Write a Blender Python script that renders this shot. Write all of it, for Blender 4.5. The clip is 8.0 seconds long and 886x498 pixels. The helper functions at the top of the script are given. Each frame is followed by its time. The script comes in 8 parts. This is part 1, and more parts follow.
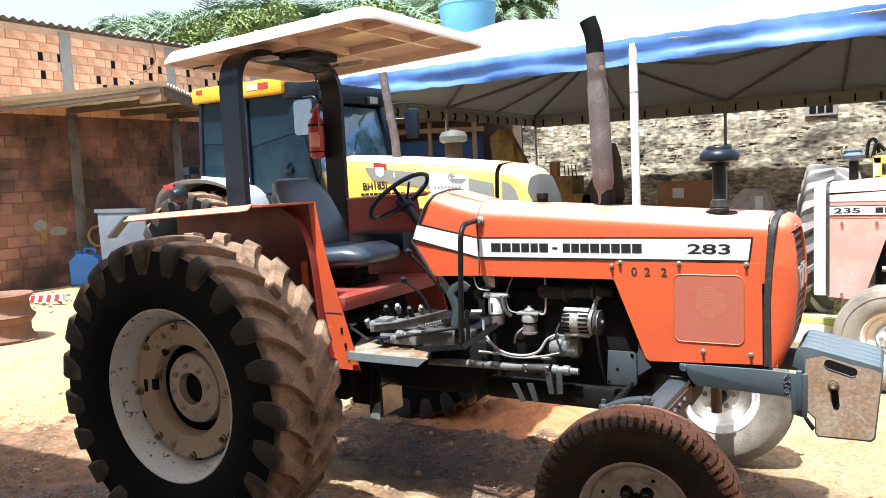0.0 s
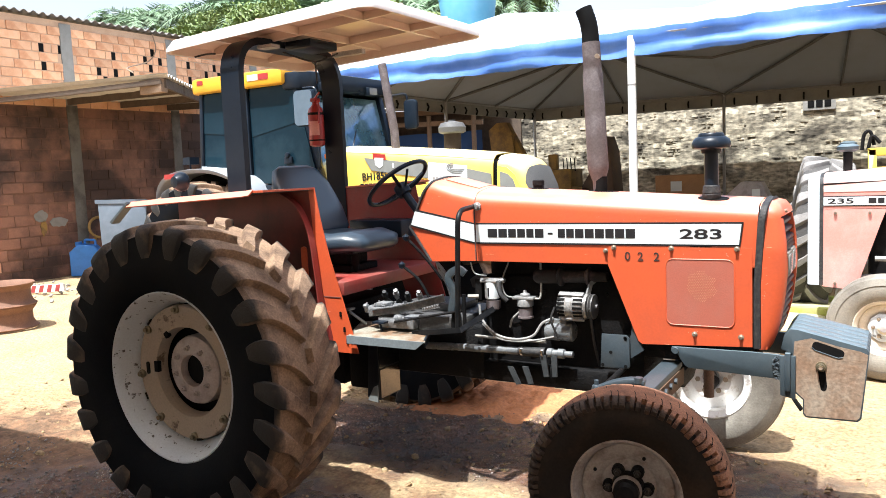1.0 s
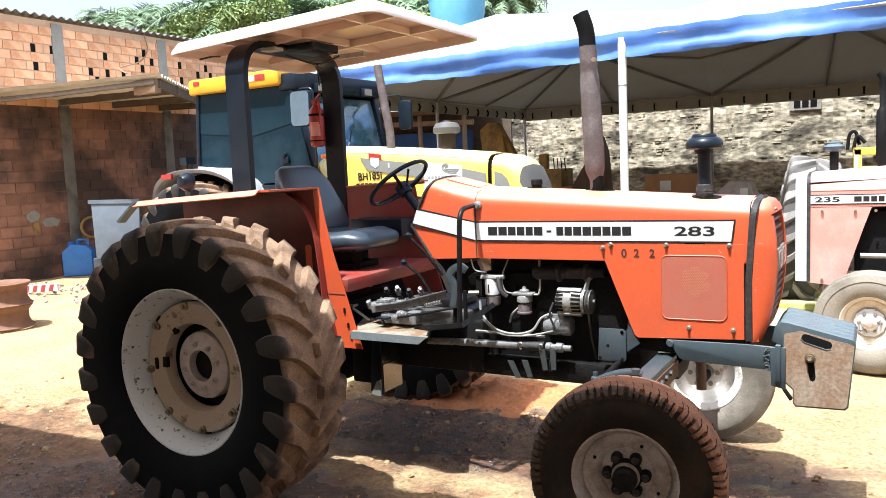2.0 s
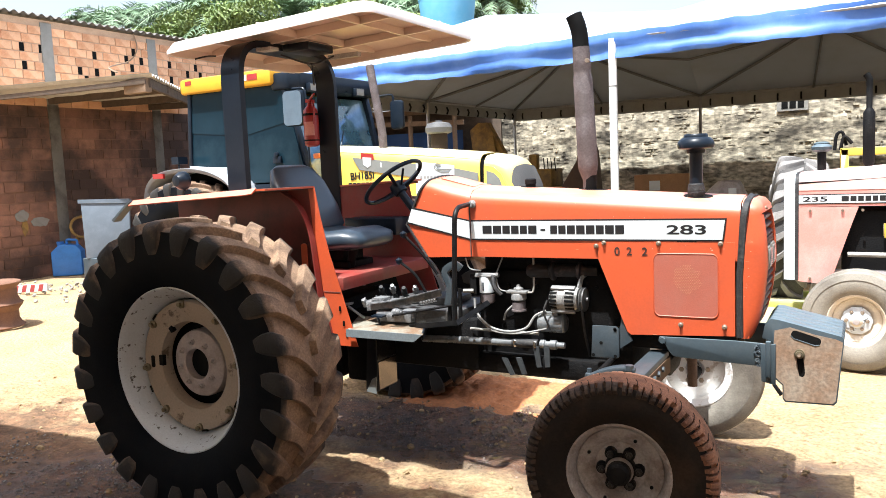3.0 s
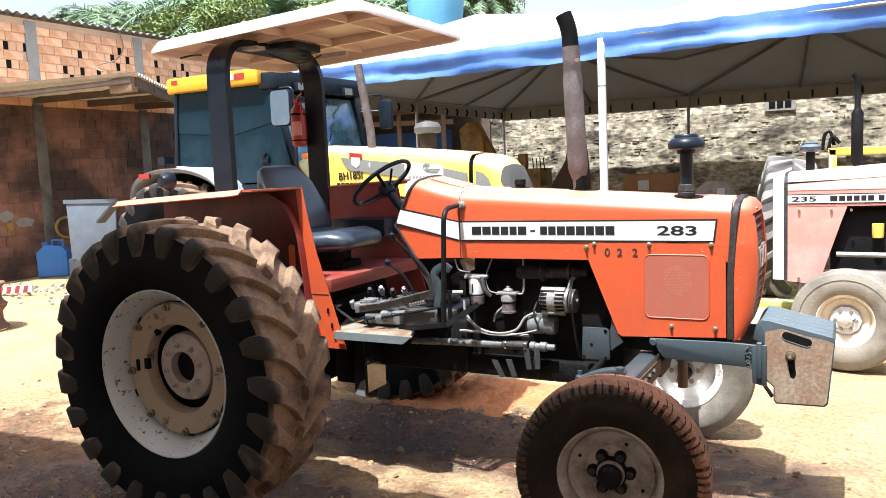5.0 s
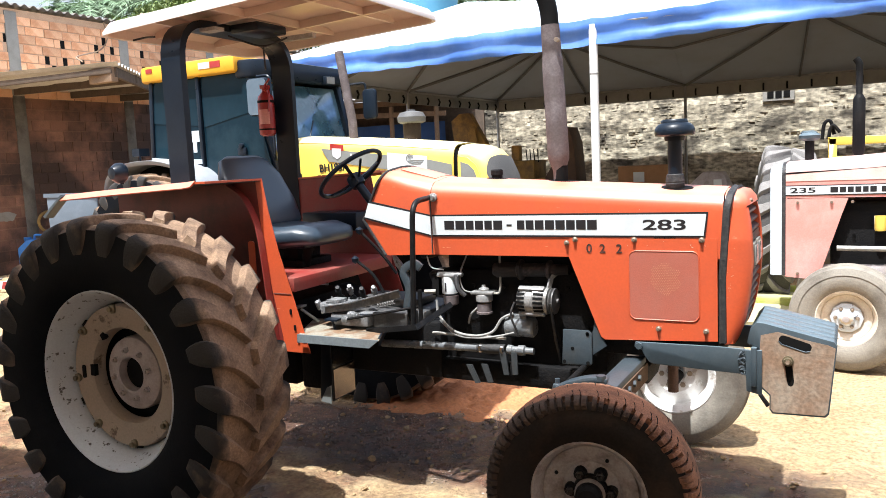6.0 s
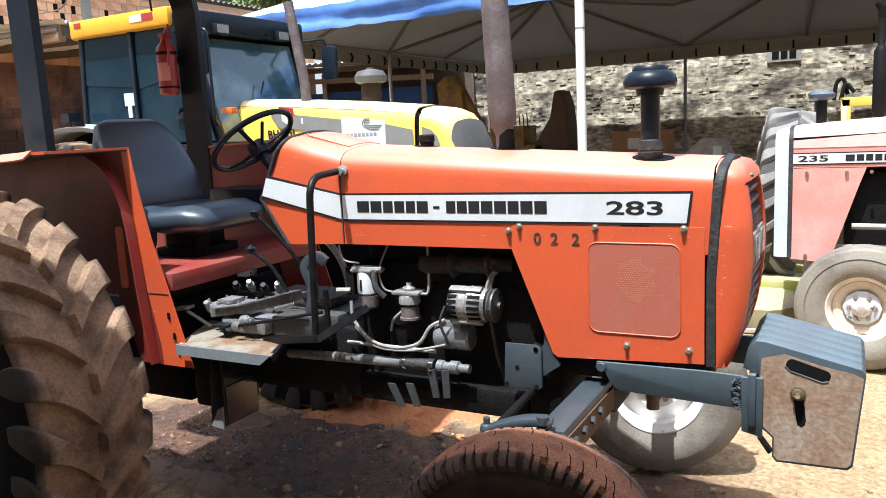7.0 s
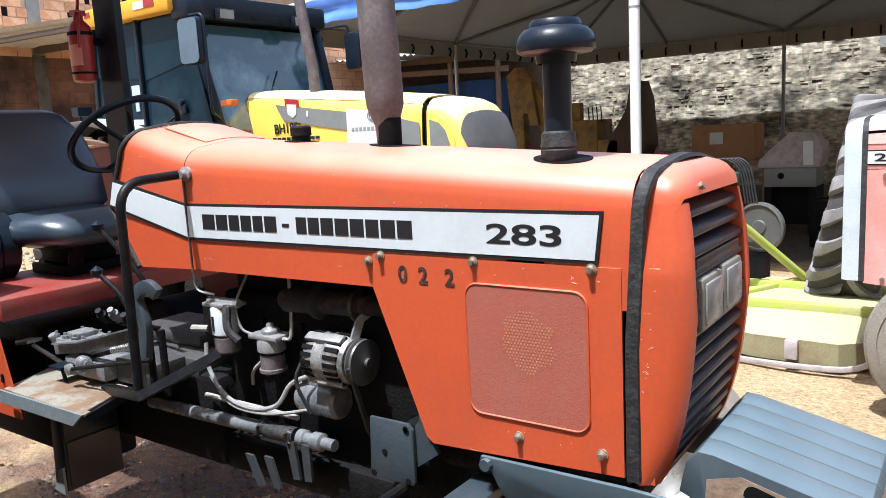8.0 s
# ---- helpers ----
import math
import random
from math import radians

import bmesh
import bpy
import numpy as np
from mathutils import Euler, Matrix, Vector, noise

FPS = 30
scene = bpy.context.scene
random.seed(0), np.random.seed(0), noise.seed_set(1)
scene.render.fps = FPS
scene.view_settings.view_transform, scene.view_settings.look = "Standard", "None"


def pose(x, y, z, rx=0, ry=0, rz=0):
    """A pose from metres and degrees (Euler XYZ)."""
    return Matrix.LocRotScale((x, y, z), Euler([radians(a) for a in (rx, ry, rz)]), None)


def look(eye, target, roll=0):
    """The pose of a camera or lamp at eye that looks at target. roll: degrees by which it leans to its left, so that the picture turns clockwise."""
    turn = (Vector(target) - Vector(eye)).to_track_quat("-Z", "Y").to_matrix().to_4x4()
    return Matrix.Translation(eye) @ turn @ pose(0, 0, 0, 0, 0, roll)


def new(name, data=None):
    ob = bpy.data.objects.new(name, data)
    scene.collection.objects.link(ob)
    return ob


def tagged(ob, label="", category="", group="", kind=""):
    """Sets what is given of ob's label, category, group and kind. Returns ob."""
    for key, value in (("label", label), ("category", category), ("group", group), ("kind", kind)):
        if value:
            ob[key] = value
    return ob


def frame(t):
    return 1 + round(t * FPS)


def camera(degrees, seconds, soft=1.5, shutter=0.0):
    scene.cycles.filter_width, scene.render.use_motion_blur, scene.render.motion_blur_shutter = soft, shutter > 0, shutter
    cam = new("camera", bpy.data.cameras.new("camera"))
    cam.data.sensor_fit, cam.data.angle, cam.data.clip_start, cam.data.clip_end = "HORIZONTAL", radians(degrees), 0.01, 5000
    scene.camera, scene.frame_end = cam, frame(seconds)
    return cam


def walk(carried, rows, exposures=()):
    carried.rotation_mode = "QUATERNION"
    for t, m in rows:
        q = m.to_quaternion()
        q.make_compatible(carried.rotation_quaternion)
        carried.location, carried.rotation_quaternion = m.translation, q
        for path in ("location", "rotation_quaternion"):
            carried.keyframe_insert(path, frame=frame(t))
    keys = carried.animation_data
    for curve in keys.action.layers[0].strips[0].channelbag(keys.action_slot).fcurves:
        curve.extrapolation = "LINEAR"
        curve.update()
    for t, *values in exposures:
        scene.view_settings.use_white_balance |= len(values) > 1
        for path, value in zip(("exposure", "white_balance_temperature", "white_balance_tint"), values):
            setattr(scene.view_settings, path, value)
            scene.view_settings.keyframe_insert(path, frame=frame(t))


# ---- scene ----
cam = camera(60.0, 8.0, soft=0.65)
PATH = [
    (0, (0.371, 0.028, 1.893), (-0.634, 1.746, 1.703), -2.7),
    (0.5, (0.421, -0.017, 1.865), (-0.588, 1.699, 1.668), -2.6),
    (1, (0.419, -0.036, 1.848), (-0.585, 1.682, 1.644), -2.5),
    (2.5, (0.416, -0.236, 1.854), (-0.547, 1.505, 1.648), -2.6),
    (3, (0.409, -0.241, 1.849), (-0.544, 1.505, 1.642), -2.5),
    (3.5, (0.410, -0.229, 1.854), (-0.540, 1.519, 1.649), -2.5),
    (4, (0.395, -0.224, 1.853), (-0.550, 1.527, 1.651), -2.4),
    (5.5, (0.386, -0.155, 1.856), (-0.538, 1.606, 1.643), -2.6),
    (6, (0.372, 0.161, 1.830), (-0.553, 1.919, 1.602), -2.7),
    (6.5, (0.330, 0.587, 1.801), (-0.592, 2.336, 1.499), -2.6),
    (7, (0.281, 1.140, 1.795), (-0.646, 2.885, 1.483), -2.9),
    (7.5, (0.372, 1.680, 1.752), (-0.598, 3.401, 1.440), -3.2),
    (8, (0.495, 2.271, 1.737), (-0.654, 3.879, 1.427), -3.1),
]
walk(cam, [(t, look(eye, target, roll)) for t, eye, target, roll in PATH],
     exposures=[(0.0, 1.25, 6120, 7), (4.0, 1.23, 6130, 7), (5.8, 1.13, 6120, 8), (7.0, 0.9, 5920, 8), (8.0, 0.78, 5760, 9)])

# ---- light ----
SUN_TO = Vector((0.05, 0.37, -1.0)).normalized()      # the way the sunlight travels
world = bpy.data.worlds.new("sky")
scene.world = world
world.use_nodes = True
wn = world.node_tree
sky = wn.nodes.new("ShaderNodeTexSky")
sky.sky_type, sky.sun_disc = "NISHITA", False
sky.sun_elevation = math.asin(-SUN_TO.z)
sky.sun_rotation = math.atan2(-SUN_TO.x, -SUN_TO.y)
sky.air_density, sky.dust_density, sky.ozone_density = 1.0, 5.0, 1.0
# thin white cloud and haze, thickest low down
sky_dir = wn.nodes.new("ShaderNodeTexCoord").outputs["Generated"]
sky_xyz = wn.nodes.new("ShaderNodeSeparateXYZ")
wn.links.new(sky_dir, sky_xyz.inputs[0])
haze = wn.nodes.new("ShaderNodeMapRange")
haze.inputs["From Min"].default_value, haze.inputs["From Max"].default_value = 0.05, 0.75
haze.inputs["To Min"].default_value, haze.inputs["To Max"].default_value = 0.75, 0.0
wn.links.new(sky_xyz.outputs[2], haze.inputs[0])
cloud = wn.nodes.new("ShaderNodeTexNoise")
cloud.inputs["Scale"].default_value, cloud.inputs["Detail"].default_value = 3.0, 6.0
wn.links.new(sky_dir, cloud.inputs["Vector"])
veil = wn.nodes.new("ShaderNodeMath")
veil.operation, veil.use_clamp = "MULTIPLY_ADD", True
veil.inputs[1].default_value = 0.5
wn.links.new(cloud.outputs[0], veil.inputs[0])
veil2 = wn.nodes.new("ShaderNodeMath")
veil2.operation = "SUBTRACT"
veil2.inputs[1].default_value = 0.2
wn.links.new(haze.outputs[0], veil2.inputs[0])
wn.links.new(veil2.outputs[0], veil.inputs[2])
sky_mix = wn.nodes.new("ShaderNodeMix")
sky_mix.data_type = "RGBA"
sky_mix.inputs[7].default_value = (3.1, 3.15, 3.2, 1)
wn.links.new(veil.outputs[0], sky_mix.inputs[0])
wn.links.new(sky.outputs[0], sky_mix.inputs[6])
wn.links.new(sky_mix.outputs[2], wn.nodes["Background"].inputs[0])
wn.nodes["Background"].inputs[1].default_value = 0.15
sun = new("sun", bpy.data.lights.new("sun", "SUN"))
sun.data.energy, sun.data.angle, sun.data.color = 4.8, radians(0.6), (1.0, 0.98, 0.95)
sun.matrix_world = look((0, 0, 30), Vector((0, 0, 30)) + SUN_TO)


# ---- materials ----
def mat(name, color, rough=0.6, metal=0.0, second=None, amount=0.5, scale=6.0, grain=0.12, bump=0.15, fine=90.0, spec=0.5, edge=(0.45, 0.65), coat=0.0, island=0.0, rand=0.0, sheen=0.0, stretch=None):
    """Paint or stuff with stains of a second colour at a large scale, a fine grain, and a little relief."""
    m = bpy.data.materials.new(name)
    m.use_nodes = True
    nt = m.node_tree
    n, l = nt.nodes, nt.links
    p = n["Principled BSDF"]
    p.inputs["Roughness"].default_value, p.inputs["Metallic"].default_value = rough, metal
    p.inputs["Specular IOR Level"].default_value, p.inputs["Coat Weight"].default_value = spec, coat
    p.inputs["Coat Roughness"].default_value = 0.42
    p.inputs["Sheen Weight"].default_value, p.inputs["Sheen Roughness"].default_value = sheen, 0.22
    co = n.new("ShaderNodeTexCoord").outputs["Object"]
    if stretch:
        mp = n.new("ShaderNodeMapping")
        mp.inputs["Scale"].default_value = stretch
        l.new(co, mp.inputs["Vector"])
        co = mp.outputs[0]
    big = n.new("ShaderNodeTexNoise")
    big.inputs["Scale"].default_value, big.inputs["Detail"].default_value, big.inputs["Roughness"].default_value = scale, 7.0, 0.62
    l.new(co, big.inputs["Vector"])
    small = n.new("ShaderNodeTexNoise")
    small.inputs["Scale"].default_value, small.inputs["Detail"].default_value = fine, 4.0
    l.new(co, small.inputs["Vector"])
    ramp = n.new("ShaderNodeMapRange")
    ramp.inputs["From Min"].default_value, ramp.inputs["From Max"].default_value = edge
    ramp.inputs["To Max"].default_value = amount
    l.new(big.outputs[0], ramp.inputs[0])
    mix = n.new("ShaderNodeMix")
    mix.data_type = "RGBA"
    mix.inputs[6].default_value = (*color, 1)
    mix.inputs[7].default_value = (*(second or [c * 0.75 for c in color]), 1)
    l.new(ramp.outputs[0], mix.inputs[0])
    gr = n.new("ShaderNodeMapRange")
    gr.inputs["From Min"].default_value, gr.inputs["From Max"].default_value = 0.25, 0.75
    gr.inputs["To Min"].default_value, gr.inputs["To Max"].default_value = 1 - grain, 1 + grain
    l.new(small.outputs[0], gr.inputs[0])
    value = gr.outputs[0]
    if rand or island:
        src = n.new("ShaderNodeObjectInfo").outputs["Random"] if rand else n.new("ShaderNodeNewGeometry").outputs["Random Per Island"]
        rr = n.new("ShaderNodeMapRange")
        rr.inputs["To Min"].default_value, rr.inputs["To Max"].default_value = 1 - (rand or island), 1 + (rand or island)
        l.new(src, rr.inputs[0])
        mu = n.new("ShaderNodeMath")
        mu.operation = "MULTIPLY"
        l.new(value, mu.inputs[0]), l.new(rr.outputs[0], mu.inputs[1])
        value = mu.outputs[0]
    sc = n.new("ShaderNodeVectorMath")
    sc.operation = "SCALE"
    l.new(mix.outputs[2], sc.inputs[0]), l.new(value, sc.inputs["Scale"])
    l.new(sc.outputs[0], p.inputs["Base Color"])
    if not metal:
        rg = n.new("ShaderNodeMapRange")
        rg.inputs["To Min"].default_value, rg.inputs["To Max"].default_value = max(0.03, rough - 0.12), min(1.0, rough + 0.15)
        l.new(big.outputs[0], rg.inputs[0]), l.new(rg.outputs[0], p.inputs["Roughness"])
    if bump:
        b = n.new("ShaderNodeBump")
        b.inputs["Strength"].default_value, b.inputs["Distance"].default_value = bump, 0.01
        ad = n.new("ShaderNodeMath")
        l.new(big.outputs[0], ad.inputs[0]), l.new(small.outputs[0], ad.inputs[1])
        l.new(ad.outputs[0], b.inputs["Height"]), l.new(b.outputs[0], p.inputs["Normal"])
    return m


def glass(name, color, alpha_rough=0.03):
    m = bpy.data.materials.new(name)
    m.use_nodes = True
    p = m.node_tree.nodes["Principled BSDF"]
    p.inputs["Base Color"].default_value = (*color, 1)
    p.inputs["Roughness"].default_value, p.inputs["Transmission Weight"].default_value, p.inputs["IOR"].default_value = alpha_rough, 1.0, 1.2
    return m


ORANGE = mat("orange_paint", (0.545, 0.085, 0.026), 0.4, second=(0.46, 0.078, 0.03), amount=0.7, scale=3.0, grain=0.06, bump=0.04, coat=0.55, sheen=0.0)

def glare_top(m, pale, share):
    """Sky glare put into the colour: paler where the surface faces up."""
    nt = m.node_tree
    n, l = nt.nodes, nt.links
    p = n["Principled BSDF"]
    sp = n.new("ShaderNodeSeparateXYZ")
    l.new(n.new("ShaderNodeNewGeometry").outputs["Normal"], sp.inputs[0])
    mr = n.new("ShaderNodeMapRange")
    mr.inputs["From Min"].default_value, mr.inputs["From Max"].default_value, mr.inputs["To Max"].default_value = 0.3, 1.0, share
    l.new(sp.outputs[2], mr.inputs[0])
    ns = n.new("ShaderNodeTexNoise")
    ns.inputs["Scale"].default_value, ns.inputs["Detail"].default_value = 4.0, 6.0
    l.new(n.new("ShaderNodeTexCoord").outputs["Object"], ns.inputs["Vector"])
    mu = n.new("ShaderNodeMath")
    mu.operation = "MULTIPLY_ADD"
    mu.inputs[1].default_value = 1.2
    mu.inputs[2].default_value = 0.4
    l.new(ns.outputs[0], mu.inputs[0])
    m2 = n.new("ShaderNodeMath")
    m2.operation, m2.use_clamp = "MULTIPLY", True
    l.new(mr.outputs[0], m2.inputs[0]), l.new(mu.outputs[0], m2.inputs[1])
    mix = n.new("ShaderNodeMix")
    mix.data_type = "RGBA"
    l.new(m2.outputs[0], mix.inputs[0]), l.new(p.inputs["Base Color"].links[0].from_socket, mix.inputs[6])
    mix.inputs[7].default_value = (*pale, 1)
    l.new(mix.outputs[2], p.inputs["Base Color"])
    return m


def scratched(m, pale):
    """Small chips and short scratches, lying along x."""
    nt = m.node_tree
    n, l = nt.nodes, nt.links
    p = n["Principled BSDF"]
    st = n.new("ShaderNodeVectorMath")
    st.operation = "MULTIPLY"
    st.inputs[1].default_value = (9.0, 26.0, 34.0)
    l.new(n.new("ShaderNodeTexCoord").outputs["Object"], st.inputs[0])
    ns = n.new("ShaderNodeTexNoise")
    ns.inputs["Scale"].default_value, ns.inputs["Detail"].default_value, ns.inputs["Roughness"].default_value = 1.0, 7.0, 0.62
    l.new(st.outputs[0], ns.inputs["Vector"])
    mr = n.new("ShaderNodeMapRange")
    mr.inputs["From Min"].default_value, mr.inputs["From Max"].default_value, mr.inputs["To Max"].default_value = 0.69, 0.72, 0.75
    l.new(ns.outputs[0], mr.inputs[0])
    mix = n.new("ShaderNodeMix")
    mix.data_type = "RGBA"
    l.new(mr.outputs[0], mix.inputs[0]), l.new(p.inputs["Base Color"].links[0].from_socket, mix.inputs[6])
    mix.inputs[7].default_value = (*pale, 1)
    l.new(mix.outputs[2], p.inputs["Base Color"])
    return m


# pale glare painted on the orange tops, then chips and scratches
ORANGE = scratched(glare_top(ORANGE, (0.72, 0.4, 0.28), 0.58), (0.66, 0.42, 0.27))
RED = mat("red_panel_paint", (0.23, 0.026, 0.02), 0.5, second=(0.2, 0.065, 0.05), amount=0.7, scale=5, grain=0.1, bump=0.05)
MESHRED = mat("mesh_red", (0.36, 0.1, 0.065), 0.6, second=(0.34, 0.12, 0.085), scale=9, grain=0.12, bump=0.12, fine=260)
WHITE = mat("white_decal", (0.6, 0.645, 0.665), 0.4, second=(0.49, 0.52, 0.53), scale=4, grain=0.03, bump=0.02)
BLACKDECAL = mat("black_decal", (0.012, 0.012, 0.014), 0.45, grain=0.1, bump=0.0)
RUBBERSEAL = mat("seal_rubber", (0.016, 0.016, 0.017), 0.65, second=(0.06, 0.055, 0.05), scale=38, bump=0.3)
TYRE = mat("tyre_rubber", (0.005, 0.0062, 0.0085), 0.62, spec=0.05, second=(0.012, 0.012, 0.013), amount=0.5, scale=5, grain=0.15, bump=0.1)
TREAD = mat("dusty_tread_rubber", (0.27, 0.175, 0.108), 0.85, second=(0.1, 0.06, 0.038), amount=0.85, scale=7, grain=0.3, bump=0.35, edge=(0.42, 0.62))


def shouldered(m, half, dark, lo=0.8, hi=1.0):
    """Dust lies on the crown of a tread; its shoulders, past a share of the half width along y, are bare rubber."""
    nt = m.node_tree
    n, l = nt.nodes, nt.links
    p = n["Principled BSDF"]
    sp = n.new("ShaderNodeSeparateXYZ")
    l.new(n.new("ShaderNodeTexCoord").outputs["Object"], sp.inputs[0])
    ab = n.new("ShaderNodeMath")
    ab.operation = "ABSOLUTE"
    l.new(sp.outputs[1], ab.inputs[0])
    mr = n.new("ShaderNodeMapRange")
    mr.inputs["From Min"].default_value, mr.inputs["From Max"].default_value = half * lo, half * hi
    patch = n.new("ShaderNodeTexNoise")
    patch.inputs["Scale"].default_value, patch.inputs["Detail"].default_value = 9.0, 6.0
    uneven = n.new("ShaderNodeMath")
    uneven.operation, uneven.inputs[1].default_value = "MULTIPLY_ADD", half * 0.5
    shift = n.new("ShaderNodeMath")
    shift.operation, shift.inputs[1].default_value = "SUBTRACT", half * 0.25
    l.new(patch.outputs[0], uneven.inputs[0]), l.new(ab.outputs[0], uneven.inputs[2]), l.new(uneven.outputs[0], shift.inputs[0])
    l.new(shift.outputs[0], mr.inputs[0])
    mix = n.new("ShaderNodeMix")
    mix.data_type = "RGBA"
    l.new(mr.outputs[0], mix.inputs[0]), l.new(p.inputs["Base Color"].links[0].from_socket, mix.inputs[6])
    mix.inputs[7].default_value = (*dark, 1)
    l.new(mix.outputs[2], p.inputs["Base Color"])
    return m


TREAD = shouldered(TREAD, 0.235, (0.02, 0.019, 0.018), 0.82, 1.02)
FRONTRIM = mat("grimy_grey_rim", (0.36, 0.33, 0.31), 0.5, second=(0.1, 0.06, 0.04), amount=0.75, scale=8, grain=0.2, bump=0.12, edge=(0.44, 0.66))
FRONTTREAD = mat("earth_red_tread", (0.26, 0.12, 0.066), 0.95, second=(0.12, 0.062, 0.04), amount=0.8, scale=12, grain=0.35, bump=0.6, fine=130)
FRONTTREAD = shouldered(FRONTTREAD, 0.122, (0.05, 0.032, 0.022), 0.66, 0.82)
FRONTSIDE = mat("brown_dusted_rubber", (0.02, 0.0165, 0.014), 0.7, spec=0.1, second=(0.05, 0.033, 0.022), amount=0.7, scale=5, grain=0.2, bump=0.1)
GREYTYRE = mat("dust_grey_tyre", (0.22, 0.2, 0.165), 0.75, second=(0.1, 0.085, 0.07), amount=0.8, scale=4, grain=0.15, bump=0.2)
RIM = mat("grey_white_rim", (0.5, 0.545, 0.59), 0.45, second=(0.06, 0.05, 0.045), amount=0.95, scale=24, grain=0.08, bump=0.1, edge=(0.6, 0.64))
DUSTRIM = mat("dusty_tan_rim", (0.62, 0.56, 0.47), 0.65, second=(0.4, 0.31, 0.22), scale=7, grain=0.1, bump=0.1)
# far front rim, whitened to carry the sunshine on it
SUNLITRIM = mat("sunlit_white_rim", (0.8, 0.79, 0.77), 0.5, second=(0.4, 0.33, 0.26), amount=0.8, scale=14, grain=0.06, bump=0.06, edge=(0.56, 0.66))
DISC = mat("dusty_wheel_disc", (0.32, 0.268, 0.215), 0.75, second=(0.1, 0.07, 0.05), amount=0.9, scale=11, grain=0.1, bump=0.08, edge=(0.6, 0.66))
HUB = mat("hub_grey", (0.4, 0.36, 0.355), 0.6, second=(0.2, 0.17, 0.14), scale=12, bump=0.15)
IRON = mat("black_iron", (0.007, 0.007, 0.0075), 0.6, spec=0.12, second=(0.014, 0.012, 0.011), scale=8, grain=0.3, bump=0.4)
OILY = mat("oily_dark_steel", (0.05, 0.045, 0.04), 0.35, 0.5, second=(0.02, 0.018, 0.016), scale=30, bump=0.1)
BLACKPAINT = mat("black_gloss_paint", (0.007, 0.012, 0.02), 0.3, spec=0.25, second=(0.012, 0.018, 0.028), scale=6, grain=0.1, bump=0.05)
SLATE = mat("slate_blue_paint", (0.043, 0.06, 0.072), 0.36, second=(0.062, 0.08, 0.09), scale=7, grain=0.08, bump=0.04)
DARKSLATE = mat("dull_slate_paint", (0.036, 0.05, 0.061), 0.42, second=(0.058, 0.064, 0.066), scale=9, grain=0.15, bump=0.1)
# slate tops paled for the sky they reflect
SLATE = glare_top(SLATE, (0.2, 0.265, 0.3), 0.42)
RUSTY = mat("worn_weight_iron", (0.245, 0.155, 0.1), 0.6, second=(0.35, 0.3, 0.235), amount=0.75, scale=6, grain=0.3, bump=0.22, edge=(0.4, 0.66), fine=55)
ALU = mat("dull_aluminium", (0.3, 0.3, 0.295), 0.38, 0.3, second=(0.2, 0.2, 0.2), scale=18, grain=0.2, bump=0.2)
STEEL = mat("plate_steel", (0.36, 0.35, 0.32), 0.55, 0.2, second=(0.22, 0.19, 0.15), scale=9, grain=0.2, bump=0.15)
BOLT = mat("bolt_zinc", (0.35, 0.3, 0.24), 0.45, 0.6, second=(0.2, 0.1, 0.05), scale=40, bump=0.1)
OLDBOLT = mat("tarnished_bolt", (0.2, 0.17, 0.11), 0.4, 0.6, second=(0.1, 0.075, 0.05), scale=40, bump=0.1)
RUST = mat("exhaust_rust", (0.085, 0.066, 0.064), 0.65, second=(0.16, 0.135, 0.138), amount=0.8, scale=9, grain=0.22, bump=0.1)
SOOT = mat("soot_black", (0.008, 0.008, 0.008), 0.7, spec=0.08, bump=0.1)
VINYL = mat("black_vinyl", (0.026, 0.042, 0.06), 0.36, spec=0.9, second=(0.034, 0.052, 0.072), scale=5, grain=0.1, bump=0.08, fine=200)
CREAM = mat("cream_canopy_paint", (0.62, 0.5, 0.41), 0.3, second=(0.54, 0.42, 0.34), scale=3, grain=0.04, bump=0.03)
CANWHITE = mat("canopy_white", (0.66, 0.6, 0.56), 0.4, scale=3, grain=0.03, bump=0.02)
EXTRED = mat("extinguisher_red", (0.34, 0.028, 0.026), 0.3, grain=0.05, bump=0.02)
YELLOW = mat("yellow_paint", (0.9, 0.62, 0.09), 0.36, second=(0.85, 0.6, 0.14), scale=3, grain=0.04, bump=0.02, coat=0.6, sheen=0.6)
# glare on the yellow bonnet's top, put into the colour
GLARECREAM = mat("glare_cream_paint", (0.82, 0.72, 0.42), 0.4, second=(0.84, 0.66, 0.26), amount=0.7, scale=2, grain=0.03, bump=0.02, sheen=0.2)
# faded pink, made paler to carry the glare on the red bonnet
GLAREPINK = mat("faded_glare_pink", (0.72, 0.5, 0.45), 0.5, second=(0.66, 0.32, 0.27), amount=0.7, scale=2.2, grain=0.06, bump=0.04, sheen=0.5)
AMBER = mat("amber_roof_paint", (0.75, 0.38, 0.02), 0.4, scale=3, grain=0.04, bump=0.02)
GREYDECAL = mat("grey_decal", (0.2, 0.21, 0.2), 0.45, scale=5, grain=0.05, bump=0.02)
GREYPLASTIC = mat("grey_fender_plastic", (0.3, 0.325, 0.355), 0.45, scale=6, grain=0.06, bump=0.04)
DARKGLASS = mat("tinted_glass", (0.006, 0.018, 0.028), 0.05, spec=0.16, grain=0.0, bump=0.0, second=(0.014, 0.032, 0.044), amount=0.8, scale=1.6, edge=(0.48, 0.62))
# the paler mottle is reflected sky painted into the glass
PALEGLASS = mat("windscreen_glass", (0.03, 0.075, 0.11), 0.05, spec=1.0, grain=0.0, bump=0.0, second=(0.16, 0.26, 0.34), scale=1.4, amount=0.8, edge=(0.48, 0.66))
PALEGLASS.node_tree.nodes["Principled BSDF"].inputs["Coat Weight"].default_value = 1.0
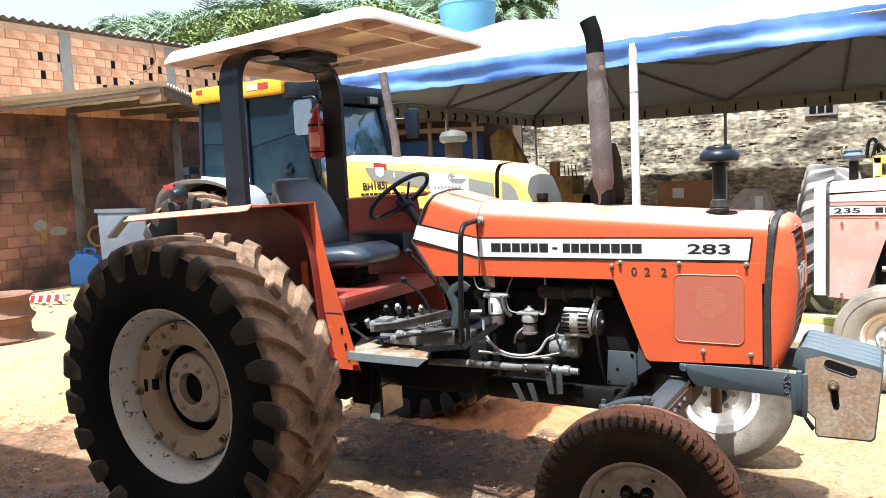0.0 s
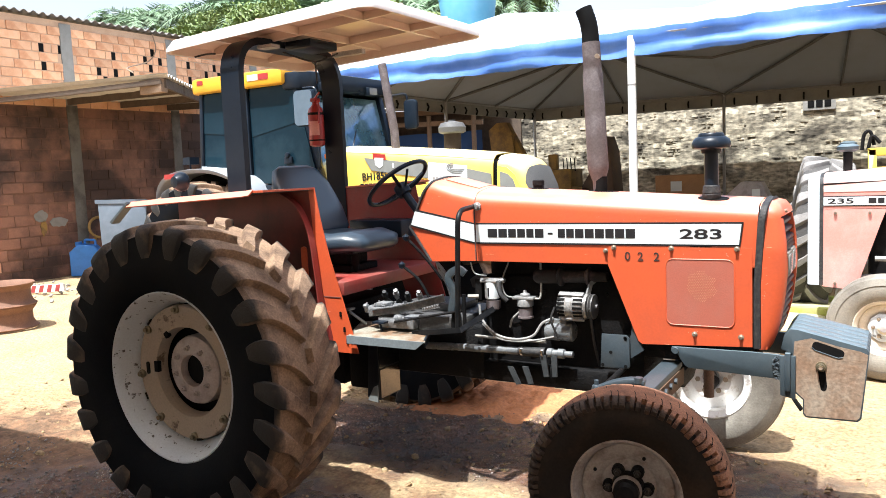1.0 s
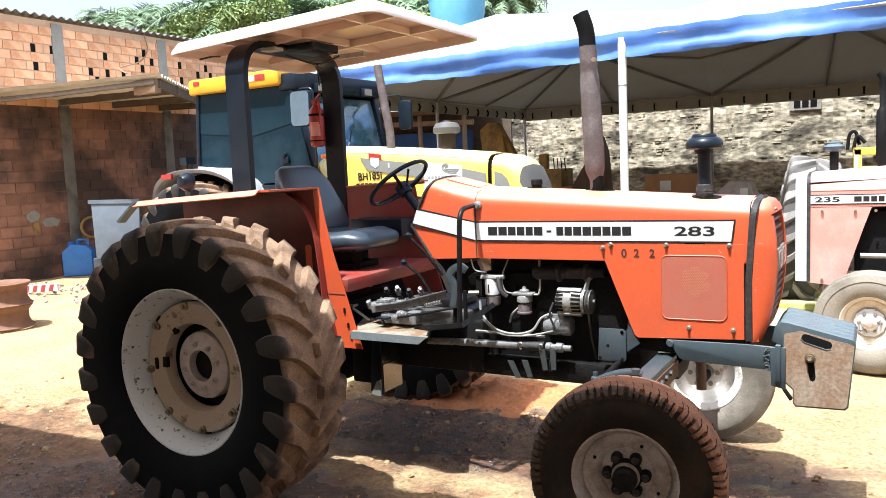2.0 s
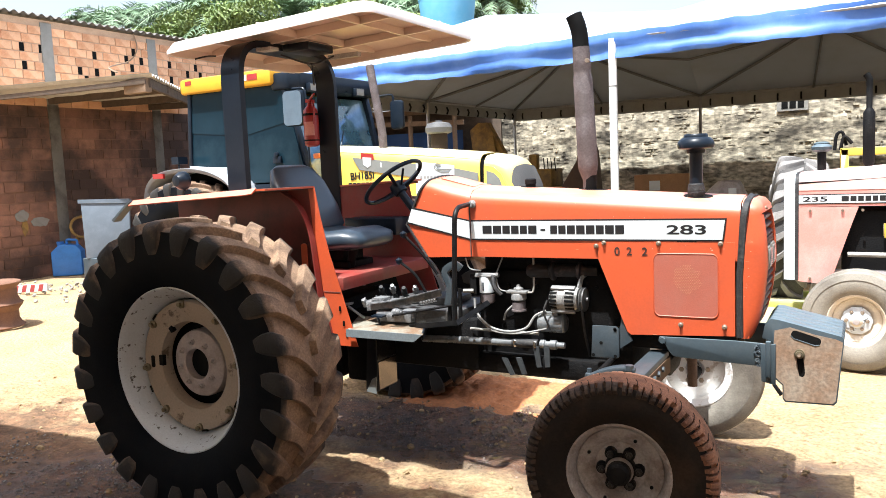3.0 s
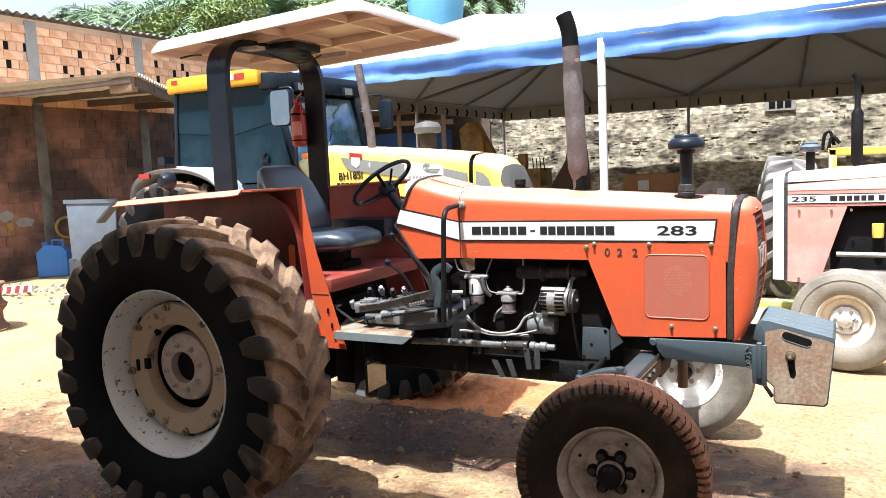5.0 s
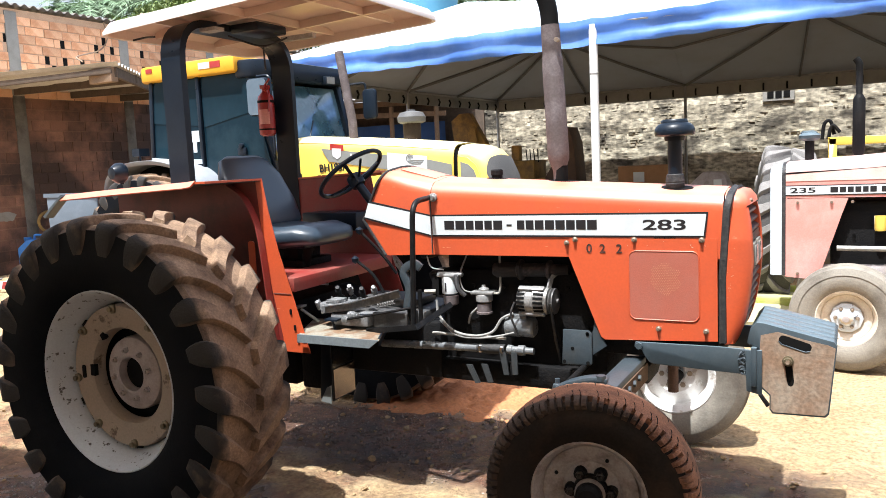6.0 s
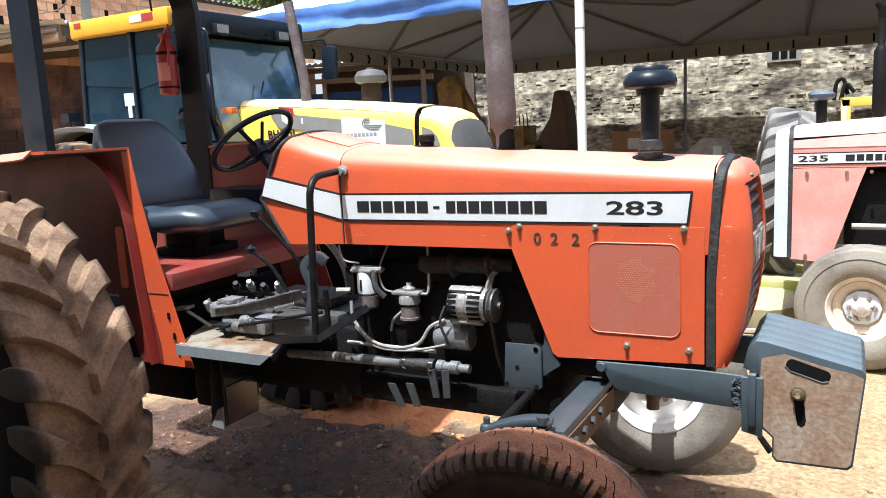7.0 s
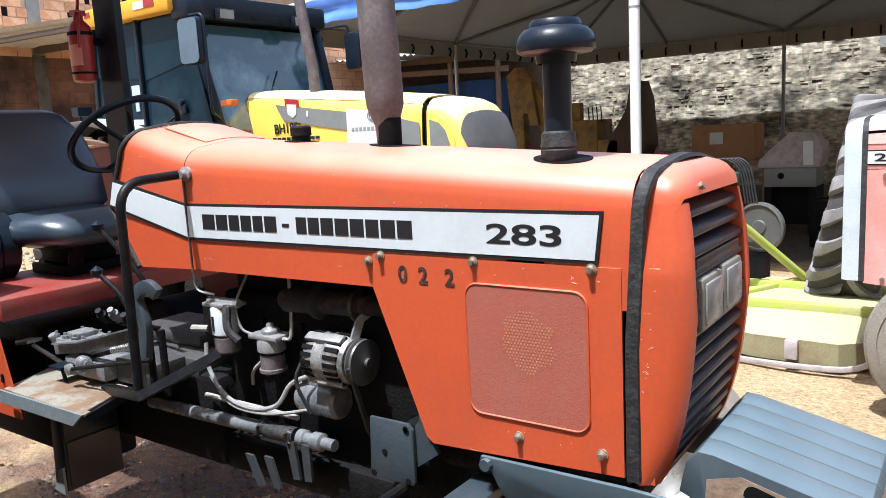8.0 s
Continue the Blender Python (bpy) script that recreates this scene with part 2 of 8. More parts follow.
PALEGLASS.node_tree.nodes["Principled BSDF"].inputs["Coat Roughness"].default_value = 0.02
FADED = mat("faded_red_paint", (0.64, 0.26, 0.22), 0.5, second=(0.7, 0.42, 0.38), scale=3, grain=0.08, bump=0.05, sheen=0.7)
SHELLGREY = mat("pale_blue_grey_paint", (0.5, 0.56, 0.6), 0.5, second=(0.4, 0.45, 0.48), scale=6, grain=0.08, bump=0.05)
LIME = mat("lime_paint", (0.36, 0.42, 0.07), 0.5, second=(0.42, 0.38, 0.18), amount=0.8, scale=4, grain=0.1, bump=0.1)
LIMEDUST = mat("dusty_lime_deck", (0.4, 0.38, 0.19), 0.7, second=(0.36, 0.3, 0.2), scale=5, grain=0.1, bump=0.1)
KHAKI = mat("dirty_machine_yellow", (0.33, 0.2, 0.05), 0.65, second=(0.14, 0.09, 0.045), amount=0.9, scale=4, grain=0.2, bump=0.2)
RIBSTEEL = mat("dull_rib_steel", (0.14, 0.14, 0.135), 0.55, second=(0.22, 0.21, 0.2), scale=6, grain=0.1, bump=0.05)
TARP = mat("tent_canvas", (0.39, 0.435, 0.495), 0.7, second=(0.35, 0.37, 0.39), scale=1.2, grain=0.03, bump=0.05)
BLUETARP = mat("blue_valance", (0.06, 0.155, 0.46), 0.45, second=(0.13, 0.25, 0.57), amount=0.55, scale=2.0, grain=0.04, bump=0.1)
GALV = mat("galvanised_steel", (0.32, 0.32, 0.31), 0.5, 0.3, second=(0.22, 0.21, 0.2), scale=9, grain=0.1, bump=0.05)
WHITEPOLE = mat("white_pole_paint", (0.75, 0.76, 0.75), 0.45, scale=6, grain=0.05, bump=0.03)
BRICK = mat("hollow_clay_brick", (0.76, 0.44, 0.26), 0.85, second=(0.6, 0.28, 0.14), amount=0.9, scale=3, grain=0.18, bump=0.4, rand=0.2)
BRICKJOIN = mat("hollow_clay_brick_rest", (0.74, 0.43, 0.255), 0.85, second=(0.64, 0.32, 0.17), amount=0.8, scale=3, grain=0.12, bump=0.3, island=0.14)
# soot and grime, plus the lean-to's shade put into these three colours
DIMBRICK = mat("sooty_dimmed_brick", (0.29, 0.145, 0.097), 0.85, second=(0.055, 0.036, 0.03), amount=0.92, scale=0.55, grain=0.22, bump=0.4, island=0.28, edge=(0.4, 0.56))
DIMMORTAR = mat("sooty_dimmed_mortar", (0.27, 0.15, 0.1), 0.95, second=(0.05, 0.034, 0.028), amount=0.9, scale=0.55, grain=0.15, bump=0.3, edge=(0.42, 0.6))
DIMCONCRETE = mat("grimy_dimmed_concrete", (0.17, 0.16, 0.14), 0.9, second=(0.06, 0.052, 0.046), amount=0.9, scale=2.0, grain=0.15, bump=0.4)
# timber darkened for the shade under the lean-to roof and in the shelter
DIMTIMBER = mat("dimmed_timber", (0.11, 0.08, 0.058), 0.85, second=(0.06, 0.046, 0.036), scale=6, grain=0.2, bump=0.3)
PANELGREY = mat("blue_grey_sheet_paint", (0.1, 0.125, 0.155), 0.5, second=(0.15, 0.175, 0.22), scale=4, grain=0.06, bump=0.05)
FILM = mat("dark_window_film", (0.007, 0.02, 0.03), 0.1, spec=0.16, grain=0.0, bump=0.0, second=(0.014, 0.034, 0.05), scale=1.5)
MORTAR = mat("mortar", (0.56, 0.38, 0.26), 0.95, second=(0.46, 0.3, 0.2), scale=5, grain=0.15, bump=0.4)
CONCRETE = mat("bare_concrete", (0.28, 0.27, 0.245), 0.9, second=(0.2, 0.19, 0.17), scale=5, grain=0.12, bump=0.4)
FIBRO = mat("fibre_cement_sheet", (0.52, 0.5, 0.47), 0.9, second=(0.34, 0.32, 0.29), scale=4, grain=0.15, bump=0.3)
TIMBER = mat("old_timber", (0.27, 0.185, 0.12), 0.85, second=(0.17, 0.12, 0.08), scale=6, grain=0.2, bump=0.3)
STONE = mat("rubble_wall_stone", (0.41, 0.365, 0.275), 0.95, second=(0.06, 0.051, 0.04), amount=0.92, scale=0.9, grain=0.75, bump=1.0, fine=6, island=0.3, edge=(0.48, 0.62), stretch=(1, 1, 2.2))
CARD = mat("cardboard", (0.36, 0.2, 0.1), 0.85, scale=5, bump=0.1)
JUGBLUE = mat("blue_plastic", (0.04, 0.19, 0.55), 0.35, scale=8, grain=0.05, bump=0.05)
TANKBLUE = mat("tank_blue", (0.14, 0.45, 0.72), 0.45, second=(0.2, 0.5, 0.75), scale=3, grain=0.04, bump=0.03)
DARKBLUE = mat("blue_sheet", (0.02, 0.07, 0.2), 0.7, scale=2, bump=0.2)
LEAF = mat("palm_leaf", (0.12, 0.2, 0.1), 0.5, second=(0.22, 0.31, 0.19), amount=0.8, scale=0.6, grain=0.2, bump=0.0, island=0.4)
BARK = mat("palm_trunk", (0.2, 0.16, 0.12), 0.9, scale=5, bump=0.4)
CHROME = mat("chrome", (0.7, 0.7, 0.7), 0.15, 1.0, grain=0.02, bump=0.0)
LAMPGLASS = mat("lamp_lens", (0.25, 0.25, 0.24), 0.12, grain=0.05, bump=0.1)
ORANGELENS = mat("orange_lens", (0.7, 0.16, 0.02), 0.2, grain=0.02, bump=0.0)
STENCIL = mat("stencil_black", (0.03, 0.022, 0.018), 0.6, second=(0.2, 0.05, 0.03), amount=0.6, scale=60, grain=0.3, bump=0.0)
HOSE = mat("grey_hose", (0.27, 0.27, 0.26), 0.55, second=(0.15, 0.14, 0.13), scale=20, bump=0.1)


def earth():
    """Packed reddish earth, damp and darker where the water has run; the marquee's shade is coloured in."""
    m = mat("packed_earth", (0.465, 0.335, 0.188), 0.9, second=(0.415, 0.275, 0.142), amount=0.9, scale=1.4, grain=0.42, bump=0.7, fine=38)
    nt = m.node_tree
    n, l = nt.nodes, nt.links
    p = n["Principled BSDF"]
    co = n.new("ShaderNodeTexCoord").outputs["Object"]
    dist = n.new("ShaderNodeVectorMath")
    dist.operation = "MULTIPLY"
    off = n.new("ShaderNodeVectorMath")
    off.operation = "SUBTRACT"
    off.inputs[1].default_value = (-1.95, 4.5, 0)
    l.new(co, off.inputs[0])
    dist.inputs[1].default_value = (0.4, 1.45, 0)
    l.new(off.outputs[0], dist.inputs[0])
    ln = n.new("ShaderNodeVectorMath")
    ln.operation = "LENGTH"
    l.new(dist.outputs[0], ln.inputs[0])
    ns = n.new("ShaderNodeTexNoise")
    ns.inputs["Scale"].default_value, ns.inputs["Detail"].default_value = 1.3, 6.0
    l.new(co, ns.inputs["Vector"])
    ad = n.new("ShaderNodeMath")
    ad.operation = "MULTIPLY_ADD"
    ad.inputs[1].default_value = 1.9
    l.new(ns.outputs[0], ad.inputs[0]), l.new(ln.outputs["Value"], ad.inputs[2])
    wet = n.new("ShaderNodeMapRange")
    wet.inputs["From Min"].default_value, wet.inputs["From Max"].default_value = 2.1, 1.7
    l.new(ad.outputs[0], wet.inputs[0])
    off3 = n.new("ShaderNodeVectorMath")
    off3.operation = "SUBTRACT"
    off3.inputs[1].default_value = (-3.0, 2.85, 0)
    l.new(co, off3.inputs[0])
    sq3 = n.new("ShaderNodeVectorMath")
    sq3.operation = "MULTIPLY"
    sq3.inputs[1].default_value = (0.72, 1.6, 0)
    l.new(off3.outputs[0], sq3.inputs[0])
    ln3 = n.new("ShaderNodeVectorMath")
    ln3.operation = "LENGTH"
    l.new(sq3.outputs[0], ln3.inputs[0])
    ad3 = n.new("ShaderNodeMath")
    ad3.operation = "MULTIPLY_ADD"
    ad3.inputs[1].default_value = 1.9
    l.new(ns.outputs[0], ad3.inputs[0]), l.new(ln3.outputs["Value"], ad3.inputs[2])
    wet3 = n.new("ShaderNodeMapRange")
    wet3.inputs["From Min"].default_value, wet3.inputs["From Max"].default_value = 2.1, 1.7
    l.new(ad3.outputs[0], wet3.inputs[0])
    soaked = n.new("ShaderNodeMath")
    soaked.operation = "MAXIMUM"
    l.new(wet.outputs[0], soaked.inputs[0]), l.new(wet3.outputs[0], soaked.inputs[1])
    off2 = n.new("ShaderNodeVectorMath")
    off2.operation = "SUBTRACT"
    off2.inputs[1].default_value = (-4.0, 2.75, 0)
    l.new(co, off2.inputs[0])
    sq2 = n.new("ShaderNodeVectorMath")
    sq2.operation = "MULTIPLY"
    sq2.inputs[1].default_value = (0.27, 0.8, 0)
    l.new(off2.outputs[0], sq2.inputs[0])
    ln2 = n.new("ShaderNodeVectorMath")
    ln2.operation = "LENGTH"
    l.new(sq2.outputs[0], ln2.inputs[0])
    ns2 = n.new("ShaderNodeTexNoise")
    ns2.inputs["Scale"].default_value, ns2.inputs["Detail"].default_value, ns2.inputs["Roughness"].default_value = 1.9, 8.0, 0.65
    l.new(co, ns2.inputs["Vector"])
    ad2 = n.new("ShaderNodeMath")
    ad2.operation = "MULTIPLY_ADD"
    ad2.inputs[1].default_value = 2.6
    l.new(ns2.outputs[0], ad2.inputs[0]), l.new(ln2.outputs["Value"], ad2.inputs[2])
    mud = n.new("ShaderNodeMapRange")
    mud.inputs["From Min"].default_value, mud.inputs["From Max"].default_value, mud.inputs["To Max"].default_value = 2.3, 2.0, 0.85
    l.new(ad2.outputs[0], mud.inputs[0])
    brown = n.new("ShaderNodeMix")
    brown.data_type = "RGBA"
    l.new(mud.outputs[0], brown.inputs[0]), l.new(p.inputs["Base Color"].links[0].from_socket, brown.inputs[6])
    nb = n.new("ShaderNodeTexNoise")
    nb.inputs["Scale"].default_value, nb.inputs["Detail"].default_value, nb.inputs["Roughness"].default_value = 7.0, 9.0, 0.78
    l.new(co, nb.inputs["Vector"])
    mott = n.new("ShaderNodeMapRange")
    mott.inputs["From Min"].default_value, mott.inputs["From Max"].default_value = 0.42, 0.6
    l.new(nb.outputs[0], mott.inputs[0])
    bm2 = n.new("ShaderNodeMix")
    bm2.data_type = "RGBA"
    l.new(mott.outputs[0], bm2.inputs[0])
    bm2.inputs[6].default_value, bm2.inputs[7].default_value = (0.1, 0.056, 0.036, 1), (0.31, 0.16, 0.088, 1)
    l.new(bm2.outputs[2], brown.inputs[7])
    old = brown.outputs[2]
    mix = n.new("ShaderNodeMix")
    mix.data_type = "RGBA"
    l.new(soaked.outputs[0], mix.inputs[0]), l.new(old, mix.inputs[6])
    nm = n.new("ShaderNodeTexNoise")
    nm.inputs["Scale"].default_value, nm.inputs["Detail"].default_value, nm.inputs["Roughness"].default_value = 4.5, 9.0, 0.72
    l.new(co, nm.inputs["Vector"])
    pick = n.new("ShaderNodeMapRange")
    pick.inputs["From Min"].default_value, pick.inputs["From Max"].default_value = 0.4, 0.62
    l.new(nm.outputs[0], pick.inputs[0])
    mudmix = n.new("ShaderNodeMix")
    mudmix.data_type = "RGBA"
    l.new(pick.outputs[0], mudmix.inputs[0])
    mudmix.inputs[6].default_value, mudmix.inputs[7].default_value = (0.066, 0.044, 0.036, 1), (0.235, 0.115, 0.066, 1)
    l.new(mudmix.outputs[2], mix.inputs[7])
    # the marquee's shade, put into the floor colour past y 11
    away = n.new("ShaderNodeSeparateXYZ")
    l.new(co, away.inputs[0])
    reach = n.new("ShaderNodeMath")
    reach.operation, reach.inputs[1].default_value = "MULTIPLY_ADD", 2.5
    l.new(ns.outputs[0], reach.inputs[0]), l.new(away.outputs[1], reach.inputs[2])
    tent_shade = n.new("ShaderNodeMapRange")
    tent_shade.inputs["From Min"].default_value, tent_shade.inputs["From Max"].default_value, tent_shade.inputs["To Max"].default_value = 12.3, 13.3, 0.92
    l.new(reach.outputs[0], tent_shade.inputs[0])
    shaded_floor = n.new("ShaderNodeMix")
    shaded_floor.data_type = "RGBA"
    shaded_floor.inputs[7].default_value = (0.05, 0.04, 0.032, 1)
    l.new(tent_shade.outputs[0], shaded_floor.inputs[0]), l.new(mix.outputs[2], shaded_floor.inputs[6])
    l.new(shaded_floor.outputs[2], p.inputs["Base Color"])
    film_wet = n.new("ShaderNodeMapRange")
    film_wet.inputs["To Min"].default_value, film_wet.inputs["To Max"].default_value = 0.4, 1.0
    l.new(soaked.outputs[0], film_wet.inputs[0]), l.new(film_wet.outputs[0], p.inputs["Specular IOR Level"])
    rg = n.new("ShaderNodeMapRange")
    rg.inputs["To Min"].default_value, rg.inputs["To Max"].default_value = 0.92, 0.06
    l.new(soaked.outputs[0], rg.inputs[0])
    dry = n.new("ShaderNodeMath")
    dry.operation, dry.use_clamp = "MULTIPLY_ADD", True
    dry.inputs[1].default_value = 0.24
    l.new(pick.outputs[0], dry.inputs[0]), l.new(rg.outputs[0], dry.inputs[2]), l.new(dry.outputs[0], p.inputs["Roughness"])
    clod = n.new("ShaderNodeTexVoronoi")
    clod.inputs["Scale"].default_value = 17.0
    ripple = n.new("ShaderNodeTexNoise")
    ripple.inputs["Scale"].default_value, ripple.inputs["Detail"].default_value, ripple.inputs["Roughness"].default_value = 17.0, 8.0, 0.7
    l.new(co, ripple.inputs["Vector"])
    l.new(co, clod.inputs["Vector"])
    both = n.new("ShaderNodeMath")
    both.operation = "MULTIPLY_ADD"
    both.inputs[1].default_value = 0.35
    l.new(clod.outputs["Distance"], both.inputs[0]), l.new(ripple.outputs[0], both.inputs[2])
    b2 = n.new("ShaderNodeBump")
    b2.inputs["Distance"].default_value = 0.06
    flatter = n.new("ShaderNodeMapRange")
    flatter.inputs["To Min"].default_value, flatter.inputs["To Max"].default_value = 0.8, 1.0
    l.new(pick.outputs[0], flatter.inputs[0]), l.new(flatter.outputs[0], b2.inputs["Strength"])
    l.new(both.outputs[0], b2.inputs["Height"])
    l.new(p.inputs["Normal"].links[0].from_socket, b2.inputs["Normal"])
    l.new(b2.outputs[0], p.inputs["Normal"])
    return m


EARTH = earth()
BLACKTUBE = mat("worn_black_tube", (0.0055, 0.006, 0.007), 0.42, spec=0.2, second=(0.02, 0.02, 0.02), scale=22, grain=0.2, bump=0.1)
GLOSSBLACK = mat("black_enamel_sheet", (0.006, 0.006, 0.0065), 0.2, spec=0.6, second=(0.012, 0.011, 0.01), scale=7, grain=0.1, bump=0.02)


# ---- mesh tools: a bag of vertices and faces ----
class Bag:
    def __init__(self):
        self.v, self.f = [], []

    def add(self, v, f):
        k = len(self.v)
        self.v += [tuple(p) for p in v]
        self.f += [tuple(i + k for i in q) for q in f]
        return self

    def box(self, x0, y0, z0, x1, y1, z1):
        v = [(x, y, z) for z in (z0, z1) for y in (y0, y1) for x in (x0, x1)]
        return self.add(v, [(0, 2, 3, 1), (4, 5, 7, 6), (0, 1, 5, 4), (2, 6, 7, 3), (0, 4, 6, 2), (1, 3, 7, 5)])

    def rings(self, rings, closed=True, caps=True):
        """Skins rings of equal count; closed: each ring is a loop."""
        n = len(rings[0])
        v = [p for r in rings for p in r]
        f = []
        for a in range(len(rings) - 1):
            for i in range(n if closed else n - 1):
                j = (i + 1) % n
                f.append((a * n + i, a * n + j, (a + 1) * n + j, (a + 1) * n + i))
        if caps:
            f.append(tuple(range(n - 1, -1, -1)))
            f.append(tuple((len(rings) - 1) * n + i for i in range(n)))
        return self.add(v, f)

    def lathe(self, profile, origin, axis=(0, 0, 1), n=24, caps=True, loop=False):
        """profile: (radius, height along the axis)."""
        q = Vector(axis).normalized().to_track_quat("Z", "Y")
        o = Vector(origin)
        rr = [[o + q @ Vector((r * math.cos(2 * math.pi * i / n), r * math.sin(2 * math.pi * i / n), h)) for i in range(n)] for r, h in profile]
        if loop:
            rr.append(rr[0])
        return self.rings(rr, caps=caps and not loop)

    def cyl(self, a, b, r, r2=None, n=16):
        a, b = Vector(a), Vector(b)
        return self.lathe([(r, 0), (r if r2 is None else r2, (b - a).length)], a, b - a, n)

    def tube(self, pts, r, n=10, flat=None, up=(0, 0, 1)):
        """A bent tube along points; flat=(w, h): a rectangular bar."""
        pts = [Vector(p) for p in pts]
        rr = []
        side = None
        for i, p in enumerate(pts):
            d = (pts[min(i + 1, len(pts) - 1)] - pts[max(i - 1, 0)]).normalized()
            if side is None:
                ref = Vector(up)
                if abs(d.dot(ref)) > 0.95:
                    ref = Vector((1, 0, 0))
                side = d.cross(ref).normalized()
            side = (side - d * side.dot(d)).normalized()
            top = side.cross(d)
            if flat:
                w, h = flat[0] / 2, flat[1] / 2
                rr.append([p + side * a + top * b for a, b in ((-w, -h), (w, -h), (w, h), (-w, h))])
            else:
                rr.append([p + side * r * math.cos(2 * math.pi * k / n) + top * r * math.sin(2 * math.pi * k / n) for k in range(n)])
        return self.rings(rr)

    def slab(self, poly, axis, a, b):
        """A polygon of (u, w) drawn out along an axis from a to b: 'y' takes (x, z), 'x' takes (y, z), 'z' takes (x, y)."""
        def at(u, w, k):
            return (u, k, w) if axis == "y" else (k, u, w) if axis == "x" else (u, w, k)
        return self.rings([[at(u, w, a) for u, w in poly], [at(u, w, b) for u, w in poly]])

    def move(self, m):
        self.v = [tuple(m @ Vector(p)) for p in self.v]
        return self


def spline(pts, n=6):
    """A smooth line through points (Catmull-Rom)."""
    p = [Vector(q) for q in pts]
    p = [p[0] * 2 - p[1]] + p + [p[-1] * 2 - p[-2]]
    out = []
    for i in range(1, len(p) - 2):
        for k in range(n):
            t = k / n
            out.append(0.5 * (2 * p[i] + (p[i + 1] - p[i - 1]) * t + (2 * p[i - 1] - 5 * p[i] + 4 * p[i + 1] - p[i + 2]) * t * t + (3 * p[i] - 3 * p[i + 1] + p[i + 2] - p[i - 1]) * t ** 3))
    return out + [p[-2]]


def rounded(pts, r=0.05, n=4):
    """Rounds the corners of an open line."""
    p = [Vector(q) for q in pts]
    out = [p[0]]
    for i in range(1, len(p) - 1):
        a, b, c = p[i - 1], p[i], p[i + 1]
        d = min(r, (a - b).length * 0.45, (c - b).length * 0.45)
        s, e = b + (a - b).normalized() * d, b + (c - b).normalized() * d
        out += [s.lerp(b, t).lerp(b.lerp(e, t), t) for t in [k / n for k in range(n + 1)]]
    return out + [p[-1]]


def roundrect(u0, w0, u1, w1, r, n=4):
    out = []
    for cu, cw, a0 in ((u1 - r, w1 - r, 0), (u0 + r, w1 - r, 90), (u0 + r, w0 + r, 180), (u1 - r, w0 + r, 270)):
        out += [(cu + r * math.cos(radians(a0 + 90 * k / n)), cw + r * math.sin(radians(a0 + 90 * k / n))) for k in range(n + 1)]
    return out


def part(name, bag, material, parent=None, label="", bevel=0.0, angle=35, segs=2):
    """Links a bag as one mesh object, its origin in its middle, under a thing or a part."""
    me = bpy.data.meshes.new(name)
    vs = np.array(bag.v)
    c = Vector((vs.min(0) + vs.max(0)) / 2)
    me.from_pydata([tuple(Vector(p) - c) for p in bag.v], [], bag.f)
    if bevel:
        bm = bmesh.new()
        bm.from_mesh(me)
        bmesh.ops.remove_doubles(bm, verts=bm.verts, dist=1e-5)
        bmesh.ops.recalc_face_normals(bm, faces=bm.faces)
        edges = [e for e in bm.edges if len(e.link_faces) == 2 and e.calc_face_angle() > radians(30)]
        bmesh.ops.bevel(bm, geom=edges, offset=bevel, segments=segs, affect="EDGES", clamp_overlap=True, profile=0.5)
        bm.to_mesh(me)
        bm.free()
    else:
        bm = bmesh.new()
        bm.from_mesh(me)
        bmesh.ops.recalc_face_normals(bm, faces=bm.faces)
        bm.to_mesh(me)
        bm.free()
    me.materials.append(material)
    me.polygons.foreach_set("use_smooth", [True] * len(me.polygons))
    me.set_sharp_from_angle(angle=radians(angle))
    ob = new(name, me)
    ob.location = c
    if parent:
        hang(ob, parent)
    if label:
        ob["label"] = label
    return ob


def world_of(ob):
    m = ob.matrix_basis.copy()
    while ob.parent:
        m = ob.parent.matrix_basis @ ob.matrix_parent_inverse @ m
        ob = ob.parent
    return m


def hang(ob, parent):
    ob.parent = parent
    ob.matrix_parent_inverse = world_of(parent).inverted()


def settle(ob, pivot, to, turn=0.0, size=1.0):
    """Sets a finished thing down: its point at pivot comes to rest at to, turned about the upright and sized."""
    m = pose(*to, 0, 0, turn) @ Matrix.Diagonal((size, size, size, 1)) @ Matrix.Translation(-Vector(pivot))
    ob.matrix_basis = m @ ob.matrix_basis
    return ob


def thing(name, at, label, category, group="", kind=""):
    root = new(name)
    root.location = at
    root.empty_display_size = 0.2
    return tagged(root, label, category, group, kind)


def letters(text, size, m, material, parent, name, wide=1.0, thick=0.002):
    """Numbers and words as a flat mesh at the pose m (text reads along its x, its y is up)."""
    cu = bpy.data.curves.new(name, "FONT")
    cu.body, cu.size, cu.extrude, cu.offset = text, size, thick, size * 0.018
    ob = bpy.data.objects.new(name, cu)
    scene.collection.objects.link(ob)
    bpy.context.view_layer.update()
    me = bpy.data.meshes.new_from_object(ob.evaluated_get(bpy.context.evaluated_depsgraph_get()))
    bpy.data.objects.remove(ob)
    me.transform(m @ Matrix.Diagonal((wide, 1, 1, 1)))
    me.materials.clear()
    me.materials.append(material)
    o = new(name, me)
    hang(o, parent)
    return o


